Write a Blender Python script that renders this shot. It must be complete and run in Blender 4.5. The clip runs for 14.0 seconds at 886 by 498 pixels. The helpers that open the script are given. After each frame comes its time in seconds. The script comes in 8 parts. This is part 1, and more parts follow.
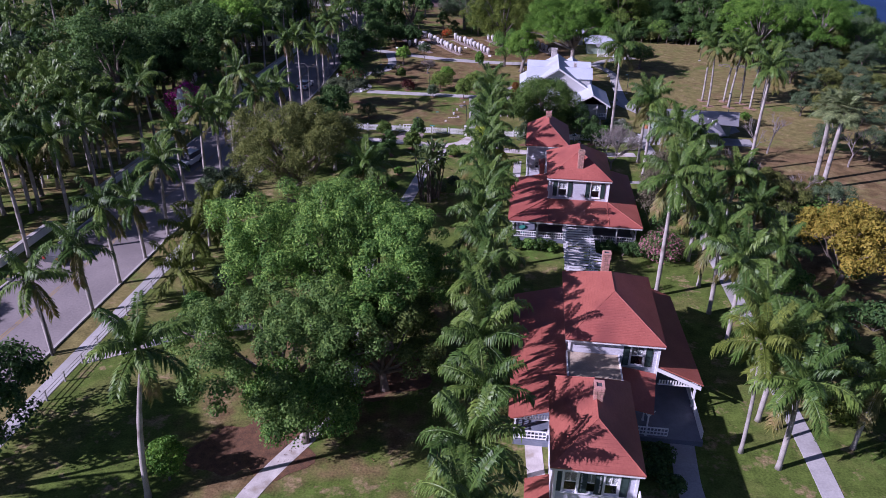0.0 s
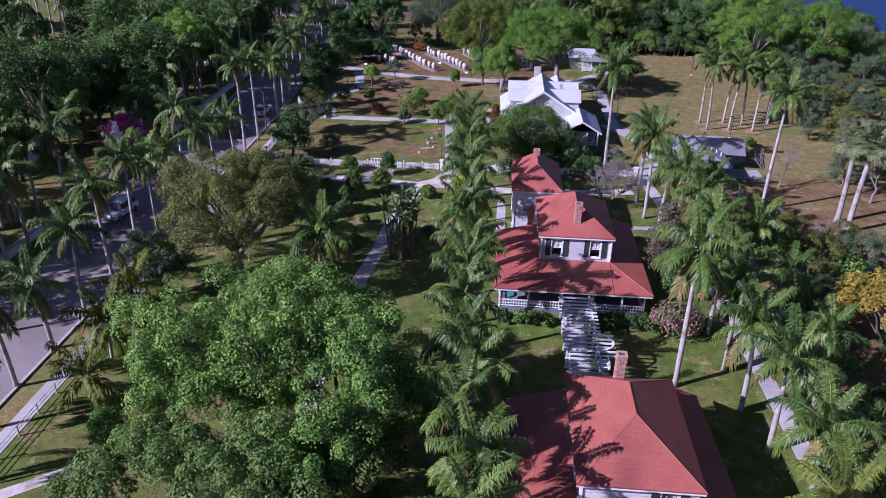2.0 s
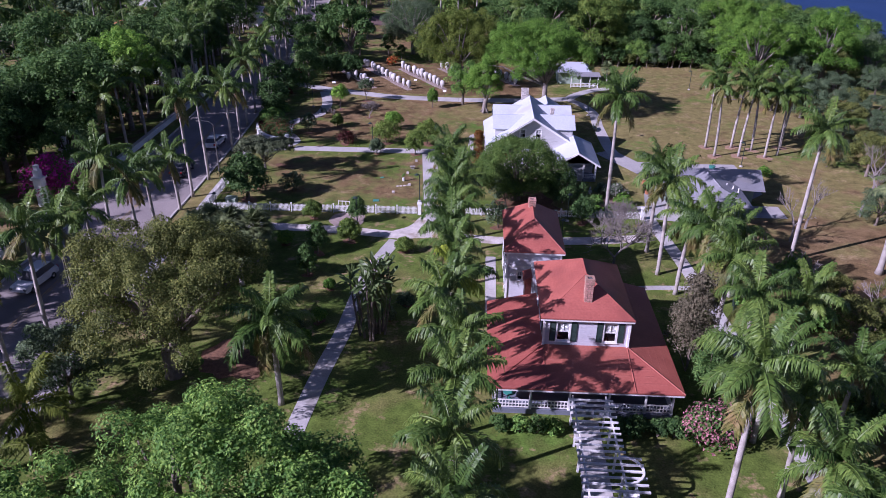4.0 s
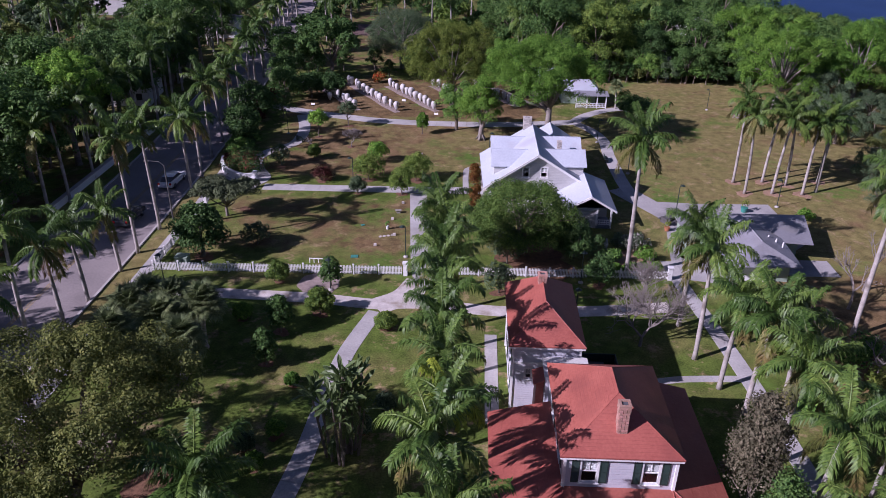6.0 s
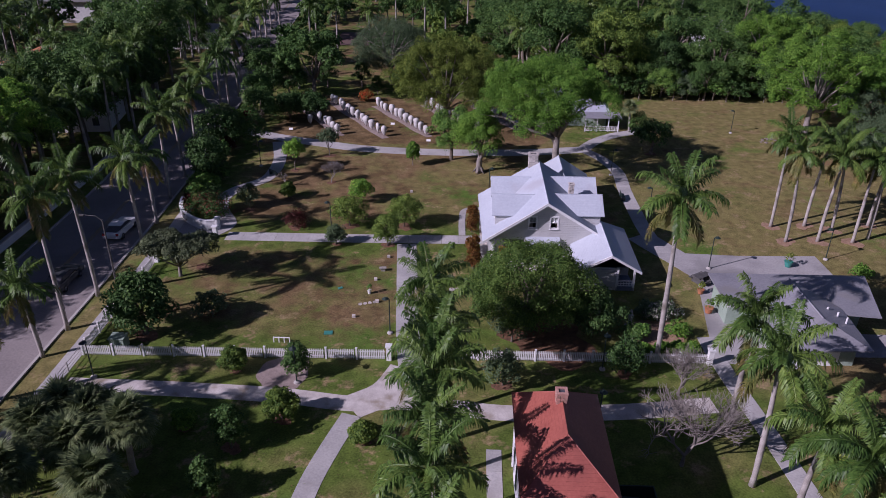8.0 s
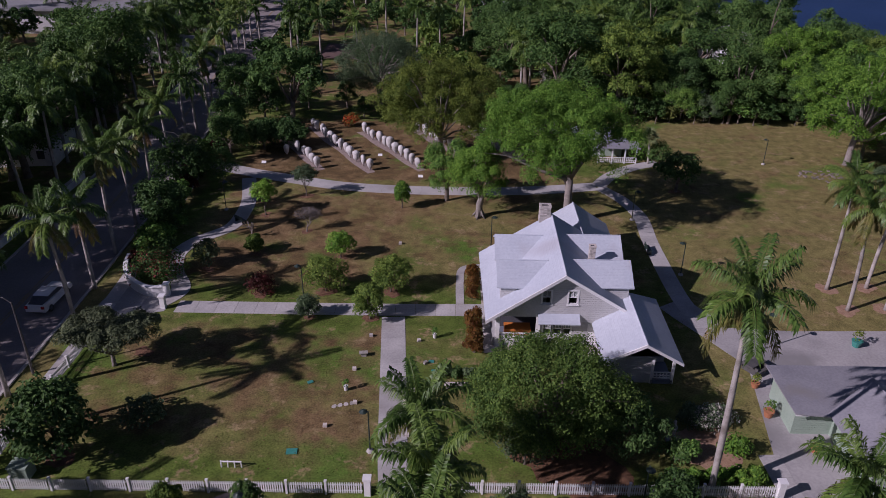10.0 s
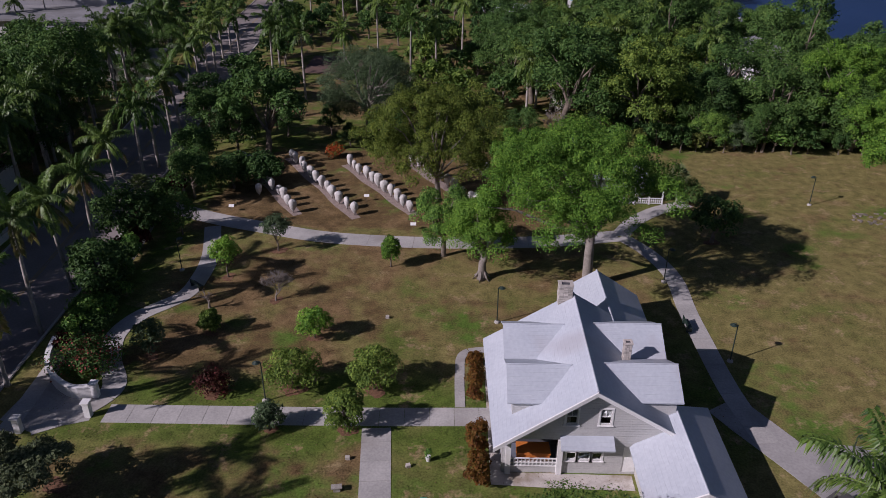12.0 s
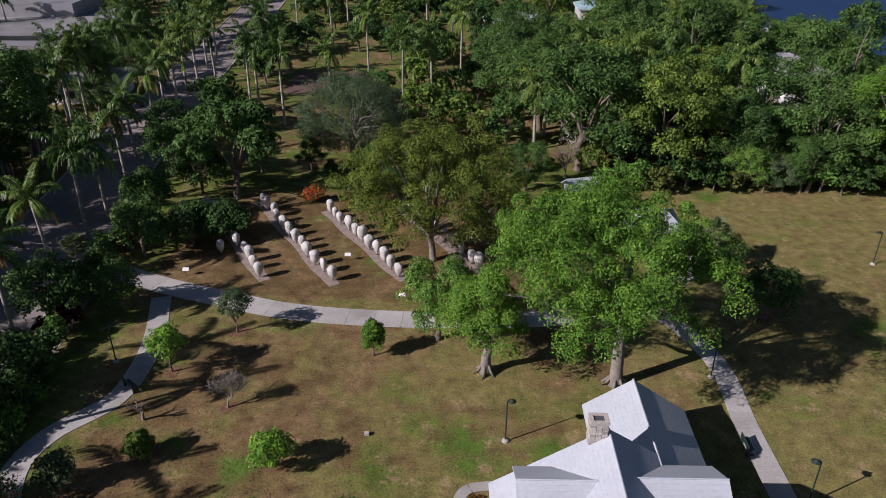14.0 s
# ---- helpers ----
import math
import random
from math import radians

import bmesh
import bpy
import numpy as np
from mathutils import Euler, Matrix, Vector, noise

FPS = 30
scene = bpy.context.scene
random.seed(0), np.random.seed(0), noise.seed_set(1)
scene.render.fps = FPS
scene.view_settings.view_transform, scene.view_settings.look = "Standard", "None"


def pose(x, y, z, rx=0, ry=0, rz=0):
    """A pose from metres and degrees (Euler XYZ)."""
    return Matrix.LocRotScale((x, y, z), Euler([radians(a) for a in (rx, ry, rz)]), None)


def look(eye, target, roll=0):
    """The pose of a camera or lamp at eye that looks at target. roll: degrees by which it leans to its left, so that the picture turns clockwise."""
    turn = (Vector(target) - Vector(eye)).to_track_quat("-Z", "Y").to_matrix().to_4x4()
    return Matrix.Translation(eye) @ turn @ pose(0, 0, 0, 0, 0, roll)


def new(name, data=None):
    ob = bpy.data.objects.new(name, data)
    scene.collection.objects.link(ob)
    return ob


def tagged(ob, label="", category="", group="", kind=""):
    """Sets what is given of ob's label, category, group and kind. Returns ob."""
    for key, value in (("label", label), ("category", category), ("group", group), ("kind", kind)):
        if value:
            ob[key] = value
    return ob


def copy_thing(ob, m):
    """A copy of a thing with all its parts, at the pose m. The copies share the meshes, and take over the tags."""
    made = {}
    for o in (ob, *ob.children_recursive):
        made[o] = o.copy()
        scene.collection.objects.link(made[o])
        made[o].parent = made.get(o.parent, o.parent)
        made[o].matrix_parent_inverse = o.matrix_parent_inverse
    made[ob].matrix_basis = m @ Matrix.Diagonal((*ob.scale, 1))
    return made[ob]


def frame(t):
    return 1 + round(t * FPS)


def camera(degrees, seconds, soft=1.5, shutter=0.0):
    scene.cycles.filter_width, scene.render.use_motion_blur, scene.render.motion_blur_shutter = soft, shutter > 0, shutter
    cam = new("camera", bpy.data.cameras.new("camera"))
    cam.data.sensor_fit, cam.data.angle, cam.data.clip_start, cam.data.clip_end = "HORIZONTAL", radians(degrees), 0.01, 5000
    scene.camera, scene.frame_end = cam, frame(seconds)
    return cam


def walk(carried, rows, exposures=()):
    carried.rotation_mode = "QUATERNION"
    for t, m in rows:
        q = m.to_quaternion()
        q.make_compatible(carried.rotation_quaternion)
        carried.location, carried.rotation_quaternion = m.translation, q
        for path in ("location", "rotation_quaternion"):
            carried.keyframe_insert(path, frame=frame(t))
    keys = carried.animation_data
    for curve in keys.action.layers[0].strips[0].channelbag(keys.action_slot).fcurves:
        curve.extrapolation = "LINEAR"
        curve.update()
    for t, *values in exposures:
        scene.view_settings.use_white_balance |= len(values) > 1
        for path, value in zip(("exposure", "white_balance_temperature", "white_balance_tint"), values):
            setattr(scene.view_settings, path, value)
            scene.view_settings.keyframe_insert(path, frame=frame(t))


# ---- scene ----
# ---------------------------------------------------------------- camera and its path
cam = camera(62.0, 14.0, soft=0.75)
PATH = [  # seconds, eye, tilt, lean and heading in degrees
    (0.0, -0.00, 0.00, 36.06, 62.850, -1.142, 6.730),
    (0.5, -0.28, 3.61, 36.14, 62.864, -1.123, 6.396),
    (1.0, -0.58, 7.23, 36.21, 62.870, -1.093, 6.029),
    (1.5, -0.90, 10.85, 36.27, 62.860, -1.052, 5.505),
    (2.0, -1.23, 14.47, 36.32, 62.843, -0.997, 4.736),
    (2.5, -1.57, 18.10, 36.37, 62.823, -0.922, 3.941),
    (3.0, -1.91, 21.75, 36.40, 62.798, -0.829, 3.438),
    (5.5, -2.63, 40.88, 36.04, 62.759, -0.635, 2.373),
    (6.0, -2.63, 44.62, 36.02, 62.728, -0.576, 2.318),
    (6.5, -2.63, 48.32, 36.00, 62.678, -0.527, 2.257),
    (7.0, -2.66, 52.00, 36.00, 62.609, -0.482, 2.168),
    (7.5, -2.69, 55.66, 36.03, 62.532, -0.445, 2.079),
    (8.0, -2.71, 59.30, 36.05, 62.455, -0.406, 2.003),
    (10.5, -3.11, 78.03, 35.62, 62.343, -0.313, 1.559),
    (11.0, -3.15, 81.77, 35.60, 62.269, -0.260, 1.538),
    (11.5, -3.18, 85.53, 35.58, 62.196, -0.209, 1.506),
    (12.0, -3.19, 89.31, 35.53, 62.131, -0.162, 1.432),
    (12.5, -3.21, 93.10, 35.47, 62.084, -0.116, 1.403),
    (13.0, -3.22, 96.91, 35.39, 62.049, -0.073, 1.393),
    (13.5, -3.19, 100.73, 35.34, 62.029, -0.036, 1.374),
    (14.0, -3.12, 104.51, 35.31, 62.014, -0.004, 1.333),
]
# the clip's own exposure and white balance drift on the way
GLIDE = [(0.0, 0.35, 5450, 46), (1.5, 0.44, 5400, 48), (3.0, 0.52, 5400, 48), (5.5, 0.34, 5650, 44), (8.0, -0.17, 5800, 41), (10.5, -0.44, 6050, 38), (12.5, -0.25, 6250, 28), (14.0, 0.03, 6400, 24)]
walk(cam, [(t, pose(*row)) for t, *row in PATH], GLIDE)

# ---------------------------------------------------------------- daylight
SUN_UP, SUN_WAY = 31.0, 27.0          # height over the horizon; heading in which the light travels, from +x
world = bpy.data.worlds.new("world")
scene.world = world
world.use_nodes = True
sky = world.node_tree.nodes.new("ShaderNodeTexSky")
sky.sky_type = "NISHITA"
sky.sun_disc = False
sky.sun_elevation = radians(SUN_UP)
sky.sun_rotation = radians(270.0 - SUN_WAY)
sky.air_density, sky.dust_density, sky.ozone_density = 0.65, 0.3, 1.0
world.node_tree.links.new(sky.outputs[0], world.node_tree.nodes["Background"].inputs[0])
world.node_tree.nodes["Background"].inputs[1].default_value = 0.05
sun_data = bpy.data.lights.new("sun", "SUN")
sun_data.energy, sun_data.angle, sun_data.color = 5.0, radians(0.53), (1.0, 0.96, 0.90)
sun = new("sun", sun_data)
sun.matrix_world = look((0, 0, 0), (math.cos(radians(SUN_WAY)) * math.cos(radians(SUN_UP)), math.sin(radians(SUN_WAY)) * math.cos(radians(SUN_UP)), -math.sin(radians(SUN_UP))))
sun.location = (-200, -100, 150)
scene.view_settings.exposure = 0.0

# ---------------------------------------------------------------- materials
def material(name, dark, light, scale=1.0, rough=0.8, bump=0.2, metal=0.0, fine=12.0, island=0.0, each=0.0, bump_scale=0.02, stain=None, stain_at=0.62, gloss=0.5, through_light=0.0):
    """Two colours mixed by a large and a fine noise; island / each vary the brightness per loose piece / per object."""
    m = bpy.data.materials.new(name)
    m.use_nodes = True
    nt = m.node_tree
    n, ln = nt.nodes, nt.links
    bsdf = n["Principled BSDF"]
    at = n.new("ShaderNodeTexCoord").outputs["Object"]
    big, small = n.new("ShaderNodeTexNoise"), n.new("ShaderNodeTexNoise")
    for node, s, d in ((big, scale, 4.0), (small, scale * fine, 6.0)):
        ln.new(at, node.inputs["Vector"])
        node.inputs["Scale"].default_value, node.inputs["Detail"].default_value = s, d
    add = n.new("ShaderNodeMath")
    add.operation = "MULTIPLY_ADD"
    ln.new(small.outputs[0], add.inputs[0])
    add.inputs[1].default_value = 0.5
    half = n.new("ShaderNodeMath")
    half.operation = "MULTIPLY"
    half.inputs[1].default_value = 0.5
    ln.new(big.outputs[0], half.inputs[0])
    ln.new(half.outputs[0], add.inputs[2])
    ramp = n.new("ShaderNodeValToRGB")
    ramp.color_ramp.elements[0].position, ramp.color_ramp.elements[0].color = 0.36, (*dark, 1)
    ramp.color_ramp.elements[1].position, ramp.color_ramp.elements[1].color = 0.64, (*light, 1)
    ln.new(add.outputs[0], ramp.inputs[0])
    colour = ramp.outputs[0]
    if stain:
        blot = n.new("ShaderNodeTexNoise")
        ln.new(at, blot.inputs["Vector"])
        blot.inputs["Scale"].default_value, blot.inputs["Detail"].default_value = scale * 0.45, 7.0
        edge = n.new("ShaderNodeMapRange")
        edge.inputs[1].default_value, edge.inputs[2].default_value = stain_at - 0.06, stain_at + 0.08
        ln.new(blot.outputs[0], edge.inputs[0])
        mix = n.new("ShaderNodeMixRGB")
        ln.new(edge.outputs[0], mix.inputs[0])
        ln.new(colour, mix.inputs[1])
        mix.inputs[2].default_value = (*stain, 1)
        colour = mix.outputs[0]
    for amount, source in ((island, lambda: n.new("ShaderNodeNewGeometry").outputs["Random Per Island"]), (each, lambda: n.new("ShaderNodeObjectInfo").outputs["Random"])):
        if amount:
            hsv, rng = n.new("ShaderNodeHueSaturation"), n.new("ShaderNodeMapRange")
            ln.new(source(), rng.inputs[0])
            rng.inputs[3].default_value, rng.inputs[4].default_value = 1 - amount, 1 + amount
            ln.new(rng.outputs[0], hsv.inputs["Value"])
            hue = n.new("ShaderNodeMapRange")
            ln.new(rng.outputs[0], hue.inputs[0])
            hue.inputs[1].default_value, hue.inputs[2].default_value = 1 - amount, 1 + amount
            hue.inputs[3].default_value, hue.inputs[4].default_value = 0.5 + 0.05 * amount, 0.5 - 0.05 * amount
            ln.new(hue.outputs[0], hsv.inputs["Hue"])
            ln.new(colour, hsv.inputs["Color"])
            colour = hsv.outputs[0]
    ln.new(colour, bsdf.inputs["Base Color"])
    bsdf.inputs["Roughness"].default_value, bsdf.inputs["Metallic"].default_value = rough, metal
    bsdf.inputs["Specular IOR Level"].default_value = gloss
    if bump:
        b = n.new("ShaderNodeBump")
        b.inputs["Strength"].default_value, b.inputs["Distance"].default_value = bump, bump_scale
        ln.new(small.outputs[0], b.inputs["Height"])
        ln.new(b.outputs[0], bsdf.inputs["Normal"])
    if through_light:
        tr = n.new("ShaderNodeBsdfTranslucent")
        ln.new(colour, tr.inputs["Color"])
        ms = n.new("ShaderNodeMixShader")
        ms.inputs[0].default_value = through_light
        ln.new(bsdf.outputs[0], ms.inputs[1])
        ln.new(tr.outputs[0], ms.inputs[2])
        ln.new(ms.outputs[0], n["Material Output"].inputs[0])
    return m


def ribbed(m, axis, spacing, depth=0.02, width=0.08):
    """Adds raised seams across an axis of the object's space to a material's relief."""
    n, ln = m.node_tree.nodes, m.node_tree.links
    bsdf = n["Principled BSDF"]
    sep = n.new("ShaderNodeSeparateXYZ")
    ln.new(n.new("ShaderNodeTexCoord").outputs["Object"], sep.inputs[0])
    mul, frac = n.new("ShaderNodeMath"), n.new("ShaderNodeMath")
    mul.operation, frac.operation = "MULTIPLY", "FRACT"
    mul.inputs[1].default_value = 1.0 / spacing
    ln.new(sep.outputs[axis], mul.inputs[0])
    ln.new(mul.outputs[0], frac.inputs[0])
    step = n.new("ShaderNodeMath")
    step.operation = "LESS_THAN"
    step.inputs[1].default_value = width
    ln.new(frac.outputs[0], step.inputs[0])
    b = n.new("ShaderNodeBump")
    b.inputs["Strength"].default_value, b.inputs["Distance"].default_value = 1.0, depth
    ln.new(step.outputs[0], b.inputs["Height"])
    old = bsdf.inputs["Normal"].links
    if old:
        ln.new(old[0].from_socket, b.inputs["Normal"])
    ln.new(b.outputs[0], bsdf.inputs["Normal"])
    return m


def glass(name, tint=(0.75, 0.8, 0.82)):
    m = bpy.data.materials.new(name)
    m.use_nodes = True
    b = m.node_tree.nodes["Principled BSDF"]
    b.inputs["Base Color"].default_value = (*tint, 1)
    b.inputs["Roughness"].default_value, b.inputs["Transmission Weight"].default_value, b.inputs["IOR"].default_value = 0.03, 1.0, 1.45
    return m


RED_ROOF = ribbed(material("red painted metal roof", (0.29, 0.078, 0.056), (0.385, 0.116, 0.082), 0.5, 0.55, 0.25, stain=(0.24, 0.068, 0.052), stain_at=0.61, each=0.05), 2, 0.13, 0.006, 0.16)
WHITE_ROOF = ribbed(material("white painted metal roof", (0.425, 0.465, 0.525), (0.515, 0.555, 0.61), 0.35, 0.55, 0.1, stain=(0.42, 0.43, 0.47), stain_at=0.62, each=0.03), 2, 0.15, 0.005, 0.15)
GREY_ROOF = material("grey galvanised roof", (0.21, 0.21, 0.23), (0.29, 0.29, 0.31), 0.5, 0.5, 0.2, stain=(0.24, 0.23, 0.22), each=0.05)
TAN_ROOF = material("weathered tan flat roof", (0.34, 0.27, 0.19), (0.52, 0.43, 0.32), 0.8, 0.85, 0.3, stain=(0.22, 0.19, 0.15), stain_at=0.55)
SIDING = ribbed(material("pale lavender clapboard", (0.52, 0.52, 0.58), (0.62, 0.62, 0.67), 0.8, 0.6, 0.1), 2, 0.2, 0.015, 0.12)
GREY_SIDING = ribbed(material("pale grey clapboard", (0.42, 0.42, 0.42), (0.52, 0.52, 0.51), 0.8, 0.6, 0.1), 2, 0.2, 0.015, 0.12)
GREEN_SIDING = ribbed(material("pale green clapboard", (0.25, 0.33, 0.26), (0.33, 0.42, 0.34), 0.8, 0.6, 0.1), 2, 0.2, 0.015, 0.12)
WHITE_PAINT = material("white painted wood", (0.68, 0.68, 0.68), (0.80, 0.80, 0.79), 1.2, 0.5, 0.1, stain=(0.56, 0.55, 0.51), stain_at=0.68, each=0.05)
GREEN_PAINT = material("dark green shutter paint", (0.018, 0.035, 0.03), (0.03, 0.055, 0.045), 3.0, 0.5, 0.1, each=0.1)
PORCH_FLOOR = material("blue-grey porch boards", (0.13, 0.15, 0.19), (0.19, 0.21, 0.26), 1.5, 0.55, 0.2)
BRICK = material("pinkish chimney brick", (0.34, 0.17, 0.13), (0.52, 0.31, 0.25), 2.5, 0.85, 0.4, each=0.25)
STONE = material("pale rubble chimney stone", (0.32, 0.29, 0.26), (0.56, 0.52, 0.48), 4.0, 0.9, 0.5, each=0.3)
RUBBLE = material("dull field rubble", (0.13, 0.11, 0.09), (0.26, 0.225, 0.19), 3.0, 0.95, 0.5, each=0.3)
MORTAR = material("pale mortar", (0.36, 0.32, 0.29), (0.48, 0.44, 0.40), 6.0, 0.95, 0.3)
CONCRETE = material("pale concrete walk", (0.34, 0.33, 0.322), (0.485, 0.47, 0.452), 0.5, 0.85, 0.25, stain=(0.33, 0.31, 0.29), stain_at=0.6, each=0.07)
SHELL = material("crushed shell path", (0.40, 0.36, 0.33), (0.64, 0.60, 0.56), 1.2, 0.95, 0.6, fine=20, stain=(0.30, 0.25, 0.19), stain_at=0.6)
ASPHALT = material("worn pale road", (0.20, 0.178, 0.174), (0.30, 0.265, 0.254), 0.22, 0.9, 0.3, fine=25, stain=(0.17, 0.15, 0.145), stain_at=0.58)
YARD = material("grey concrete yard", (0.30, 0.29, 0.285), (0.42, 0.405, 0.395), 0.4, 0.85, 0.25, stain=(0.24, 0.235, 0.23), stain_at=0.56)
KERB = material("kerb concrete", (0.36, 0.34, 0.32), (0.48, 0.46, 0.43), 1.0, 0.9, 0.2)
MULCH = material("red-brown mulch", (0.10, 0.048, 0.026), (0.25, 0.13, 0.072), 3.0, 0.95, 0.8, fine=8, bump_scale=0.06)
LITTER = material("dry leaf litter", (0.07, 0.036, 0.02), (0.21, 0.105, 0.05), 2.0, 0.95, 0.8, fine=10, bump_scale=0.06)
TAN_MULCH = material("tan wood mulch", (0.24, 0.14, 0.085), (0.40, 0.26, 0.17), 2.5, 0.95, 0.6, fine=8, bump_scale=0.05)
PALE_MULCH = material("pale bed gravel", (0.22, 0.17, 0.15), (0.36, 0.29, 0.26), 2.0, 0.95, 0.6, fine=10, bump_scale=0.04)
PALM_BARK = material("pale grey palm trunk", (0.25, 0.228, 0.205), (0.43, 0.40, 0.365), 1.5, 0.85, 0.4, stain=(0.17, 0.15, 0.125), stain_at=0.56, each=0.12)
BARK = material("grey-brown bark", (0.10, 0.08, 0.06), (0.24, 0.20, 0.16), 2.5, 0.95, 0.7, bump_scale=0.05, each=0.1)
PALE_BARK = material("pale bare branches", (0.15, 0.13, 0.115), (0.27, 0.24, 0.215), 3.0, 0.9, 0.4, each=0.1)
GREY_BARK = material("fluted grey bark", (0.15, 0.13, 0.115), (0.30, 0.27, 0.24), 1.5, 0.9, 0.6, bump_scale=0.05, stain=(0.10, 0.085, 0.07))
SHAFT = material("green crownshaft", (0.06, 0.12, 0.03), (0.13, 0.20, 0.06), 1.0, 0.5, 0.1)
FABRIC = material("white frost cloth", (0.44, 0.43, 0.42), (0.60, 0.59, 0.57), 1.5, 0.9, 0.6, fine=5, bump_scale=0.08, each=0.05)
IRON = material("dark green lamp iron", (0.015, 0.03, 0.025), (0.03, 0.05, 0.04), 5.0, 0.4, 0.05)
POLE = material("dull grey pole", (0.06, 0.06, 0.06), (0.11, 0.105, 0.10), 2.0, 0.7, 0.1)
GLASS = glass("window glass")
INSIDE = material("dark room wall", (0.06, 0.06, 0.07), (0.10, 0.10, 0.11), 1.0, 0.9, 0.0)
ORANGE = material("orange canvas", (0.50, 0.14, 0.02), (0.62, 0.20, 0.03), 3.0, 0.8, 0.2)
TEAL = material("teal painted metal", (0.03, 0.20, 0.17), (0.05, 0.28, 0.23), 3.0, 0.5, 0.1)
TERRACOTTA = material("terracotta pot", (0.34, 0.13, 0.06), (0.46, 0.19, 0.09), 4.0, 0.8, 0.2)
RUBBER = material("black rubber", (0.015, 0.015, 0.015), (0.03, 0.03, 0.03), 6.0, 0.8, 0.1)
CHROME = material("bright metal", (0.5, 0.5, 0.5), (0.6, 0.6, 0.6), 6.0, 0.25, 0.0, metal=1.0)
CAR_WHITE = material("white car paint", (0.62, 0.63, 0.64), (0.68, 0.69, 0.70), 1.0, 0.25, 0.0)
CAR_GREY = material("dark grey car paint", (0.05, 0.055, 0.06), (0.07, 0.075, 0.08), 1.0, 0.25, 0.0)
LANE = material("faded yellow road paint", (0.30, 0.21, 0.07), (0.42, 0.30, 0.11), 1.5, 0.9, 0.1, stain=(0.22, 0.18, 0.13), stain_at=0.5)
LAMP_RED = material("red lamp glass", (0.35, 0.02, 0.02), (0.45, 0.03, 0.03), 5.0, 0.2, 0.0)


def leafy(name, dark, light, island=0.38, gloss=0.15, rough=0.55):
    if dark[1] > dark[0]:
        dark, light = ((c[0] * 1.22, c[1] * 1.5, c[2] * 1.4) for c in (dark, light))
    return material(name, dark, light, 0.6, rough, 0.0, island=island, each=0.12, gloss=gloss, through_light=0.28)


MANGO_LEAF = leafy("mango leaves", (0.054, 0.106, 0.023), (0.158, 0.24, 0.048), island=0.5)
DARK_LEAF = leafy("dark glossy leaves", (0.026, 0.050, 0.017), (0.070, 0.114, 0.032))
OAK_LEAF = leafy("olive-brown leaves", (0.060, 0.064, 0.017), (0.146, 0.140, 0.037))
BRIGHT_LEAF = leafy("bright green leaves", (0.050, 0.102, 0.015), (0.128, 0.210, 0.030))
OLIVE_LEAF = leafy("yellow-olive leaves", (0.07, 0.085, 0.016), (0.16, 0.17, 0.030))
FOREST_LEAF = leafy("woodland leaves", (0.036, 0.066, 0.020), (0.096, 0.150, 0.038))
YOUNG_LEAF = leafy("young olive-green leaves", (0.055, 0.085, 0.018), (0.165, 0.20, 0.038))
SPRING_LEAF = leafy("fresh spring leaves", (0.085, 0.16, 0.022), (0.21, 0.31, 0.045))
GREY_LEAF = leafy("grey-green leaves", (0.05, 0.07, 0.035), (0.11, 0.13, 0.07))
RED_LEAF = leafy("dark red leaves", (0.045, 0.014, 0.012), (0.11, 0.03, 0.022))
RUST_LEAF = leafy("red and yellow croton leaves", (0.09, 0.03, 0.012), (0.20, 0.12, 0.02))
PINK_FLOWER = leafy("pink blossom", (0.30, 0.12, 0.14), (0.50, 0.24, 0.25))
WHITE_FLOWER = leafy("white blossom", (0.36, 0.35, 0.30), (0.55, 0.54, 0.48))
MAGENTA = leafy("magenta blossom", (0.34, 0.02, 0.17), (0.55, 0.06, 0.30))
FIRE_FLOWER = leafy("orange-red blossom", (0.42, 0.06, 0.015), (0.60, 0.11, 0.03))
YELLOW_LEAF = leafy("mustard yellow leaves", (0.20, 0.165, 0.022), (0.37, 0.31, 0.05))
PALM_LEAF = material("royal palm leaflets", (0.044, 0.094, 0.018), (0.142, 0.238, 0.046), 0.6, 0.42, 0.0, island=0.22, each=0.34, gloss=0.25, through_light=0.25)
PALM_OLD = material("old drooping palm leaflets", (0.09, 0.105, 0.022), (0.235, 0.235, 0.065), 0.9, 0.5, 0.0, island=0.25, each=0.3, gloss=0.25, through_light=0.25, stain=(0.22, 0.15, 0.06), stain_at=0.58)
PALM_DEAD = leafy("dry palm leaflets", (0.14, 0.09, 0.045), (0.26, 0.18, 0.10), 0.25)
PALM_YELLOW = leafy("yellowing palm leaflets", (0.15, 0.165, 0.015), (0.28, 0.29, 0.035), 0.25)
COCONUT_LEAF = leafy("coconut palm leaflets", (0.068, 0.078, 0.014), (0.165, 0.17, 0.03), 0.25)
FAN_LEAF = leafy("grey-green fan leaves", (0.072, 0.078, 0.034), (0.185, 0.19, 0.088), 0.3)
BANANA_LEAF = leafy("broad banana-like leaves", (0.055, 0.075, 0.025), (0.16, 0.18, 0.065), 0.4, 0.4, 0.45)


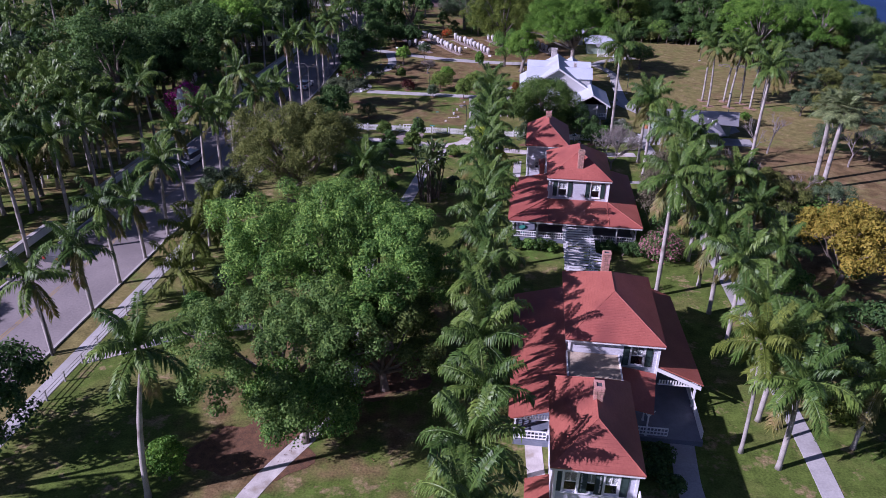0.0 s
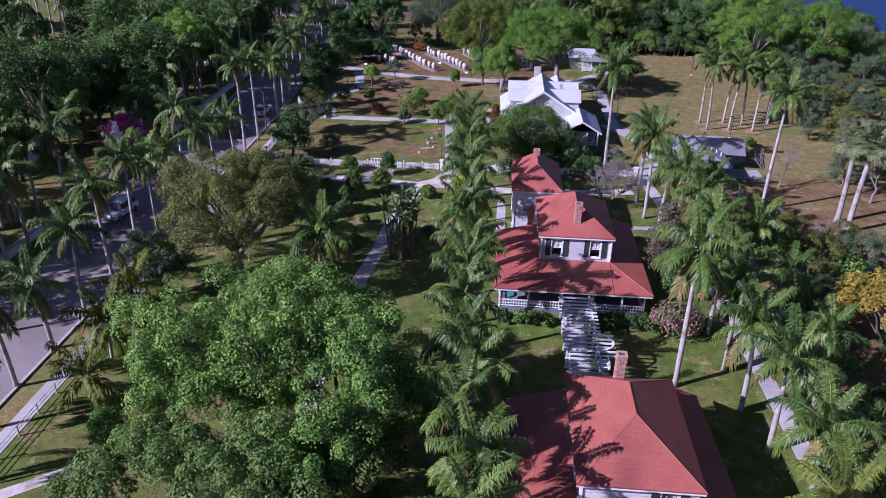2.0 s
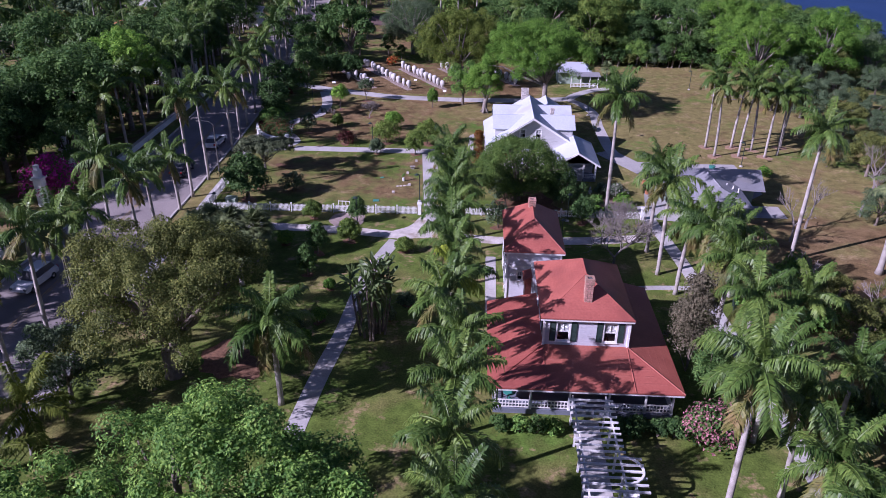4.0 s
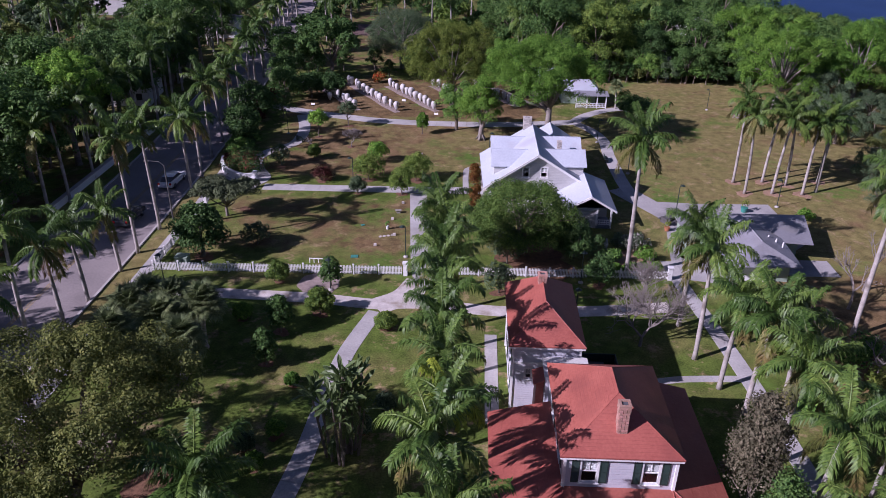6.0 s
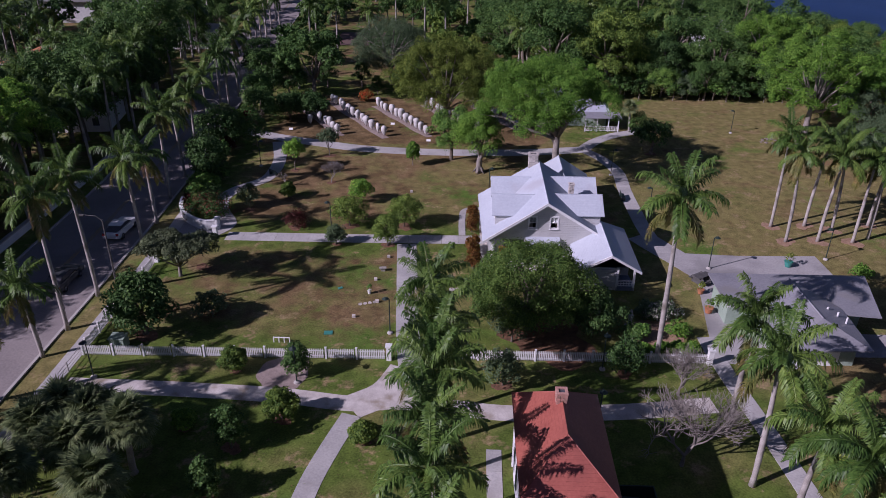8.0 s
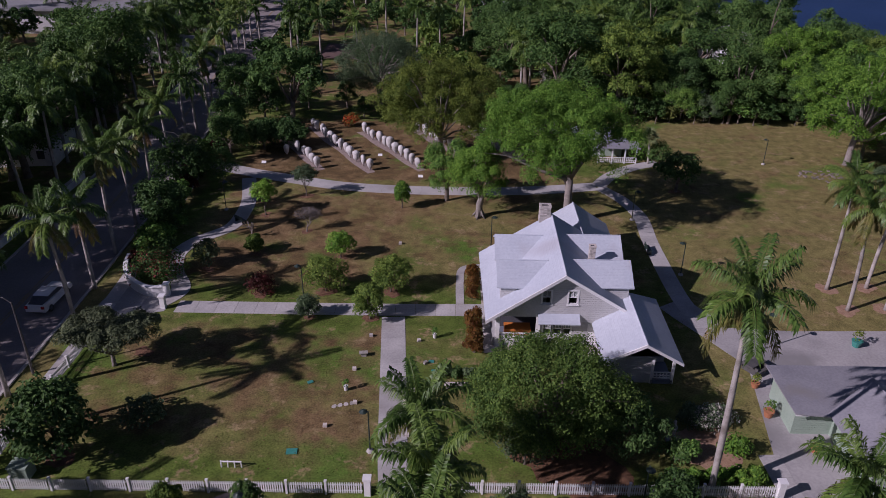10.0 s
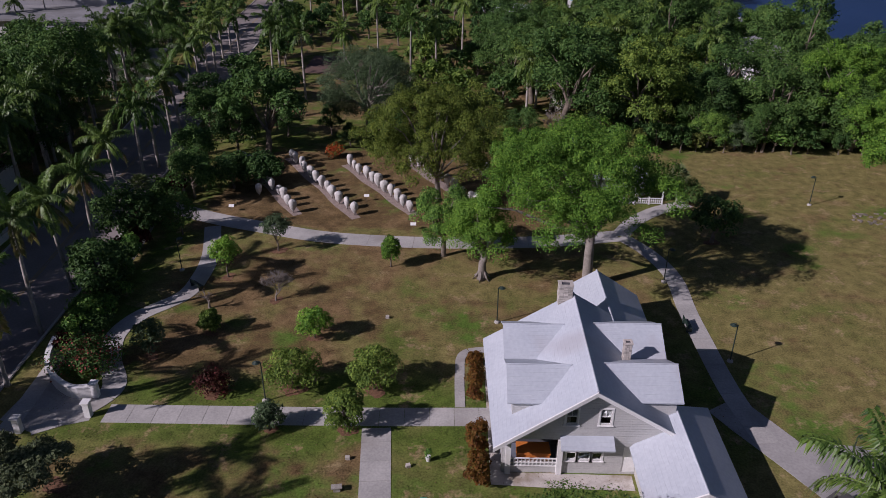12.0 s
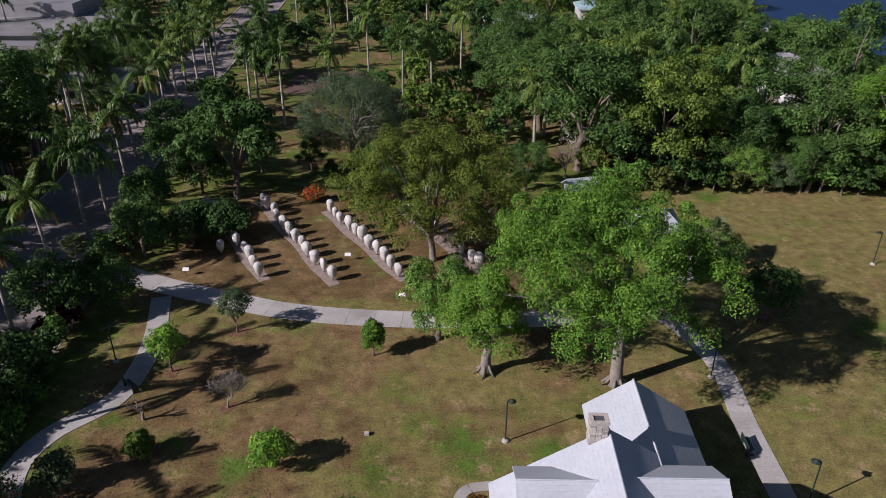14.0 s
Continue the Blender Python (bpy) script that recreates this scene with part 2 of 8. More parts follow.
def ground_material():
    """Turf: green, dry and bare soil, weighed by the mesh's own cover attribute and broken up by noise."""
    m = bpy.data.materials.new("turf")
    m.use_nodes = True
    n, ln = m.node_tree.nodes, m.node_tree.links
    bsdf = n["Principled BSDF"]
    at = n.new("ShaderNodeTexCoord").outputs["Object"]

    def noise_at(s, d=6.0):
        k = n.new("ShaderNodeTexNoise")
        k.inputs["Scale"].default_value, k.inputs["Detail"].default_value = s, d
        ln.new(at, k.inputs["Vector"])
        return k.outputs[0]

    def mixed(fac, a, b):
        k = n.new("ShaderNodeMixRGB")
        ln.new(fac, k.inputs[0])
        for i, v in ((1, a), (2, b)):
            if isinstance(v, tuple):
                k.inputs[i].default_value = (*v, 1)
            else:
                ln.new(v, k.inputs[i])
        return k.outputs[0]

    def ranged(v, a, b):
        k = n.new("ShaderNodeMapRange")
        k.inputs[1].default_value, k.inputs[2].default_value = a, b
        ln.new(v, k.inputs[0])
        return k.outputs[0]

    def plus(a, b, f):
        k = n.new("ShaderNodeMath")
        k.operation = "MULTIPLY_ADD"
        ln.new(b, k.inputs[0])
        k.inputs[1].default_value = f
        ln.new(a, k.inputs[2])
        return k.outputs[0]

    cover = n.new("ShaderNodeAttribute")
    cover.attribute_name = "cover"
    sep = n.new("ShaderNodeSeparateColor")
    ln.new(cover.outputs["Color"], sep.inputs[0])
    green = mixed(noise_at(1.1, 9.0), (0.052, 0.086, 0.015), (0.134, 0.186, 0.034))
    dry = mixed(noise_at(1.3, 9.0), (0.120, 0.107, 0.036), (0.27, 0.232, 0.088))
    bare = mixed(noise_at(1.9, 9.0), (0.125, 0.082, 0.038), (0.28, 0.19, 0.095))
    patch = plus(plus(sep.outputs[0], noise_at(0.21, 9.0), 1.35), noise_at(0.045, 5.0), 0.8)
    turf = mixed(ranged(patch, 1.22, 1.66), green, dry)
    soil = plus(plus(sep.outputs[1], noise_at(0.24, 9.0), 1.1), noise_at(0.06, 5.0), 0.4)
    turf = mixed(ranged(soil, 1.08, 1.3), turf, bare)
    lush = mixed(noise_at(2.3, 8.0), (0.05, 0.10, 0.014), (0.125, 0.20, 0.036))
    turf = mixed(ranged(plus(noise_at(0.11, 9.0), noise_at(0.9, 6.0), 0.22), 0.69, 0.79), turf, lush)
    straw = mixed(noise_at(2.9, 8.0), (0.21, 0.15, 0.07), (0.36, 0.28, 0.15))
    turf = mixed(ranged(plus(noise_at(0.5, 12.0), noise_at(2.6, 8.0), 0.5), 0.82, 0.97), turf, straw)
    thatch = mixed(noise_at(3.1, 9.0), (0.085, 0.058, 0.026), (0.19, 0.128, 0.058))
    worn = plus(plus(sep.outputs[1], noise_at(0.42, 10.0), 1.5), noise_at(0.13, 6.0), 0.7)
    turf = mixed(ranged(worn, 1.5, 1.78), turf, thatch)
    speck = ranged(plus(noise_at(6.5, 12.0), noise_at(0.9, 10.0), 0.8), 0.62, 1.18)
    hsv = n.new("ShaderNodeHueSaturation")
    val = n.new("ShaderNodeMapRange")
    val.inputs[3].default_value, val.inputs[4].default_value = 0.56, 1.44
    ln.new(speck, val.inputs[0])
    ln.new(val.outputs[0], hsv.inputs["Value"])
    ln.new(turf, hsv.inputs["Color"])
    ln.new(hsv.outputs[0], bsdf.inputs["Base Color"])
    bsdf.inputs["Roughness"].default_value = 0.95
    bsdf.inputs["Specular IOR Level"].default_value = 0.15
    b = n.new("ShaderNodeBump")
    b.inputs["Strength"].default_value, b.inputs["Distance"].default_value = 0.18, 0.1
    ln.new(noise_at(6.0, 12.0), b.inputs["Height"])
    ln.new(b.outputs[0], bsdf.inputs["Normal"])
    return m


TURF = ground_material()
WATER = material("dark blue river", (0.012, 0.034, 0.095), (0.02, 0.05, 0.13), 0.05, 0.45, 0.5, fine=30, bump_scale=0.1, gloss=0.05)


# ---------------------------------------------------------------- building tools
def thing(name, label, category, x=0.0, y=0.0, z=0.0, turn=0.0, group="", kind=""):
    ob = new(name)
    ob.empty_display_size = 0.3
    ob.matrix_basis = pose(x, y, z, 0, 0, turn)
    return tagged(ob, label, category, group, kind)


def part(name, bm, mat, parent, label="", at=None):
    """Links a bmesh (or a mesh that is there already) as one mesh object under a thing or a part."""
    if isinstance(bm, bpy.types.Mesh):
        me = bm
    else:
        me = bpy.data.meshes.new(name)
        bmesh.ops.recalc_face_normals(bm, faces=bm.faces)
        bm.to_mesh(me)
        bm.free()
        me.materials.append(mat)
    ob = new(name, me)
    ob.parent = parent
    if at is not None:
        ob.matrix_basis = at
    return tagged(ob, label)


def box(bm, x0, x1, y0, y1, z0, z1):
    v = [bm.verts.new((x, y, z)) for z in (z0, z1) for y in (y0, y1) for x in (x0, x1)]
    for f in ((0, 2, 3, 1), (4, 5, 7, 6), (0, 1, 5, 4), (2, 6, 7, 3), (0, 4, 6, 2), (1, 3, 7, 5)):
        bm.faces.new([v[i] for i in f])
    return bm


def boxed(*sizes):
    return box(bmesh.new(), *sizes)


def slab(bm, pts, thick):
    """A sheet of any flat outline, thickened downwards."""
    top = [bm.verts.new(p) for p in pts]
    low = [bm.verts.new((p[0], p[1], p[2] - thick)) for p in pts]
    bm.faces.new(top)
    bm.faces.new(low[::-1])
    for i in range(len(pts)):
        j = (i + 1) % len(pts)
        bm.faces.new((top[i], low[i], low[j], top[j]))
    return bm


def tube(bm, pts, radii, sides=7, cap=True):
    """A tapered round bar along a line of points."""
    pts = [Vector(p) for p in pts]
    rings = []
    for i, p in enumerate(pts):
        d = (pts[min(i + 1, len(pts) - 1)] - pts[max(i - 1, 0)]).normalized()
        a = d.orthogonal().normalized() if abs(d.z) < 0.9 else Vector((1, 0, 0)) - d * d.x
        a.normalize()
        b = d.cross(a)
        rings.append([bm.verts.new(p + radii[i] * (math.cos(t) * a + math.sin(t) * b)) for t in (2 * math.pi * k / sides for k in range(sides))])
    for r, s in zip(rings, rings[1:]):
        for k in range(sides):
            bm.faces.new((r[k], r[(k + 1) % sides], s[(k + 1) % sides], s[k]))
    if cap:
        bm.faces.new(rings[0][::-1])
        bm.faces.new(rings[-1])
    return bm


def smooth(ob):
    ob.data.polygons.foreach_set("use_smooth", [True] * len(ob.data.polygons))
    return ob


def mesh_of(name, verts, faces, mat):
    me = bpy.data.meshes.new(name)
    me.from_pydata(verts, [], faces)
    me.materials.append(mat)
    return me


def ring(x, y, r, k=28, wobble=0.12, seed=0):
    """An uneven round outline."""
    g = random.Random(seed)
    a, b, c = g.uniform(0, 6), g.uniform(0, 6), g.uniform(0, 6)
    return [(x + r * (1 + wobble * (math.sin(2 * t + a) + 0.6 * math.sin(3 * t + b) + 0.5 * math.sin(7 * t + c)) / 1.5) * math.cos(t),
             y + r * (1 + wobble * (math.sin(2 * t + a) + 0.6 * math.sin(3 * t + b) + 0.5 * math.sin(7 * t + c)) / 1.5) * math.sin(t)) for t in (2 * math.pi * i / k for i in range(k))]


def bed(name, label, mat, outline, z=0.022, category="mulch bed"):
    """A thin layer spread on the turf."""
    bm = bmesh.new()
    slab(bm, [(x, y, z) for x, y in outline], z + 0.02)
    ob = part(name, bm, mat, None)
    return tagged(ob, label, category, kind="structure")


def smooth_line(pts, step):
    """Points at even steps along a smooth line through pts."""
    p = np.array(pts, float)
    q = np.vstack([2 * p[0] - p[1], p, 2 * p[-1] - p[-2]])
    fine = []
    for i in range(1, len(q) - 2):
        for t in np.linspace(0, 1, 24, endpoint=False):
            a, b, c, d = q[i - 1:i + 3]
            fine.append(0.5 * (2 * b + (c - a) * t + (2 * a - 5 * b + 4 * c - d) * t * t + (3 * b - a - 3 * c + d) * t ** 3))
    fine.append(p[-1])
    fine = np.array(fine)
    run = np.concatenate([[0], np.cumsum(np.linalg.norm(np.diff(fine, axis=0), axis=1))])
    s = np.linspace(0, run[-1], max(2, int(round(run[-1] / step)) + 1))
    return np.stack([np.interp(s, run, fine[:, k]) for k in range(fine.shape[1])], 1)


def strip(bm, line, widths, z, thick):
    """A band along a line, thickened downwards."""
    d = np.gradient(line, axis=0)
    d /= np.linalg.norm(d, axis=1, keepdims=True)
    nrm = np.stack([-d[:, 1], d[:, 0]], 1)
    w = np.broadcast_to(np.asarray(widths, float), len(line))[:, None] / 2
    left, right = line + nrm * w, line - nrm * w
    rows = [[bm.verts.new((*p, h)) for p in side] for side, h in ((left, z), (right, z), (left, z - thick), (right, z - thick))]
    for i in range(len(line) - 1):
        for a, b in ((0, 1), (2, 0), (1, 3)):
            bm.faces.new((rows[a][i], rows[b][i], rows[b][i + 1], rows[a][i + 1]))
    for i in (0, -1):
        bm.faces.new((rows[0][i], rows[1][i], rows[3][i], rows[2][i]))
    return bm


WALKS = []


def paved_walk(name, label, pts, width, mat=CONCRETE, slab_len=1.8, z=None):
    """A concrete walk laid slab by slab, with open joints."""
    z = 0.026 + 0.004 * (len(WALKS) % 5) if z is None else z
    WALKS.append((pts, width))
    walk_ob = thing(name, label, "footpath", kind="structure")
    line = smooth_line(pts, 0.3)
    per = max(2, int(round(slab_len / 0.3)))
    for i in range(0, len(line) - 1, per):
        seg = line[i:i + per + 1].copy()
        if len(seg) < 2:
            continue
        back = seg[-2] - seg[-1]
        seg[-1] = seg[-1] + back / np.linalg.norm(back) * 0.025
        part("slab", strip(bmesh.new(), seg, width, z, 0.12), mat, walk_ob)
    return walk_ob


# ---------------------------------------------------------------- walls, roofs, windows
def wall_piece(bm, side, at, a0, a1, z0, z1, thick, holes=()):
    """A wall in a plane of constant y (side 'x') or constant x (side 'y'), with openings (a0, a1, z0, z1) cut through."""
    cuts = sorted({a0, a1, *[min(a1, max(a0, e)) for h in holes for e in h[:2]]})
    for u, v in zip(cuts, cuts[1:]):
        mid, spans = (u + v) / 2, [(z0, z1)]
        for h in holes:
            if h[0] < mid < h[1]:
                spans = [s for p, q in spans for s in ((p, min(q, h[2])), (max(p, h[3]), q)) if s[1] - s[0] > 0.01]
        for p, q in spans:
            if side == "x":
                box(bm, u, v, at, at + thick, p, q)
            else:
                box(bm, at, at + thick, u, v, p, q)
    bmesh.ops.remove_doubles(bm, verts=bm.verts[:], dist=0.001)
    return bm


def gable_piece(bm, at, x0, x1, z0, top, xr, thick, holes=()):
    """The upper part of a gable wall in a plane of constant y, under the line top(x), with openings."""
    cuts = sorted({x0, x1, xr, *[e for h in holes for e in h[:2]]})
    for u, v in zip(cuts, cuts[1:]):
        spans = [((z0, z0), (top(u), top(v)))]
        for h in holes:
            if h[0] < (u + v) / 2 < h[1]:
                spans = [((z0, z0), (h[2], h[2])), ((h[3], h[3]), (top(u), top(v)))]
        for (a, b), (c, d) in spans:
            k = [bm.verts.new((x, y, z)) for y in (at, at + thick) for x, z in ((u, a), (v, b), (v, max(d, b + 0.01)), (u, max(c, a + 0.01)))]
            for f in ((0, 1, 2, 3), (7, 6, 5, 4), (0, 4, 5, 1), (1, 5, 6, 2), (2, 6, 7, 3), (3, 7, 4, 0)):
                bm.faces.new([k[i] for i in f])
    bmesh.ops.remove_doubles(bm, verts=bm.verts[:], dist=0.001)
    return bm


def oriented(side, out, at, a):
    """Pose of a wall fitting whose local x runs along the wall and whose -y looks out of it."""
    turn = {("x", -1): 0, ("x", 1): 180, ("y", 1): 90, ("y", -1): -90}[side, out]
    return pose(a, at, 0, 0, 0, turn) if side == "x" else pose(at, a, 0, 0, 0, turn)


def window(parent, side, out, at, a, z, w, h, shutters=False, bars=1):
    """A sash window in its opening: casing, sashes, panes, sill and, where it has them, shutters."""
    m = oriented(side, out, at, a) @ pose(0, 0, z)
    bm = bmesh.new()
    for x0, x1, z0, z1 in ((-w / 2 - 0.1, -w / 2, -0.05, h + 0.12), (w / 2, w / 2 + 0.1, -0.05, h + 0.12), (-w / 2, w / 2, h, h + 0.12)):
        box(bm, x0, x1, -0.035, 0.1, z0, z1)
    win = part("window", bm, WHITE_PAINT, parent, "white-painted sash window", m)
    bm = bmesh.new()
    for x0, x1, z0, z1 in ((-w / 2, -w / 2 + 0.06, 0, h), (w / 2 - 0.06, w / 2, 0, h), (-w / 2 + 0.06, w / 2 - 0.06, 0, 0.07), (-w / 2 + 0.06, w / 2 - 0.06, h - 0.06, h), (-w / 2 + 0.06, w / 2 - 0.06, h / 2 - 0.035, h / 2 + 0.035)):
        box(bm, x0, x1, 0.03, 0.075, z0, z1)
    for k in range(bars):
        x = -w / 2 + w * (k + 1) / (bars + 1)
        box(bm, x - 0.02, x + 0.02, 0.035, 0.07, h / 2 + 0.035, h - 0.06)
    part("sash", bm, WHITE_PAINT, win)
    for z0, z1 in ((0.07, h / 2 - 0.035), (h / 2 + 0.035, h - 0.06)):
        pane = part("pane", boxed(-w / 2 + 0.06, w / 2 - 0.06, 0.048, 0.056, z0, z1), GLASS, win)
        pane.visible_shadow = False
    part("curtain", boxed(-w / 2 + 0.06, w / 2 - 0.06, 0.1, 0.115, h / 2 + 0.02, h - 0.04), FABRIC, win, "pale half-drawn blind")
    part("sill", boxed(-w / 2 - 0.15, w / 2 + 0.15, -0.1, 0.1, -0.11, -0.05), WHITE_PAINT, win)
    if shutters:
        for s in (-1, 1):
            bm = bmesh.new()
            x0, x1 = (w / 2 + 0.12, w / 2 + 0.58) if s > 0 else (-w / 2 - 0.58, -w / 2 - 0.12)
            for a0, a1, z0, z1 in ((x0, x0 + 0.06, -0.03, h + 0.05), (x1 - 0.06, x1, -0.03, h + 0.05), (x0 + 0.06, x1 - 0.06, -0.03, 0.06), (x0 + 0.06, x1 - 0.06, h - 0.03, h + 0.05), (x0 + 0.06, x1 - 0.06, h / 2 - 0.03, h / 2 + 0.03)):
                box(bm, a0, a1, -0.055, -0.012, z0, z1)
            z0 = 0.08
            while z0 < h - 0.06:
                slab(bm, [(x0 + 0.06, -0.05, z0), (x1 - 0.06, -0.05, z0), (x1 - 0.06, -0.018, z0 + 0.05), (x0 + 0.06, -0.018, z0 + 0.05)], 0.012)
                z0 += 0.075
            part("shutter", bm, GREEN_PAINT, win, "dark green louvred shutter")
    return win


def roof_slope(parent, pts, mat, name="roof", thick=0.1):
    return part(name, slab(bmesh.new(), pts, thick), mat, parent)


def ridge_bar(parent, a, b, mat, r=0.07, name="ridge_cap"):
    return part(name, tube(bmesh.new(), [a, b], [r, r], 6), mat, parent)


def hip_roof(parent, x0, x1, y0, y1, z, zr, ry0, ry1, mat, xr=None, thick=0.1):
    """Four slopes over a rectangle of eaves, with caps on ridge and hips, and a white eave board."""
    xr = (x0 + x1) / 2 if xr is None else xr
    a, b, c, d, e, f = (x0, y0, z), (x1, y0, z), (x1, y1, z), (x0, y1, z), (xr, ry0, zr), (xr, ry1, zr)
    for pts in ((a, b, e), (b, c, f, e), (c, d, f), (d, a, e, f)):
        roof_slope(parent, pts, mat, thick=thick)
    for p, q in ((a, e), (b, e), (c, f), (d, f), (e, f)):
        ridge_bar(parent, Vector(p) - Vector((0, 0, 0.016)), Vector(q) - Vector((0, 0, 0.016)), mat, 0.03)
    bm = bmesh.new()
    for s in ((x0 + 0.03, x1 - 0.03, y0 + 0.03, y0 + 0.13), (x0 + 0.03, x1 - 0.03, y1 - 0.13, y1 - 0.03), (x0 + 0.03, x0 + 0.13, y0 + 0.13, y1 - 0.13), (x1 - 0.13, x1 - 0.03, y0 + 0.13, y1 - 0.13)):
        box(bm, *s, z - thick - 0.16, z - thick - 0.005)
    part("eave_board", bm, WHITE_PAINT, parent, "white eave board and gutter")


def chimney(parent, x, y, z0, z1, w=0.75, d=0.75, mat=BRICK, course=0.2):
    """A stack of single bricks round a mortar core, with a projecting cap."""
    stack = part("chimney", boxed(x - w / 2 + 0.03, x + w / 2 - 0.03, y - d / 2 + 0.03, y + d / 2 - 0.03, z0, z1), MORTAR, parent, "brick chimney" if mat is BRICK else "rubble stone chimney")
    bl = bpy.data.meshes.get("brick_" + mat.name)
    if not bl:
        bm = boxed(-0.5, 0.5, -0.5, 0.5, -0.5, 0.5)
        bl = bpy.data.meshes.new("brick_" + mat.name)
        bm.to_mesh(bl)
        bm.free()
        bl.materials.append(mat)
    g, k, z = random.Random(5), 0, z0
    while z < z1 - 0.05:
        wide = 0.06 if z > z1 - 0.55 and mat is BRICK else 0.0
        for side in range(4):
            length = (w if side % 2 == 0 else d) + wide
            n = 3
            for i in range(n):
                off = (-0.5 + (i + 0.5) / n) * length
                px, py, sx, sy = (off, -(d + wide) / 2 + 0.03, length / n - 0.02, 0.1) if side == 0 else (off, (d + wide) / 2 - 0.03, length / n - 0.02, 0.1) if side == 2 else ((w + wide) / 2 - 0.03, off, 0.1, length / n - 0.02) if side == 1 else (-(w + wide) / 2 + 0.03, off, 0.1, length / n - 0.02)
                br = part("brick" if mat is BRICK else "stone", bl, mat, stack)
                br.matrix_basis = Matrix.Translation((x + px, y + py, z + course / 2)) @ Matrix.Diagonal((sx * g.uniform(0.95, 1), sy * g.uniform(0.9, 1.15), course - 0.025, 1))
        z += course
    cap = bmesh.new()
    for u0, u1, v0, v1 in ((-1, 1, -1, -0.55), (-1, 1, 0.55, 1), (-1, -0.55, -0.55, 0.55), (0.55, 1, -0.55, 0.55)):
        box(cap, x + u0 * (w / 2 + 0.05), x + u1 * (w / 2 + 0.05), y + v0 * (d / 2 + 0.05), y + v1 * (d / 2 + 0.05), z1 - 0.02, z1 + 0.1)
    part("cap", cap, mat, stack)
    # dark plate on the solid stack, in place of shade in an open flue
    part("flue", boxed(x - w * 0.3, x + w * 0.3, y - d * 0.3, y + d * 0.3, z1 - 0.01, z1 + 0.03), INSIDE, stack, "dark plate standing in for the shaded flue mouth")
    return stack


def railing(parent, a, b, z, h=0.8, gap=0.24):
    """A white porch rail between two points of the plan: rails and balusters."""
    bm = bmesh.new()
    a, b = Vector((*a, 0)), Vector((*b, 0))
    d = b - a
    n = max(2, int(d.length / gap))
    u = d.normalized()
    s = Vector((-u.y, u.x, 0)) * 0.035
    for z0, z1 in ((z + 0.1, z + 0.18), (z + h * 0.5, z + h * 0.5 + 0.06), (z + h - 0.08, z + h)):
        slab(bm, [(p.x, p.y, z1) for p in (a + s, b + s, b - s, a - s)], z1 - z0)
    rail = part("railing", bm, WHITE_PAINT, parent)
    me = bpy.data.meshes.get("baluster_%.2f" % h)
    if not me:
        bm = boxed(-0.03, 0.03, -0.03, 0.03, 0.18, h - 0.08)
        me = bpy.data.meshes.new("baluster_%.2f" % h)
        bm.to_mesh(me)
        bm.free()
        me.materials.append(WHITE_PAINT)
    for i in range(n + 1):
        p = a + d * (i / n)
        part("baluster", me, WHITE_PAINT, rail, at=pose(p.x, p.y, z))
    return rail


def post(parent, x, y, z0, z1, r=0.07):
    bm = boxed(x - r, x + r, y - r, y + r, z0, z1)
    box(bm, x - r - 0.03, x + r + 0.03, y - r - 0.03, y + r + 0.03, z0, z0 + 0.12)
    box(bm, x - r - 0.04, x + r + 0.04, y - r - 0.04, y + r + 0.04, z1 - 0.14, z1 - 0.01)
    for s in (-1, 1):
        tube(bm, [(x + s * r, y, z1 - 0.55), (x + s * 0.4, y, z1 - 0.08)], [0.035, 0.035], 4)
    return part("post", bm, WHITE_PAINT, parent)


# ---------------------------------------------------------------- plants
def leaf_quads(name, centre, normal, size, rng, mat, aspect=0.55):
    """One four-cornered leaf at each centre, lying square to its normal, turned at random."""
    n = len(centre)
    normal = normal / np.linalg.norm(normal, axis=1, keepdims=True)
    t = rng.normal(size=(n, 3))
    t -= normal * (t * normal).sum(1, keepdims=True)
    t /= np.linalg.norm(t, axis=1, keepdims=True)
    b = np.cross(normal, t)
    s = (size * rng.uniform(0.7, 1.3, n))[:, None]
    v = np.stack([centre - t * s, centre + b * s * aspect + normal * s * 0.12, centre + t * s, centre - b * s * aspect + normal * s * 0.12], 1).reshape(-1, 3)
    return mesh_of(name, v.tolist(), np.arange(4 * n).reshape(n, 4).tolist(), mat)


def crown_mesh(clumps, per, size, seed, mat, name="crown"):
    """Leaves over the outer side of many small clumps, thinner and wilder towards the shade; clumps are rows of x, y, z, radius."""
    rng = np.random.default_rng(seed)
    c = np.repeat(np.asarray(clumps, float), per, axis=0)
    d = rng.normal(size=(len(c), 3))
    d[:, 2] = np.where(d[:, 2] < -0.35, -d[:, 2], d[:, 2])
    d /= np.linalg.norm(d, axis=1, keepdims=True)
    lump = 1 + 0.1 * np.sin(5 * d[:, 0] + 9 * c[:, 0]) * np.sin(5 * d[:, 1] + 9 * c[:, 1])
    at = c[:, :3] + d * (c[:, 3] * lump * rng.uniform(0.78, 1.08, len(c)))[:, None] + rng.normal(size=d.shape) * (0.05 * c[:, 3:4])
    at[:, 2] = np.maximum(at[:, 2], 0.06)
    nrm = d + rng.normal(size=d.shape) * 0.4 + [0, 0, 0.25]
    return leaf_quads(name, at, nrm, size * 0.88, rng, mat)


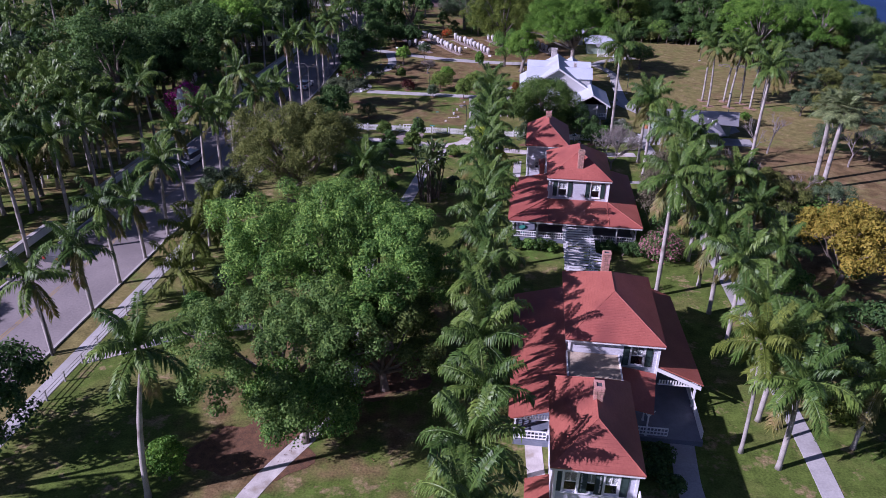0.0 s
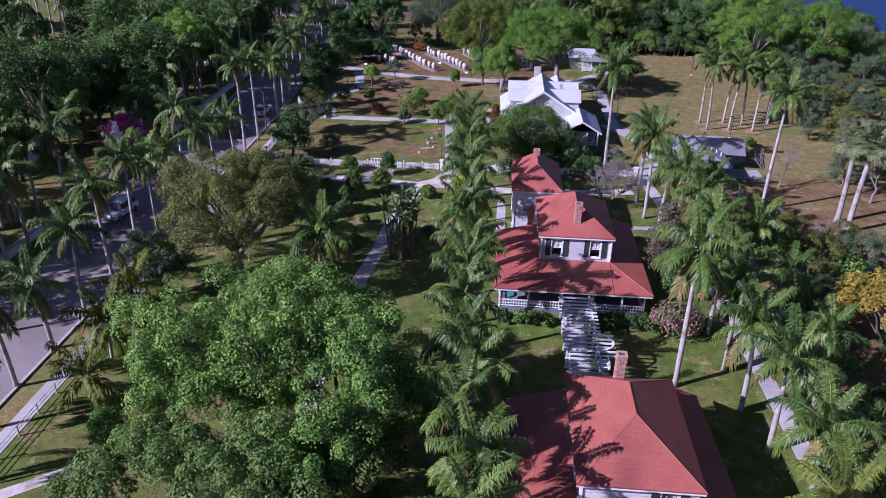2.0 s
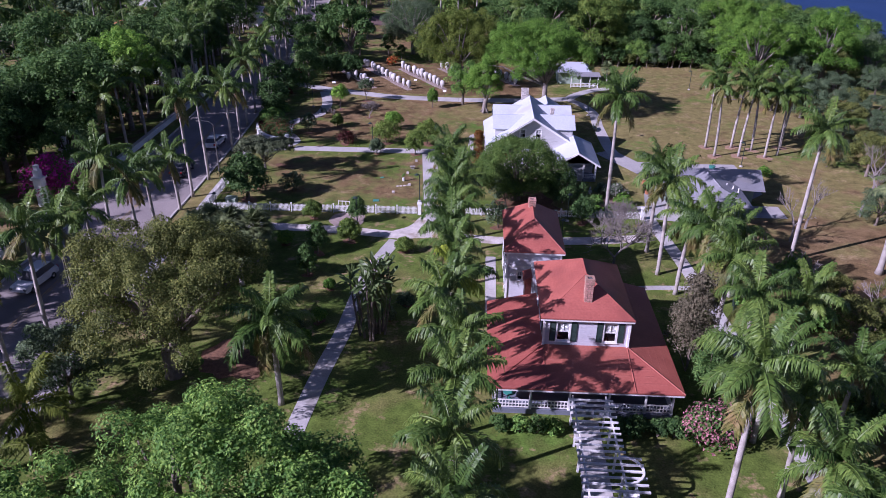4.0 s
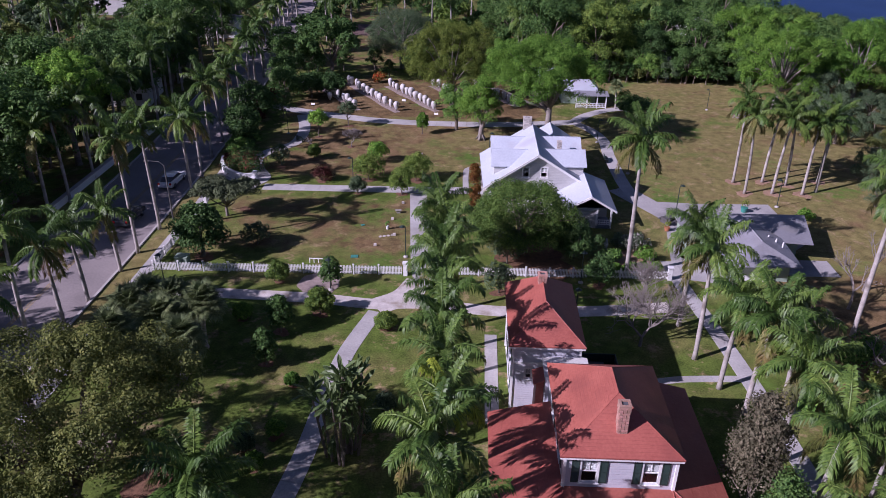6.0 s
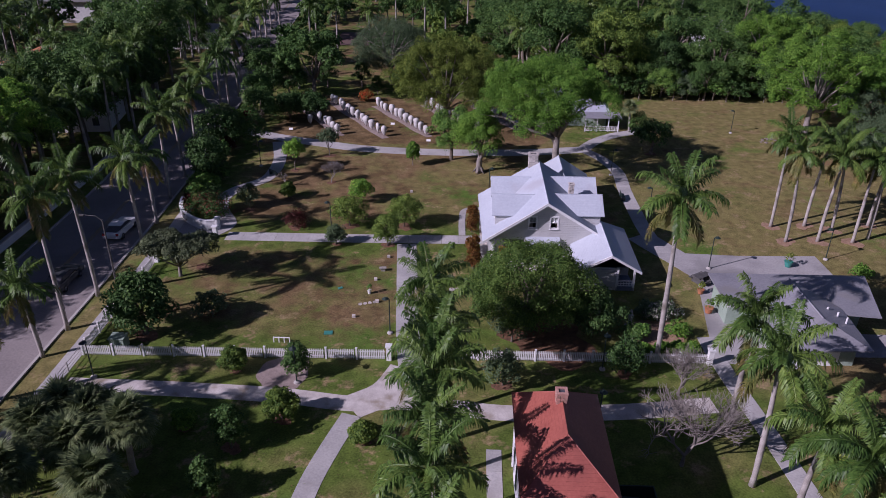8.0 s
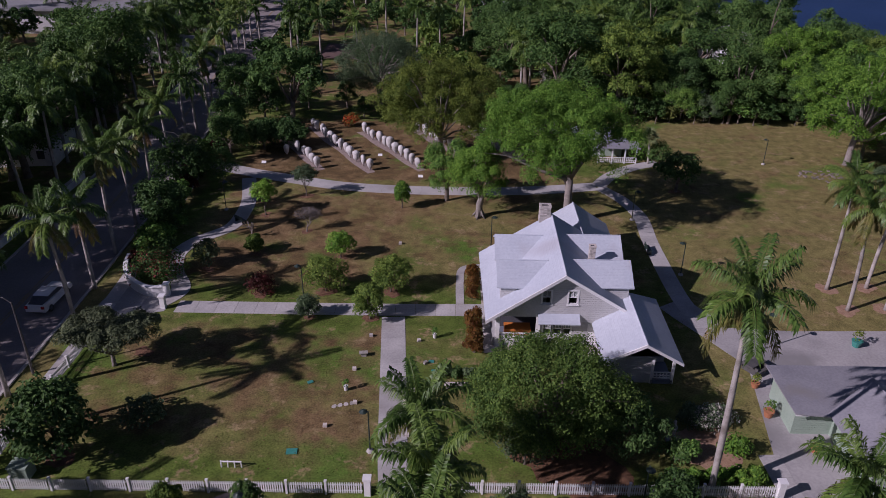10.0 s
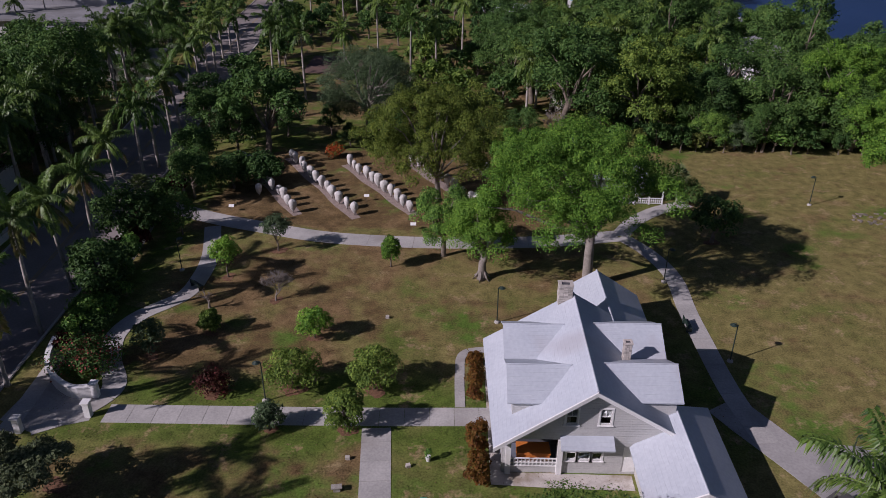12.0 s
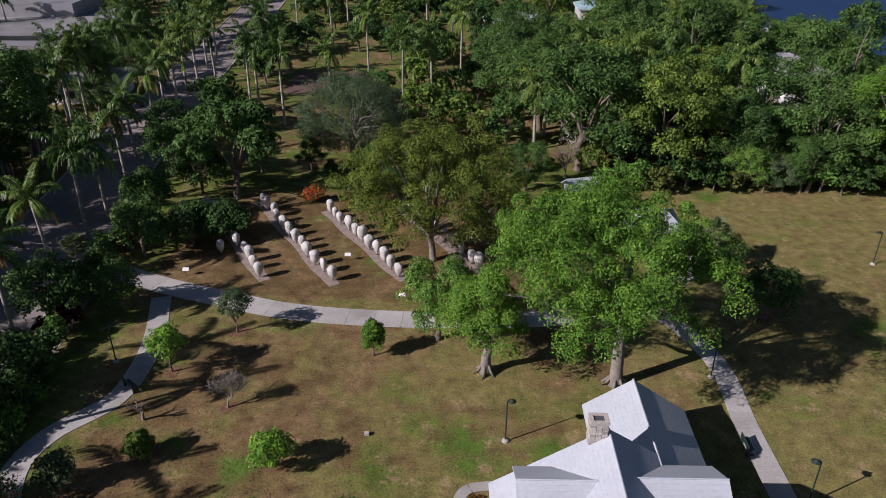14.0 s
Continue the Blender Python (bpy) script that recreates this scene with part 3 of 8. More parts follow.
def clumps_in(rx, ry, z0, z1, n, r, seed, off=(0.0, 0.0)):
    """Clump places over an uneven dome between two heights; large crowns are made of several lobes."""
    g = random.Random(seed)
    if n >= 60:
        out, lobes, m = [], [], max(9, n // 13)
        for i in range(m):
            u = 1 - (1.25 if z0 > 1.3 else 1.7) * (i + 0.5) / m
            a = i * 2.39996 + g.uniform(-0.5, 0.5)
            flat = math.sqrt(max(0.05, 1 - u * u)) * g.uniform(0.5, 0.85)
            lobes.append((rx * flat * math.cos(a), ry * flat * math.sin(a), (z0 + z1) / 2 + (z1 - z0) / 2 * u * g.uniform(0.58, 0.85), g.uniform(0.2, 0.37) * (rx + ry) / 2))
        for i in range(n):
            x, y, z, k = lobes[i % m]
            a, u = g.uniform(0, 2 * math.pi), g.uniform(-0.35, 1.0)
            flat = math.sqrt(max(0.0, 1 - u * u)) * g.uniform(0.75, 1.0)
            out.append((off[0] + x + k * flat * math.cos(a), off[1] + y + k * flat * math.sin(a), max(r * 0.5, min(z1 - r * 0.5, z + k * 0.85 * u)), r * g.uniform(0.6, 1.2)))
        return out
    out, ph = [], [g.uniform(0, 6) for _ in range(4)]
    while len(out) < n:
        a, u = g.uniform(0, 2 * math.pi), g.uniform(-0.45, 1.0)
        k = 1 + 0.16 * math.sin(2 * a + ph[0]) + 0.12 * math.sin(3 * a + ph[1]) + 0.08 * math.sin(5 * a + ph[2])
        flat = math.sqrt(max(0.02, 1 - u * u))
        s = g.uniform(0.62, 1.0) * k
        out.append((rx * flat * s * math.cos(a), ry * flat * s * math.sin(a), (z0 + z1) / 2 + (z1 - z0) / 2 * u * g.uniform(0.75, 1.0) - r * 0.3, r * g.uniform(0.65, 1.35)))
    return out


def dome_clumps(rx, ry, z0, z1, n, r, seed):
    """Clump places spread evenly over a closed round dome."""
    g = random.Random(seed)
    out, zc = [], z0 + (z1 - z0) * 0.42
    bumps = [Vector((g.gauss(0, 1), g.gauss(0, 1), abs(g.gauss(0, 1)))).normalized() for _ in range(15)]
    for i in range(n):
        u = 1 - 1.6 * (i + 0.5) / n
        a = i * 2.39996 + g.uniform(-0.3, 0.3)
        flat = math.sqrt(1 - u * u) * (g.uniform(0.55, 1.1) if rx < 2.5 else g.uniform(0.7, 0.98))
        rr = r * g.uniform(0.7, 1.3)
        way = Vector((math.sqrt(1 - u * u) * math.cos(a), math.sqrt(1 - u * u) * math.sin(a), u))
        swell = 0.84 + 0.24 * max(math.exp(-(way.angle(b) / 0.34) ** 2) for b in bumps) if rx > 2.5 else 1.0
        flat *= swell
        z = zc + (z1 - zc if u > 0 else zc - z0) * swell * u * (g.uniform(0.72, 1.0) if rx < 2.5 else 0.86)
        out.append((rx * flat * math.cos(a), ry * flat * math.sin(a), max(rr * 0.5, z), rr))
    return out


def trunk_mesh(h, r, clumps, seed, mat, limbs=7, fork=0.35, roots=0):
    """A tapered trunk that forks into limbs reaching for some of the clumps."""
    g = random.Random(seed)
    bm = bmesh.new()
    top = h * fork
    base = [(0, 0, -0.1), (0, 0, 0.25), (g.uniform(-.1, .1) * h * .2, g.uniform(-.1, .1) * h * .2, top * 0.6), (g.uniform(-.15, .15) * h * .2, g.uniform(-.15, .15) * h * .2, top)]
    tube(bm, base, [r * 1.45, r * 1.1, r * 0.92, r * 0.8], 9)
    for i in range(roots):
        a = 2 * math.pi * i / roots + g.uniform(-.3, .3)
        tube(bm, [(r * 0.6 * math.cos(a), r * 0.6 * math.sin(a), 0.9), (r * 1.4 * math.cos(a), r * 1.4 * math.sin(a), 0.3), (r * 2.4 * math.cos(a), r * 2.4 * math.sin(a), -0.05)], [r * 0.25, r * 0.3, r * 0.12], 5)
    for c in g.sample(list(clumps), min(limbs, len(clumps))):
        p0, p3 = Vector(base[-1]) - Vector((0, 0, g.uniform(0, top * 0.35))), Vector(c[:3])
        p1 = p0.lerp(p3, 0.35) + Vector((g.uniform(-.4, .4), g.uniform(-.4, .4), 0.1 * h * g.random()))
        p2 = p0.lerp(p3, 0.7) + Vector((g.uniform(-.4, .4), g.uniform(-.4, .4), 0.05 * h))
        tube(bm, [p0, p1, p2, p3], [r * 0.55, r * 0.4, r * 0.25, r * 0.08], 6)
    me = bpy.data.meshes.new("trunk")
    bm.to_mesh(me)
    bm.free()
    me.materials.append(mat)
    return me


def tree(name, label, x, y, h, rx, ry, leaf, per=120, n=40, r=1.2, size=0.28, z0=None, bark=BARK, trunk_r=0.3, seed=1, limbs=7, fork=0.35, roots=0, group="", extra=None, category="tree", off=(0.0, 0.0), dome=False):
    """A broadleaf tree: trunk with limbs, and a crown of leaf clumps."""
    ob = thing(name, label, category, x, y, group=group)
    if n >= 60 and not dome:
        n, r, per = int(n * 1.9), r * 0.72, int(per * 0.54)
    clumps = clumps_in(rx, ry, h * 0.35 if z0 is None else z0, h, n, r, seed, off)
    if dome:
        clumps = dome_clumps(rx, ry, z0, h, n, r, seed)
    smooth(part("trunk", trunk_mesh(h, trunk_r, clumps, seed, bark, limbs, fork, roots), bark, ob))
    part("crown", crown_mesh(clumps, per, size, seed, leaf), leaf, ob)
    if extra:
        part(extra[0], crown_mesh([(c[0], c[1], c[2] + 0.12, c[3]) for c in clumps], extra[2], size * 0.8, seed + 99, extra[1], extra[0]), extra[1], ob)
    return ob


def shrub(name, label, x, y, rx, ry, h, leaf, n=14, per=70, size=0.16, seed=1, group="", extra=None, category="shrub"):
    ob = thing(name, label, category, x, y, group=group)
    r = min(rx, ry) * 0.5
    per = int(per * 1.3)
    clumps = clumps_in(rx * 0.75, ry * 0.75, 0.1, h, n, r, seed)
    bm = bmesh.new()
    for c in clumps[:5]:
        tube(bm, [(0, 0, -0.05), (c[0] * 0.4, c[1] * 0.4, c[2] * 0.5), c[:3]], [0.05, 0.04, 0.015], 5)
    part("stem", bm, BARK, ob)
    part("foliage", crown_mesh(clumps, per, size, seed, leaf, "foliage"), leaf, ob)
    if extra:
        part(extra[0], crown_mesh(clumps, extra[2], size * 0.8, seed + 7, extra[1], extra[0]), extra[1], ob)
    return ob


def frond_mesh(name, length, up, bend, mat, pairs=68, leaflet=0.21, width=0.054, seed=0, limp=0.8):
    """A feather leaf along +x: an arching midrib with leaflets that stand off it in two ranks."""
    g = random.Random(seed)
    verts, faces, mid = [], [], []
    p, a, n = Vector((0, 0, 0)), radians(up), 12
    for i in range(n + 1):
        mid.append(p.copy())
        p = p + Vector((math.cos(a), 0, math.sin(a))) * (length / n)
        a -= radians(bend) / n * (0.5 + 1.0 * i / n)
    for i in range(n):
        w0, w1 = 0.05 * (1 - i / n) + 0.012, 0.05 * (1 - (i + 1) / n) + 0.012
        k = len(verts)
        for q, w in ((mid[i], w0), (mid[i + 1], w1)):
            verts += [(q.x, -w, q.z), (q.x, w, q.z), (q.x, 0, q.z + w)]
        faces += [(k, k + 3, k + 5, k + 2), (k + 2, k + 5, k + 4, k + 1), (k, k + 1, k + 4, k + 3)]
    for i in range(pairs):
        s = 0.1 + 0.9 * i / (pairs - 1)
        f = s * n
        j = min(int(f), n - 1)
        q = mid[j].lerp(mid[j + 1], f - j)
        along = (mid[j + 1] - mid[j]).normalized()
        up_dir = Vector((-along.z, 0, along.x))
        ll = length * leaflet * (0.6 + 0.4 * math.sin(math.pi * min(1, 0.12 + 0.8 * s))) * g.uniform(0.85, 1.1)
        for side in (-1, 1):
            tilt = g.uniform(-0.35, 0.6)
            d = (along * g.uniform(0.35, 0.8) + Vector((0, side, 0)) + up_dir * tilt).normalized()
            half = d.cross(up_dir).normalized() * width
            tip = q + d * ll - Vector((0, 0, ll * g.uniform(limp * 0.5, limp * 1.4)))
            m2 = q + d * ll * 0.5 - Vector((0, 0, ll * limp * 0.15))
            k = len(verts)
            verts += [tuple(q), tuple(m2 + half), tuple(tip), tuple(m2 - half)]
            faces.append((k, k + 1, k + 2, k + 3))
    return mesh_of(name, [tuple(v) for v in verts], faces, mat)


def joined(name, pieces, mat):
    """One mesh of several meshes, each at a pose."""
    verts, faces = [], []
    for me, m in pieces:
        k = len(verts)
        verts += [tuple(m @ v.co) for v in me.vertices]
        faces += [tuple(k + i for i in p.vertices) for p in me.polygons]
    return mesh_of(name, verts, faces, mat)


TIERS = ((72, 48), (50, 70), (28, 84), (3, 84), (-36, 52))
ROYAL = [[frond_mesh("frond", 3.3, up, bend, PALM_OLD if i == 4 else PALM_LEAF, seed=10 * i + k) for k in range(2)] for i, (up, bend) in enumerate(TIERS)]
YELLOWED = [[frond_mesh("frond", 2.7, up, bend, PALM_YELLOW, seed=70 + 10 * i + k) for k in range(1)] for i, (up, bend) in enumerate(TIERS)]
COCO = [[frond_mesh("frond", 3.4, up, bend * 0.75, COCONUT_LEAF, seed=40 + 10 * i + k, leaflet=0.22, limp=0.8) for k in range(2)] for i, (up, bend) in enumerate(TIERS)]
DRY = frond_mesh("dead_frond", 2.4, -62, 25, PALM_DEAD, pairs=22, seed=77, limp=0.8)


def frond_poses(h, count, g):
    for i in range(count):
        tier = min(len(TIERS) - 1, int(i / count * len(TIERS)))
        yield tier, pose(0, 0, h - 0.05 * tier, g.uniform(-8, 8), g.uniform(-8, 8), i * 137.5 + g.uniform(-12, 12)) @ Matrix.Scale(g.uniform(0.88, 1.1), 4)


def palm_trunk(h, r, lean, seed, bulge=0.2):
    g = random.Random(seed)
    a = g.uniform(0, 2 * math.pi)
    bm, pts, rad = bmesh.new(), [], []
    for i in range(13):
        s = i / 12
        pts.append((math.cos(a) * lean * s * s, math.sin(a) * lean * s * s, -0.1 + (h + 0.1) * s))
        rad.append(r * (1.5 if i == 0 else 1.0 + bulge * math.sin(math.pi * min(1, s * 1.25)) - 0.25 * s) * (1.0 + (0.03 if i % 2 else -0.02)))
    tube(bm, pts, rad, 9)
    me = bpy.data.meshes.new("trunk")
    bm.to_mesh(me)
    bm.free()
    me.materials.append(PALM_BARK)
    return me, Vector(pts[-1])


FAR_CROWNS = []
FAR_FRONDS = [frond_mesh("frond", 3.5, up, bend, PALM_LEAF, seed=20 + i, pairs=26, leaflet=0.22, width=0.1) for i, (up, bend) in enumerate(TIERS)]


def royal_palm(x, y, h, seed, lean=0.25, fronds=15, size=1.0, kind="royal", label="tall royal palm with a smooth pale grey trunk", group="royal palms", far=False, yellow=False, dead=0):
    """A palm: ringed trunk, green crownshaft and single feather leaves. h is the height of the crown's heart."""
    g = random.Random(seed)
    ob = thing("royal_palm" if kind == "royal" else "coconut_palm", label, "palm tree", x, y, group=group, turn=g.uniform(0, 360))
    shaft = 1.1 * size if kind == "royal" else 0.25
    me, top = palm_trunk(h - shaft, 0.175 * size if kind == "royal" else 0.15, lean, seed, 0.2 if kind == "royal" else 0.0)
    smooth(part("trunk", me, PALM_BARK, ob))
    bm = tube(bmesh.new(), [top - Vector((0, 0, 0.02)), top + Vector((0, 0, shaft * 0.5)), top + Vector((0, 0, shaft))], [0.19 * size, 0.16 * size, 0.09 * size], 8)
    smooth(part("crownshaft", bm, SHAFT, ob, "smooth green crownshaft"))
    heart = Matrix.Translation(top + Vector((0, 0, shaft - 0.1))) @ Matrix.Scale(size, 4)
    if far:
        if not FAR_CROWNS:
            for k in range(4):
                q = random.Random(900 + k)
                FAR_CROWNS.append(joined("crown", [(FAR_FRONDS[t], m) for i, (t, m) in enumerate(frond_poses(0, 13, q))], PALM_LEAF))
        part("crown", FAR_CROWNS[seed % 4], PALM_LEAF, ob, at=heart)
        return ob
    bank = ROYAL if kind == "royal" else COCO
    for i, (tier, m) in enumerate(frond_poses(0, fronds, g)):
        me = YELLOWED[tier][0] if yellow and i % 3 == 0 else bank[tier][i % 2]
        part("frond", me, PALM_LEAF, ob, at=heart @ m)
    for i in range(dead):
        part("dead_frond", DRY, PALM_DEAD, ob, "dry brown hanging frond", at=heart @ pose(0, 0, -0.2 * size, 0, 0, 140 * i + 40))
    return ob


def fan_mesh(name, r, mat, seed=0, blades=30):
    """A fan leaf along +x: a stalk and a round of pleated blades."""
    g = random.Random(seed)
    bm = bmesh.new()
    tube(bm, [(0, 0, 0), (r * 0.55, 0, r * 0.25), (r, 0, r * 0.3)], [0.035, 0.03, 0.02], 5)
    for i in range(blades):
        a = radians(-130 + 260 * i / (blades - 1))
        d = Vector((math.cos(a), math.sin(a), 0.15))
        s = Vector((-math.sin(a), math.cos(a), 0)) * r * 0.042
        o = Vector((r, 0, r * 0.3))
        ll = r * g.uniform(0.62, 0.95)
        v = [bm.verts.new(o), bm.verts.new(o + d * ll * 0.55 + s), bm.verts.new(o + d * ll - Vector((0, 0, ll * 0.3))), bm.verts.new(o + d * ll * 0.55 - s)]
        bm.faces.new(v)
    me = bpy.data.meshes.new(name)
    bm.to_mesh(me)
    bm.free()
    me.materials.append(mat)
    return me


FAN = [fan_mesh("fan_leaf", 1.05, FAN_LEAF, s) for s in (1, 2)]


def fan_palm(x, y, h, seed, size=1.0, n=26, label="fan palm with stiff grey-green leaves", group="fan palms"):
    g = random.Random(seed)
    ob = thing("fan_palm", label, "palm tree", x, y, group=group)
    me, top = palm_trunk(h, 0.2 * size, 0.3, seed, 0.0)
    smooth(part("trunk", me, PALM_BARK, ob))
    for i in range(n):
        up = 70 - 115 * i / n
        part("fan_leaf", FAN[i % 2], FAN_LEAF, ob, at=Matrix.Translation(top) @ pose(0, 0, 0, 0, 0, i * 137.5 + g.uniform(-15, 15)) @ pose(0, 0, 0, g.uniform(-15, 15), -up, 0) @ Matrix.Scale(size * g.uniform(0.85, 1.1), 4))
    return ob


def bare_tree(name, label, x, y, h, seed, r=0.16, spread=0.6, depth=4, group="", twig=2):
    """A leafless tree of branches that fork and thin out."""
    g = random.Random(seed)
    ob = thing(name, label, "tree", x, y, group=group)
    bm = bmesh.new()

    def grow(p, d, ll, rr, k):
        q = p + d * ll * 0.5 + Vector((g.uniform(-1, 1), g.uniform(-1, 1), 0)) * ll * 0.08
        e = p + d * ll + Vector((g.uniform(-1, 1), g.uniform(-1, 1), 0.3)) * ll * 0.12
        tube(bm, [p, q, e], [rr, rr * 0.82, rr * 0.62], 5 if k > 1 else 4, False)
        if k:
            for _ in range(3 if k > 1 else twig + 1):
                nd = (d + Vector((g.uniform(-1, 1), g.uniform(-1, 1), g.uniform(-0.25, 0.8))) * spread * 1.2).normalized()
                grow(e, nd, ll * (g.uniform(0.62, 0.85) if depth < 5 else g.uniform(0.8, 1.0)), rr * (0.58 if depth < 5 else 0.68), k - 1)

    grow(Vector((0, 0, -0.1)), Vector((0, 0, 1)), h * (0.27 if depth < 5 else 0.12), r, depth)
    part("trunk", bm, PALE_BARK, ob, "forking leafless branches")
    return ob


# ---------------------------------------------------------------- ground, water, road
def cover_at(x, y):
    """How dry and how bare the turf is at a place, 0 to 1."""
    def zone(x0, x1, y0, y1, soft=6.0):
        d = max(x0 - x, x - x1, y0 - y, y - y1)
        return min(1.0, max(0.0, 0.5 - d / soft))
    dry = 0.18
    dry = max(dry, 0.35 * zone(-33, 20, 110, 128, 4), 0.5 * zone(-24, 20, 134.5, 148, 4), 0.55 * zone(-33, 20, 144, 163, 6), 0.72 * zone(18, 70, 112, 190, 6), 0.55 * zone(-33, 12, 158, 186, 4), 0.9 * zone(-37.6, -35.4, -20, 170, 1), 0.8 * zone(26, 60, 60, 125, 8))
    bare = max(0.12, 0.42 * zone(-32, -8, 111, 128, 4), 0.38 * zone(-26, 16, 134, 162, 8), 0.6 * zone(-33, 10, 160, 186, 4), 0.5 * zone(26, 60, 60, 112, 8), 0.27 * zone(20, 60, 112, 190, 6), 0.36 * zone(-140, -49, -20, 420, 5), 0.4 * zone(-45, 80, 190, 420, 8), 0.4 * zone(-24, -4, 30, 60, 8), 0.5 * zone(-31, -11, 134, 157, 5), 0.3 * zone(-18, -8, 112, 122, 6))
    return dry, bare


xs = np.concatenate([np.linspace(-900, -130, 8)[:-1], np.arange(-130, 110, 2.0), np.linspace(110, 900, 8)])
ys = np.concatenate([np.linspace(-500, -10, 6)[:-1], np.arange(-10, 350, 2.0), np.linspace(350, 1200, 8)])
verts = [(x, y, 0.0) for y in ys for x in xs]
faces = [(j * len(xs) + i, j * len(xs) + i + 1, (j + 1) * len(xs) + i + 1, (j + 1) * len(xs) + i) for j in range(len(ys) - 1) for i in range(len(xs) - 1)]
ground_mesh = mesh_of("ground", verts, faces, TURF)
cover = ground_mesh.color_attributes.new("cover", "FLOAT_COLOR", "POINT")
for i, (x, y, _) in enumerate(verts):
    cover.data[i].color = (*cover_at(x, y), 0.0, 1.0)
tagged(new("ground", ground_mesh), "flat lawns, partly dry and brown, under trees", "lawn", kind="structure")

bm = bmesh.new()
slab(bm, [(x, y, 0.06) for x, y in ((60, 900), (61, 330), (63, 285), (70, 262), (76, 246), (92, 215), (120, 150), (150, 60), (180, -200), (880, -200), (880, 900))], 0.2)
tagged(part("water", bm, WATER, None), "wide dark blue river beyond the trees", "river", kind="structure")

ROAD = [(-42.8, -120), (-42.8, 20), (-42.7, 60), (-42.6, 100), (-42.8, 125), (-43.4, 145), (-45.0, 165), (-46.8, 185), (-49.0, 205), (-51.2, 230), (-53.2, 258), (-56, 300), (-60, 350), (-70, 450)]
road_line = smooth_line(ROAD, 3.0)
tagged(part("road", strip(bmesh.new(), road_line, 10.4, 0.02, 0.08), ASPHALT, None), "worn pale asphalt street between rows of palms", "road", kind="structure")
d = np.gradient(road_line, axis=0)
d /= np.linalg.norm(d, axis=1, keepdims=True)
side = np.stack([-d[:, 1], d[:, 0]], 1)
for s in (-1, 1):
    tagged(part("road_marking", strip(bmesh.new(), road_line + side * s * 0.13, 0.1, 0.026, 0.02), LANE, None), "faded yellow centre line on the street", "road marking", kind="structure")
    tagged(part("kerb", strip(bmesh.new(), road_line + side * s * 5.32, 0.24, 0.14, 0.2), KERB, None), "low concrete kerb along the street", "kerb", kind="structure")
paved_walk("sidewalk", "concrete pavement along a white fence", [(-34.9, -40), (-34.9, 40), (-34.75, 80), (-34.6, 110), (-34.7, 126), (-35.2, 138), (-36.2, 152), (-37.8, 168)], 1.35, slab_len=2.4)

# ---------------------------------------------------------------- walks and beds
paved_walk("garden_walk", "straight concrete slab walk between lawns", [(-6.55, 106.3), (-7.3, 111.9), (-8.0, 120), (-8.7, 128.3), (-8.78, 129.3)], 2.05, z=0.029)
paved_walk("garden_walk", "concrete slab walk crossing the lawn to the house", [(-28.5, 130.3), (-20, 130.35), (-10, 130.45), (-0.6, 130.7)], 1.95)
paved_walk("garden_walk", "short concrete spur walk beside a clipped bed", [(-2.9, 131.7), (-2.95, 135.5), (-2.7, 138.2), (-1.0, 138.9), (2.0, 138.9)], 0.75)
paved_walk("garden_walk", "winding concrete walk along the street hedge", [(-33.2, 128.6), (-30.6, 130.4), (-29.2, 133.2), (-30.9, 136.6), (-31.9, 140.0), (-31.1, 143.1), (-28.4, 146.5), (-27.9, 150.1), (-28.3, 154.6), (-30.0, 161.0)], 1.75)
paved_walk("garden_walk", "broad curving concrete walk below the covered plants", [(-37.5, 166.5), (-31.0, 163.3), (-24.6, 161.0), (-17.7, 158.9), (-10.0, 158.0), (-2.5, 157.9), (6, 158.5), (13.8, 160.0)], 2.5, slab_len=2.4)
paved_walk("garden_walk", "concrete walk curving round behind the white house", [(18.3, 128.5), (17.5, 134), (17.3, 141.8), (17.3, 145.6), (17.5, 151.3), (16.3, 156.0), (14.2, 159.8)], 1.7)
paved_walk("garden_walk", "concrete walk running off to the far shed", [(14.0, 160.0), (16.2, 163.5), (19.5, 166.6), (23.5, 168.6)], 1.9)
paved_walk("garden_walk", "shell walk along the white picket fence", [(-33.4, 104.2), (-24, 104.0), (-16.4, 103.6), (-10.9, 102.9), (-6.5, 103.2), (0.8, 102.3), (9.3, 102.8), (16.5, 103.9)], 1.75, SHELL, 30.0, 0.03)
paved_walk("garden_walk", "shell walk leading up to the garden gate", [(-10.9, 102.4), (-8.4, 104.4), (-7.1, 107.4)], 2.8, SHELL, 30.0, 0.026)
paved_walk("garden_walk", "concrete walk leading down to the red-roofed house", [(-10.7, 101.6), (-11.7, 98.0), (-12.5, 94.4), (-13.0, 89.5), (-13.4, 83.1), (-14.3, 75.8), (-14.9, 66), (-14.4, 58), (-13.2, 52), (-11.9, 45)], 1.5)
paved_walk("garden_walk", "pale shell path along the porch wall", [(2.3, 41.4), (2.5, 38.6), (2.8, 35.6)], 1.2, SHELL, 30.0, 0.03)
paved_walk("garden_walk", "pale crushed shell path under the mango trees", [(-16.6, 28), (-15.9, 33.2), (-13.8, 38.8), (-11.4, 43.6)], 1.3, SHELL, 30.0, 0.03)
paved_walk("garden_walk", "pale curving walk through the west lawn", [(-34, 45.6), (-31.0, 47.8), (-27.5, 50.3), (-22, 52.6), (-17, 53)], 1.0, SHELL, 30.0, 0.03)
paved_walk("garden_walk", "concrete walk under the row of palms", [(21.9, 30), (21.95, 40.5), (21.7, 49.2), (21.6, 62.7), (21.0, 78), (20.4, 90.5), (19.6, 99.6), (18.6, 107.9), (18.3, 113)], 1.45)
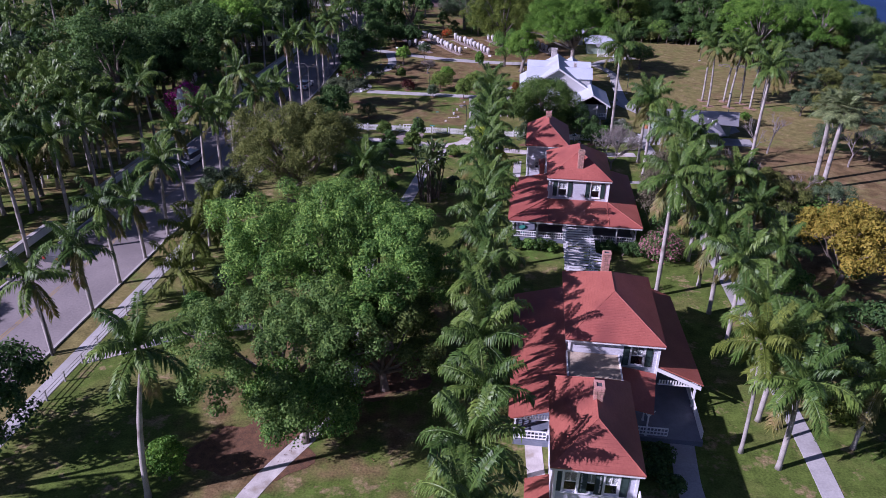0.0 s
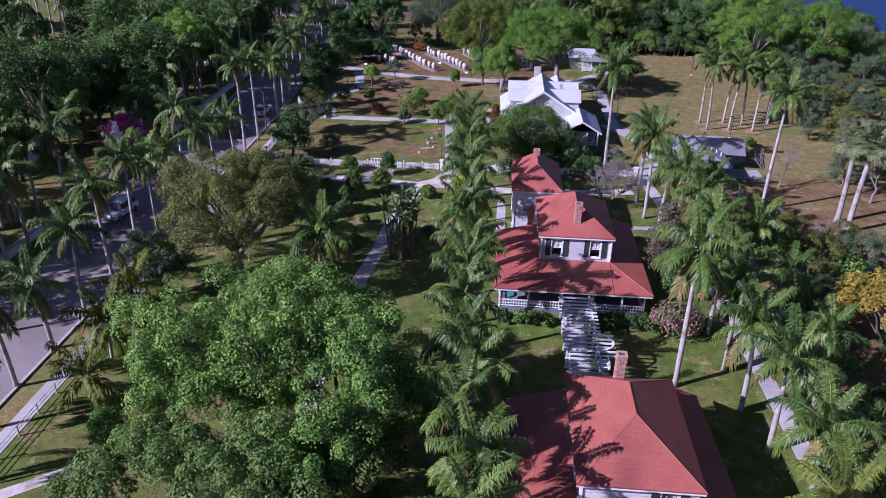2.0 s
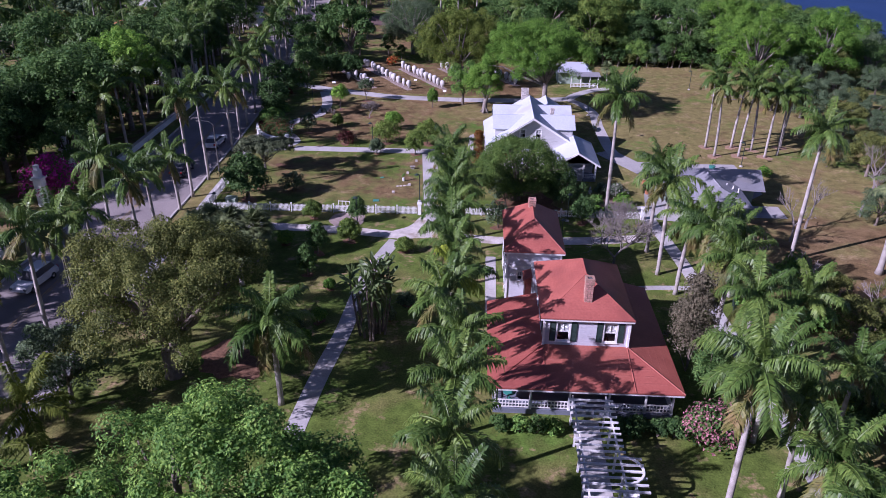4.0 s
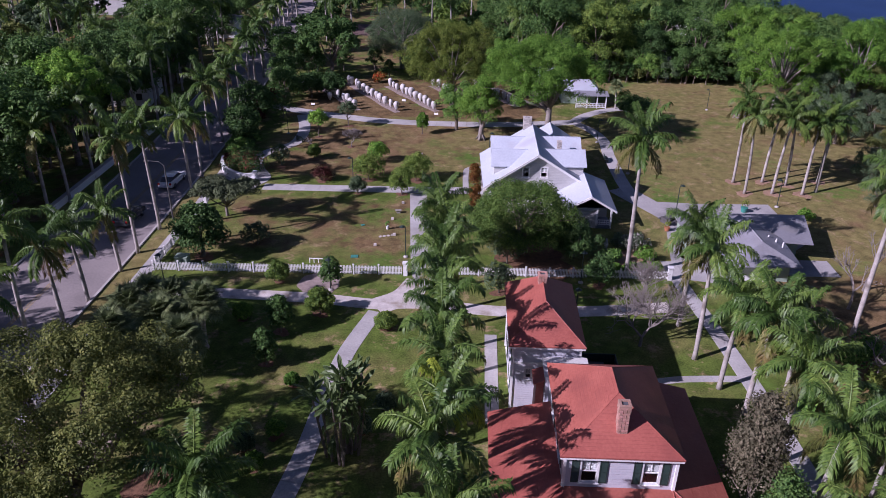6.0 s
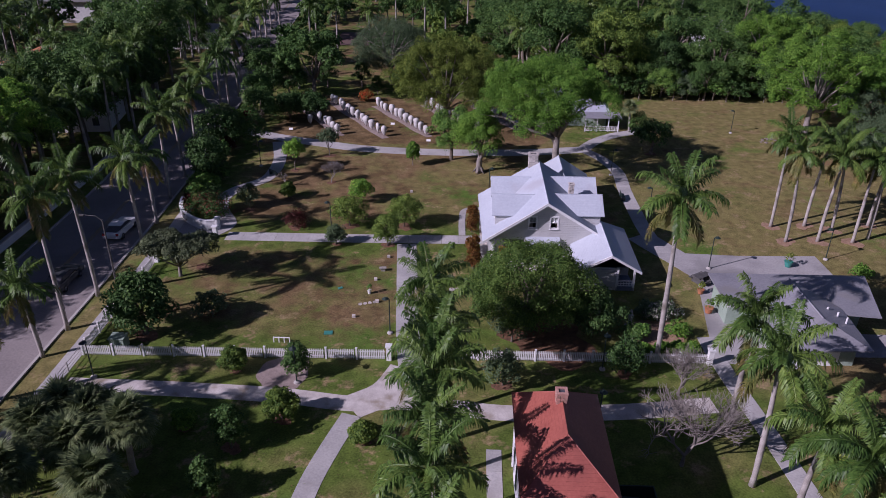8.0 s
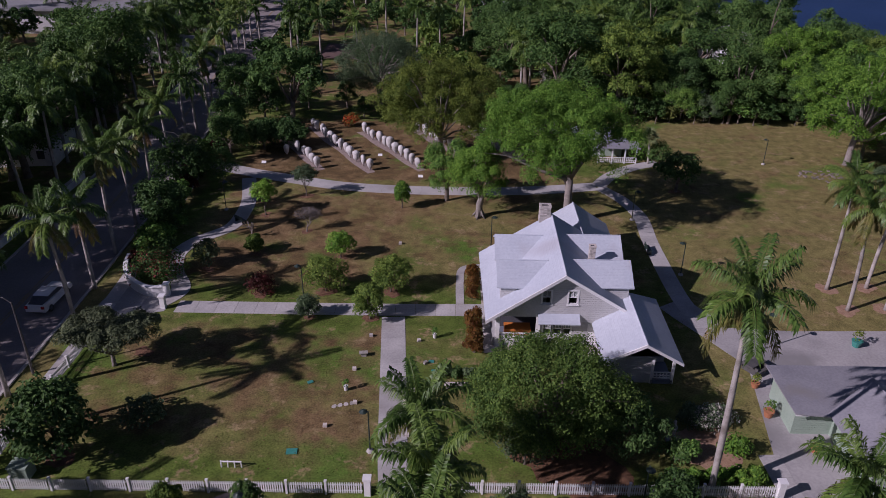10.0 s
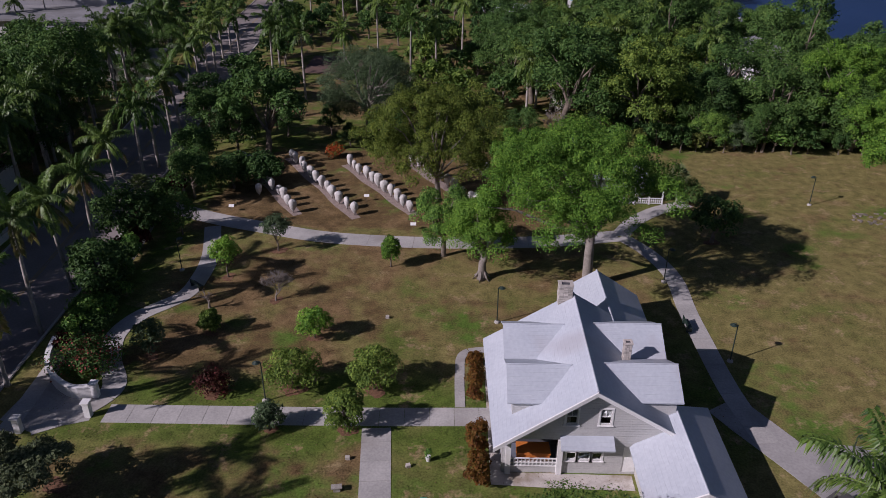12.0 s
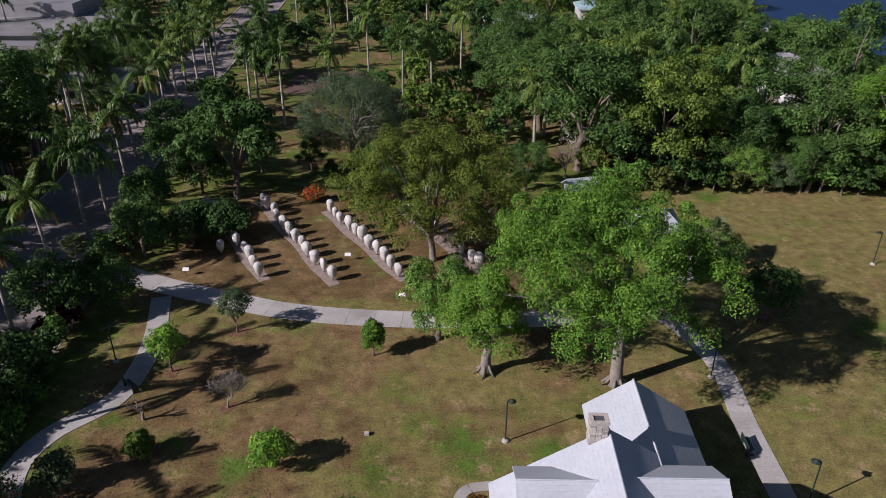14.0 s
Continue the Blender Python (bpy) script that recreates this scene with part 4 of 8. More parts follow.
paved_walk("far_drive", "pale drive curving through the wood", [(35, 190), (37.6, 198), (39.4, 207), (40.6, 216), (44, 226)], 2.6, slab_len=3.0)
paved_walk("garden_walk", "short concrete walk to the porch steps", [(12.0, 92.2), (15, 92.9), (19.8, 93.2)], 0.8)
paved_walk("garden_walk", "concrete strip beside the narrow house", [(-0.4, 86.8), (-0.35, 92), (-0.3, 98.4)], 1.05, slab_len=2.4)
paved_walk("garden_walk", "concrete walk from the east porch", [(12.9, 42.2), (12.7, 37.7), (13.3, 34.2), (15.0, 32)], 1.7)
tagged(part("driveway", slab(bmesh.new(), [(x, y, 0.016) for x, y in ((17.6, 109.6), (18.6, 112.5), (20.3, 123.0), (18.4, 126.3), (16.2, 129.9), (15.2, 131.8), (17.9, 133.5), (20.6, 128.6), (26, 128.3), (34.0, 128.6), (34.5, 118), (24, 108.3))], 0.1), YARD, None), "broad pale concrete yard beside the garage", "driveway", kind="structure")

tagged(part("entrance", slab(bmesh.new(), [(x, y, 0.02) for x, y in ((-35.8, 129.4), (-35.2, 135.2), (-33.7, 133.2), (-31.7, 131.9), (-29.6, 131.6), (-29.4, 129.5), (-33.0, 128.2))], 0.1), YARD, None), "grey paved entrance inside a curved wall", "pavement", kind="structure")
bed("gravel_apron", "pale gravel apron along the porch wall", SHELL, [(-0.9, 124.2), (3.0, 124.0), (8.3, 123.9), (8.3, 125.2), (-0.15, 125.3), (-0.15, 137.2), (-1.0, 137.2)], 0.02, "gravel")
bed("mulch_bed", "fallen brown leaves under the mango trees", LITTER, ring(-17.0, 37.6, 3.4, 40, 0.35, 3))
bed("mulch_bed", "fallen brown leaves under the mango trees", LITTER, ring(-11.5, 47.0, 4.2, 40, 0.35, 4), 0.018)
bed("mulch_bed", "fallen brown leaves under the round mango tree", LITTER, ring(4.6, 112.6, 3.9, 40, 0.3, 5))
bed("mulch_bed", "red-brown mulch under the old tree", MULCH, ring(-21.8, 78.3, 2.6, 30, 0.35, 9))
bed("mulch_bed", "bare soil bed by the shell walk", PALE_MULCH, ring(-16.8, 106.4, 2.2, seed=6))
bed("mulch_bed", "planted soil bed by the driveway", TAN_MULCH, ring(14.4, 113.6, 2.4, 30, 0.2, 8), 0.02)
for i, (x, y, r) in enumerate(((-25.2, 150.1, .9), (-21.5, 155.6, 1.0), (-19.7, 146, .8), (-15.1, 140.2, .8), (-15.5, 133.4, 1.2), (-9.4, 133.6, 1.2), (-21.5, 132.9, 1.1), (-10.8, 129.0, .9), (-16.2, 128.9, .6), (-28.8, 123.3, 1.0), (-20.8, 106.6, .7), (-15.7, 100.9, .9), (-18.5, 97.8, .9), (-9.5, 98.9, .8), (0.6, 105.6, 1.0), (10.4, 107.5, .9), (-24.0, 140.6, .7), (-27.8, 137.3, .8), (23.4, 158.8, 1.0), (23.4, 168.4, .9), (-22.4, 99.75, .7), (-18.6, 93.1, .7), (-15.8, 84.7, .7), (-17.6, 83.4, .6), (-16.5, 81.5, .6), (-8.25, 88.2, .7), (-9.7, 85.5, .6), (-15.9, 90.6, .6), (-26.6, 57.5, .8), (-29.8, 111.2, 1.4),
                               (31.9, 135.6, .9), (32.2, 131.9, 1.0), (35.8, 136, .9), (35.7, 132.1, 1.0), (38.4, 135, .9), (39.4, 132, 1.0), (43.1, 136.4, .9))):
    bed("mulch_ring", "ring of brown mulch round a trunk", TAN_MULCH if x > 30 else MULCH, ring(x, y, r * (1.0 if x > 30 else 0.72), 22, 0.3, i), 0.025)


# ---------------------------------------------------------------- the red-roofed houses
def ground_floor(ob, x0, x1, y0, y1, z1, mat=SIDING, holes_s=(), holes_w=(), holes_e=()):
    for args in (("x", y0, x0, x1, 0.0, z1, 0.15, holes_s), ("x", y1 - 0.15, x0, x1, 0.0, z1, 0.15), ("y", x0, y0 + 0.15, y1 - 0.15, 0.0, z1, 0.15, holes_w), ("y", x1 - 0.15, y0 + 0.15, y1 - 0.15, 0.0, z1, 0.15, holes_e)):
        part("wall", wall_piece(bmesh.new(), *args), mat, ob, "painted clapboard wall")
    part("ceiling", boxed(x0 + 0.15, x1 - 0.15, y0 + 0.15, y1 - 0.15, z1 - 0.1, z1 - 0.02), INSIDE, ob)
    part("room_floor", boxed(x0 + 0.15, x1 - 0.15, y0 + 0.15, y1 - 0.15, 0.02, 0.1), INSIDE, ob)


def corner_boards(ob, x0, x1, y0, y1, z0, z1):
    for x in (x0, x1):
        for y in (y0, y1):
            part("corner_board", boxed(x - 0.09, x + 0.09, y - 0.09, y + 0.09, z0, z1), WHITE_PAINT, ob)


# middle house
mid = thing("house", "two-storey pale house with red hipped roof and porches", "house", group="red-roofed houses")
X0, X1, Y0, Y1 = 3.45, 9.95, 77.35, 85.7
ground_floor(mid, X0, X1, Y0, Y1, 5.95, holes_s=((4.45, 5.4, 3.95, 5.6), (8.05, 9.0, 3.95, 5.6), (5.9, 7.3, 0.5, 2.6)), holes_w=((79, 79.95, 3.95, 5.6), (82.6, 83.55, 3.95, 5.6)), holes_e=((79, 79.95, 3.95, 5.6), (82.6, 83.55, 3.95, 5.6)))
corner_boards(mid, X0, X1, Y0, Y1, 0.4, 5.94)
for a in (4.925, 8.525):
    window(mid, "x", -1, Y0, a, 3.95, 0.95, 1.65, True)
for a in (79.475, 83.075):
    window(mid, "y", -1, X0, a, 3.95, 0.95, 1.65, True)
    window(mid, "y", 1, X1, a, 3.95, 0.95, 1.65, True)
part("belt_board", boxed(X0 - 0.05, X1 + 0.05, Y0 - 0.05, Y0 - 0.005, 3.3, 3.52), WHITE_PAINT, mid)
part("frieze_board", boxed(X0 - 0.03, X1 + 0.03, Y0 - 0.04, Y0 - 0.003, 5.72, 5.94), WHITE_PAINT, mid)
part("door", boxed(5.92, 7.28, Y0 + 0.05, Y0 + 0.1, 0.5, 2.58), WHITE_PAINT, mid, "white double porch door")
hip_roof(mid, 3.1, 10.25, 77.0, 86.05, 6.15, 8.45, 80.1, 82.6, RED_ROOF)
PX0, PX1, PY0, PY1, PZ, WZ = -0.85, 13.5, 72.75, 88.2, 2.7, 3.55
roof_slope(mid, [(PX0, PY0, PZ), (X0, PY0, PZ), (X0, Y0, WZ)], RED_ROOF)
roof_slope(mid, [(PX0, PY0, PZ), (X0, Y0, WZ), (X0, 85.2, WZ), (PX0, 84.9, PZ)], RED_ROOF)
roof_slope(mid, [(X0, PY0, PZ), (X1, PY0, PZ), (X1, Y0, WZ), (X0, Y0, WZ)], RED_ROOF)
roof_slope(mid, [(X1, PY0, PZ), (PX1, PY0, PZ), (X1, Y0, WZ)], RED_ROOF)
roof_slope(mid, [(PX1, PY0, PZ), (PX1, PY1, PZ), (X1, PY1, WZ), (X1, Y0, WZ)], RED_ROOF)
for p, q in (((X0, Y0, WZ), (PX0, PY0, PZ)), ((X1, Y0, WZ), (PX1, PY0, PZ)), ((X0, Y0, WZ), (X0, PY0, PZ)), ((X1, Y0, WZ), (X1, PY0, PZ))):
    ridge_bar(mid, Vector(p) + Vector((0, 0, 0.015)), Vector(q) + Vector((0, 0, 0.015)), RED_ROOF, 0.045, "seam")
bm = bmesh.new()
for s in ((PX0 + 0.05, PX1 - 0.05, PY0 + 0.05, PY0 + 0.15), (PX0 + 0.05, PX0 + 0.15, PY0 + 0.15, 84.8), (PX1 - 0.15, PX1 - 0.05, PY0 + 0.15, PY1 - 0.1)):
    box(bm, *s, PZ - 0.28, PZ - 0.11)
part("eave_board", bm, WHITE_PAINT, mid, "white eave board")
for s in ((PX0 + 0.5, PX1 - 0.5, PY0 + 0.5, Y0), (PX0 + 0.5, X0, Y0, 84.6), (X1, PX1 - 0.5, Y0, PY1 - 0.4)):
    part("porch_floor", boxed(*s, 0.0, 0.42), PORCH_FLOOR, mid, "blue-grey porch floor")
xs_post = [PX0 + 0.6, 2.4, 5.3, 8.2, 10.9, PX1 - 0.6]
for x in xs_post:
    post(mid, x, PY0 + 0.6, 0.42, PZ - 0.12)
for a, b in zip(xs_post, xs_post[1:]):
    if a != 5.3:
        railing(mid, (a + 0.1, PY0 + 0.6), (b - 0.1, PY0 + 0.6), 0.42)
for x, ys_post in ((PX0 + 0.6, (75.9, 79.0, 82.0, 84.4)), (PX1 - 0.6, (76.2, 79.6, 83.0, 86.6))):
    last = PY0 + 0.6
    for y in ys_post:
        post(mid, x, y, 0.42, PZ - 0.12)
        railing(mid, (x, last + 0.1), (x, y - 0.1), 0.42)
        last = y
chimney(mid, 6.7, 78.45, 6.7, 8.9, 0.6, 0.6)

# narrow house behind it
rear = thing("house", "narrow pale house with a red hipped roof", "house", group="red-roofed houses")
AX0, AX1, AY0, AY1 = 0.95, 5.75, 88.55, 96.9
ground_floor(rear, AX0, AX1, AY0, AY1, 5.75, holes_s=((1.9, 2.35, 2.9, 3.75),), holes_w=((90.0, 90.9, 3.6, 5.2), (92.2, 93.1, 3.6, 5.2), (94.4, 95.3, 3.6, 5.2), (90.0, 90.9, 0.9, 2.5), (94.4, 95.3, 0.9, 2.5)))
corner_boards(rear, AX0, AX1, AY0, AY1, 0.0, 5.74)
window(rear, "x", -1, AY0, 2.125, 2.9, 0.45, 0.85)
for a, z in ((90.45, 3.6), (92.65, 3.6), (94.85, 3.6), (90.45, 0.9), (94.85, 0.9)):
    window(rear, "y", -1, AX0, a, z, 0.9, 1.6, True)
part("belt_board", boxed(AX0 - 0.05, AX1, AY0 - 0.05, AY0 - 0.005, 4.2, 4.36), WHITE_PAINT, rear)
hip_roof(rear, 0.6, 6.1, 88.2, 97.25, 5.95, 7.95, 91.2, 95.0, RED_ROOF)
chimney(rear, 3.3, 94.3, 7.2, 8.45, 0.6, 0.6)
link = thing("covered_link", "pale passage between the houses with a white flat roof", "passage")
part("wall", boxed(3.1, 6.0, 85.85, 88.4, 0.0, 5.0), SIDING, link, "painted clapboard walls")
part("roof", boxed(3.0, 6.2, 85.8, 88.15, 5.01, 5.15), material("white roof felt", (0.5, 0.49, 0.47), (0.64, 0.63, 0.61), 0.8, 0.8, 0.2, stain=(0.40, 0.38, 0.35)), link)
part("dormer", slab(boxed(2.5, 3.05, 86.3, 87.6, 0.0, 4.2), [(2.3, 86.1, 4.25), (3.4, 86.1, 4.7), (3.4, 87.8, 4.7), (2.3, 87.8, 4.25)], 0.08), RED_ROOF, link)
pen = thing("utility_pen", "low dark utility enclosure beside the narrow house", "enclosure")
for s in ((6.6, 9.6, 88.9, 88.98), (6.6, 9.6, 93.9, 93.98), (9.52, 9.6, 88.98, 93.9)):
    part("panel", boxed(*s, 0, 1.5), GREEN_PAINT, pen)
part("unit", boxed(7.0, 8.4, 90.0, 91.6, 0, 1.1), POLE, pen, "grey cooling unit")
part("unit", boxed(7.2, 8.6, 92.0, 93.4, 0, 1.1), POLE, pen, "grey cooling unit")

# near house
near = thing("house", "large pale house with a red hipped roof", "house", group="red-roofed houses")
NX0, NX1, NY0, NY1 = 4.6, 11.15, 46.3, 56.0
ground_floor(near, NX0, NX1, NY0, NY1, 5.55, holes_s=((9.15, 10.1, 3.65, 5.3),), holes_w=((48.5, 49.4, 3.75, 5.2), (52.5, 53.4, 3.75, 5.2)), holes_e=((49.5, 50.4, 3.65, 5.2), (53, 53.9, 3.65, 5.2)))
corner_boards(near, NX0, NX1, NY0, NY1, 0.4, 5.54)
window(near, "x", -1, NY0, 9.625, 3.65, 0.95, 1.65, True)
for a in (48.95, 52.95):
    window(near, "y", -1, NX0, a, 3.75, 0.9, 1.45)
for a in (49.95, 53.45):
    window(near, "y", 1, NX1, a, 3.65, 0.9, 1.55, True)
part("frieze_board", boxed(NX0 - 0.03, NX1 + 0.03, NY0 - 0.04, NY0 - 0.003, 5.32, 5.54), WHITE_PAINT, near)
hip_roof(near, 4.25, 11.5, 45.9, 56.3, 5.75, 7.85, 49.8, 52.9, RED_ROOF)
chimney(near, 7.65, 55.1, 5.9, 8.35, 0.6, 0.55)
# front block
FX0, FX1, FY0, FY1 = 3.4, 8.15, 33.3, 41.5
ground_floor(near, FX0, FX1, FY0, FY1, 5.2, holes_s=((3.9, 4.7, 3.3, 4.8), (5.0, 6.0, 3.3, 4.8), (6.3, 7.1, 3.3, 4.8)), holes_w=((36, 36.9, 3.3, 4.8), (39, 39.9, 3.3, 4.8)))
corner_boards(near, FX0, FX1, FY0, FY1, 0.0, 5.18)
for a, w in ((4.3, 0.8), (5.5, 1.0), (6.7, 0.8)):
    window(near, "x", -1, FY0, a, 3.3, w, 1.5, a != 5.5)
for a in (36.45, 39.45):
    window(near, "y", -1, FX0, a, 3.3, 0.9, 1.5, True)
hip_roof(near, 3.0, 8.5, 32.9, 41.75, 5.4, 7.25, 35.4, 39.4, RED_ROOF)
chimney(near, 5.85, 37.6, 6.6, 8.0, 0.55, 0.75)
part("balcony", boxed(6.9, 8.4, 32.2, 33.25, 3.0, 3.14), WHITE_PAINT, near, "small white balcony")
railing(near, (6.95, 32.25), (8.35, 32.25), 3.14)
railing(near, (8.35, 32.3), (8.35, 33.2), 3.14)
# flat roof between the two blocks
part("wall", boxed(4.7, 8.0, 41.9, 46.2, 0, 4.25), SIDING, near)
part("flat_roof", boxed(4.45, 8.25, 41.85, 46.25, 4.26, 4.42), TAN_ROOF, near, "weathered tan flat roof with dark stains")
bm = bmesh.new()
for s in ((4.4, 8.3, 41.8, 41.9), (8.2, 8.3, 41.9, 46.2), (4.4, 4.5, 41.9, 46.2)):
    box(bm, *s, 4.2, 4.52)
part("parapet", bm, WHITE_PAINT, near)
# west porch
roof_slope(near, [(0.45, 40.0, 2.75), (4.55, 40.6, 3.7), (4.55, 57.2, 3.7), (0.35, 56.9, 2.75)], RED_ROOF)
part("porch_floor", boxed(0.9, 4.55, 40.6, 56.6, 0, 0.42), PORCH_FLOOR, near, "blue-grey porch floor")
last = None
for y in (40.75, 44, 47.2, 50.4, 53.6, 56.4):
    post(near, 0.95, y, 0.42, 2.72)
    if last:
        railing(near, (0.95, last + 0.1), (0.95, y - 0.1), 0.42)
    last = y
railing(near, (1.05, 40.75), (3.2, 40.75), 0.42)
bm = bmesh.new()
for i in range(11):
    box(bm, 1.1 + i * 0.2, 1.2 + i * 0.2, 40.72, 40.78, 2.32, 2.66)
box(bm, 1.05, 3.3, 40.7, 40.8, 2.25, 2.33)
part("fretwork", bm, WHITE_PAINT, near, "white fretwork under the eave")
part("step_roof", slab(bmesh.new(), [(1.7, 33.2, 1.9), (3.2, 33.3, 2.5), (3.2, 35.4, 2.5), (1.7, 35.4, 1.9)], 0.08), RED_ROOF, near)
part("step_wall", boxed(1.9, 3.2, 33.6, 35.2, 0, 1.95), SIDING, near)
# east porch
roof_slope(near, [(11.1, 46.35, 3.75), (14.65, 45.9, 2.62), (14.2, 58.8, 2.62), (11.1, 58.9, 3.75)], RED_ROOF)
roof_slope(near, [(8.3, 41.9, 3.2), (10.5, 41.9, 2.75), (11.1, 45.9, 3.3), (8.3, 45.9, 3.75)], RED_ROOF)
part("gable_board", slab(bmesh.new(), [(11.16, 46.28, 3.64), (14.5, 45.88, 2.5), (14.5, 45.78, 2.5), (11.16, 46.18, 3.64)], 0.3), WHITE_PAINT, near)
part("porch_floor", boxed(8.3, 14.3, 42.2, 46.2, 0, 0.42), PORCH_FLOOR, near, "blue-grey porch floor")
part("porch_floor", boxed(11.15, 14.3, 46.2, 58.4, 0, 0.42), PORCH_FLOOR, near, "blue-grey porch floor")
for x, y in ((14.2, 46.2), (14.1, 50.2), (14.0, 54.2), (13.9, 58.2)):
    post(near, x, y, 0.42, 2.55)
for y in (42.4, 44.0):
    post(near, 10.3, y, 0.42, 2.7, 0.05)
railing(near, (14.2, 42.4), (14.2, 46.0), 0.42)
railing(near, (9.6, 42.35), (11.8, 42.35), 0.42)
railing(near, (14.2, 46.4), (14.1, 50.0), 0.42)
railing(near, (14.1, 50.4), (14.0, 54.0), 0.42)
bm = bmesh.new()
for i in range(14):
    box(bm, 11.5 + i * 0.2, 11.6 + i * 0.2, 46.22, 46.28, 2.2, 2.55)
box(bm, 11.4, 14.3, 46.2, 46.3, 2.13, 2.21)
part("fretwork", bm, WHITE_PAINT, near, "white fretwork under the eave")

# ---------------------------------------------------------------- pergola between the houses
perg = thing("pergola", "white wooden pergola over the walk between the houses", "pergola")
for x in (5.35, 7.75):
    for y in (60.0, 62.4, 64.9, 67.4, 69.9, 72.2):
        part("post", boxed(x - 0.07, x + 0.07, y - 0.07, y + 0.07, 0, 2.35), WHITE_PAINT, perg)
    part("beam", boxed(x - 0.05, x + 0.05, 58.3, 72.5, 2.35, 2.5), WHITE_PAINT, perg)
y = 58.5
while y < 72.4:
    wide = 0.95 if 63.0 < y < 66.6 else 0.0
    part("rafter", boxed(4.95, 8.15 + wide, y, y + 0.1, 2.5, 2.64), WHITE_PAINT, perg)
    y += 0.58
bm = bmesh.new()
for k in range(10):
    a0, a1 = radians(-100 + 20 * k), radians(-80 + 20 * k)
    slab(bm, [(7.8 + r * math.cos(a), 64.9 + r * math.sin(a), 2.78) for r, a in ((1.1, a0), (1.25, a0), (1.25, a1), (1.1, a1))], 0.1)
part("arch", bm, WHITE_PAINT, perg, "curved white bay of the pergola")
part("bench", box(boxed(8.0, 8.9, 64.3, 65.5, 0.35, 0.45), 8.8, 8.9, 64.3, 65.5, 0.45, 0.95), WHITE_PAINT, perg)
paved_walk("garden_walk", "pale walk under the pergola", [(6.5, 57.5), (6.5, 65), (6.5, 72.6)], 1.9)

# ---------------------------------------------------------------- the white-roofed house
white = thing("house", "pale grey house with a white metal roof and gabled dormers", "house")
RX, RZ, EZ, S = 5.4, 7.1, 3.0, 0.62
GY, NY = 125.35, 136.4
def main_z(x):
    return RZ - S * abs(x - RX)
roof_slope(white, [(-0.85, 124.1, main_z(-0.85)), (RX, 124.85, RZ), (RX, NY, RZ), (-1.2, NY - 0.2, main_z(-1.2))], WHITE_ROOF, thick=0.14)
roof_slope(white, [(RX, 124.85, RZ), (11.15, 124.9, main_z(11.15)), (11.9, NY, main_z(11.9)), (RX, NY, RZ)], WHITE_ROOF, thick=0.14)
ridge_bar(white, (RX, 124.85, RZ + 0.02), (RX, NY, RZ + 0.02), WHITE_ROOF)
for x, y in ((-0.85, 124.1), (11.15, 124.9)):
    part("rake_board", slab(bmesh.new(), [(RX, 124.73, RZ + 0.02), (RX, 124.83, RZ + 0.02), (x, y - 0.02, main_z(x) + 0.02), (x, y - 0.12, main_z(x) + 0.02)], 0.3), WHITE_PAINT, white)
# walls
bm = bmesh.new()
holes = [(3.72, 4.44, 4.15, 5.35), (5.84, 6.56, 4.15, 5.35), (0.35, 3.35, 0.9, 2.85), (3.95, 4.6, 1.15, 2.35), (4.7, 5.5, 1.15, 2.35), (5.6, 6.25, 1.15, 2.35), (7.6, 8.5, 0.2, 2.3)]
wall_piece(bm, "x", GY, -0.2, 11.0, 0, 3.1, 0.18, [h for h in holes if h[3] < 3])
gable_piece(bm, GY, -0.2, 11.0, 3.1, lambda x: main_z(x) - 0.18, RX, 0.18, [h for h in holes if h[3] > 3])
wall_piece(bm, "y", -0.2, GY + 0.18, 136.0, 0, 3.2, 0.18, [(GY + 0.3, GY + 2.3, 0.5, 2.9)])
wall_piece(bm, "y", 10.82, GY + 0.18, 136.0, 0, 3.2, 0.18)
wall_piece(bm, "x", 135.9, -0.02, 10.82, 0, 3.2, 0.18)
gable_piece(bm, 135.9, -0.02, 10.82, 3.2, lambda x: main_z(x) - 0.18, RX, 0.18)
part("wall", bm, GREY_SIDING, white, "pale grey clapboard walls")
part("room_floor", boxed(0, 10.8, GY + 0.2, 135.8, 0.0, 0.3), PORCH_FLOOR, white)
part("room_ceiling", boxed(0.2, 10.6, GY + 2.6, 135.8, 2.95, 3.05), INSIDE, white)
part("room_wall", boxed(0, 10.8, GY + 2.4, GY + 2.55, 0.3, 2.95), INSIDE, white)
for a in (4.08, 6.2):
    window(white, "x", -1, GY, a, 4.15, 0.72, 1.2)
for a, w in ((4.275, 0.65), (5.1, 0.8), (5.925, 0.65)):
    window(white, "x", -1, GY, a, 1.15, w, 1.2, bars=2)
part("door", boxed(7.62, 8.48, GY + 0.05, GY + 0.1, 0.2, 2.28), WHITE_PAINT, white)
roof_slope(white, [(3.45, 124.5, 2.72), (6.85, 124.5, 2.72), (6.85, GY, 3.2), (3.45, GY, 3.2)], WHITE_ROOF, "awning_roof", 0.08)
for x in (3.55, 6.75):
    part("bracket", tube(bmesh.new(), [(x, GY, 2.2), (x, 124.6, 2.64)], [0.04, 0.04], 5), WHITE_PAINT, white)
railing(white, (0.35, GY - 0.05), (3.35, GY - 0.05), 0.5, 0.8)
for x in (0.2, 3.52):
    part("pillar", boxed(x - 0.17, x + 0.17, GY - 0.22, GY + 0.2, 0, 2.9), WHITE_PAINT, white)
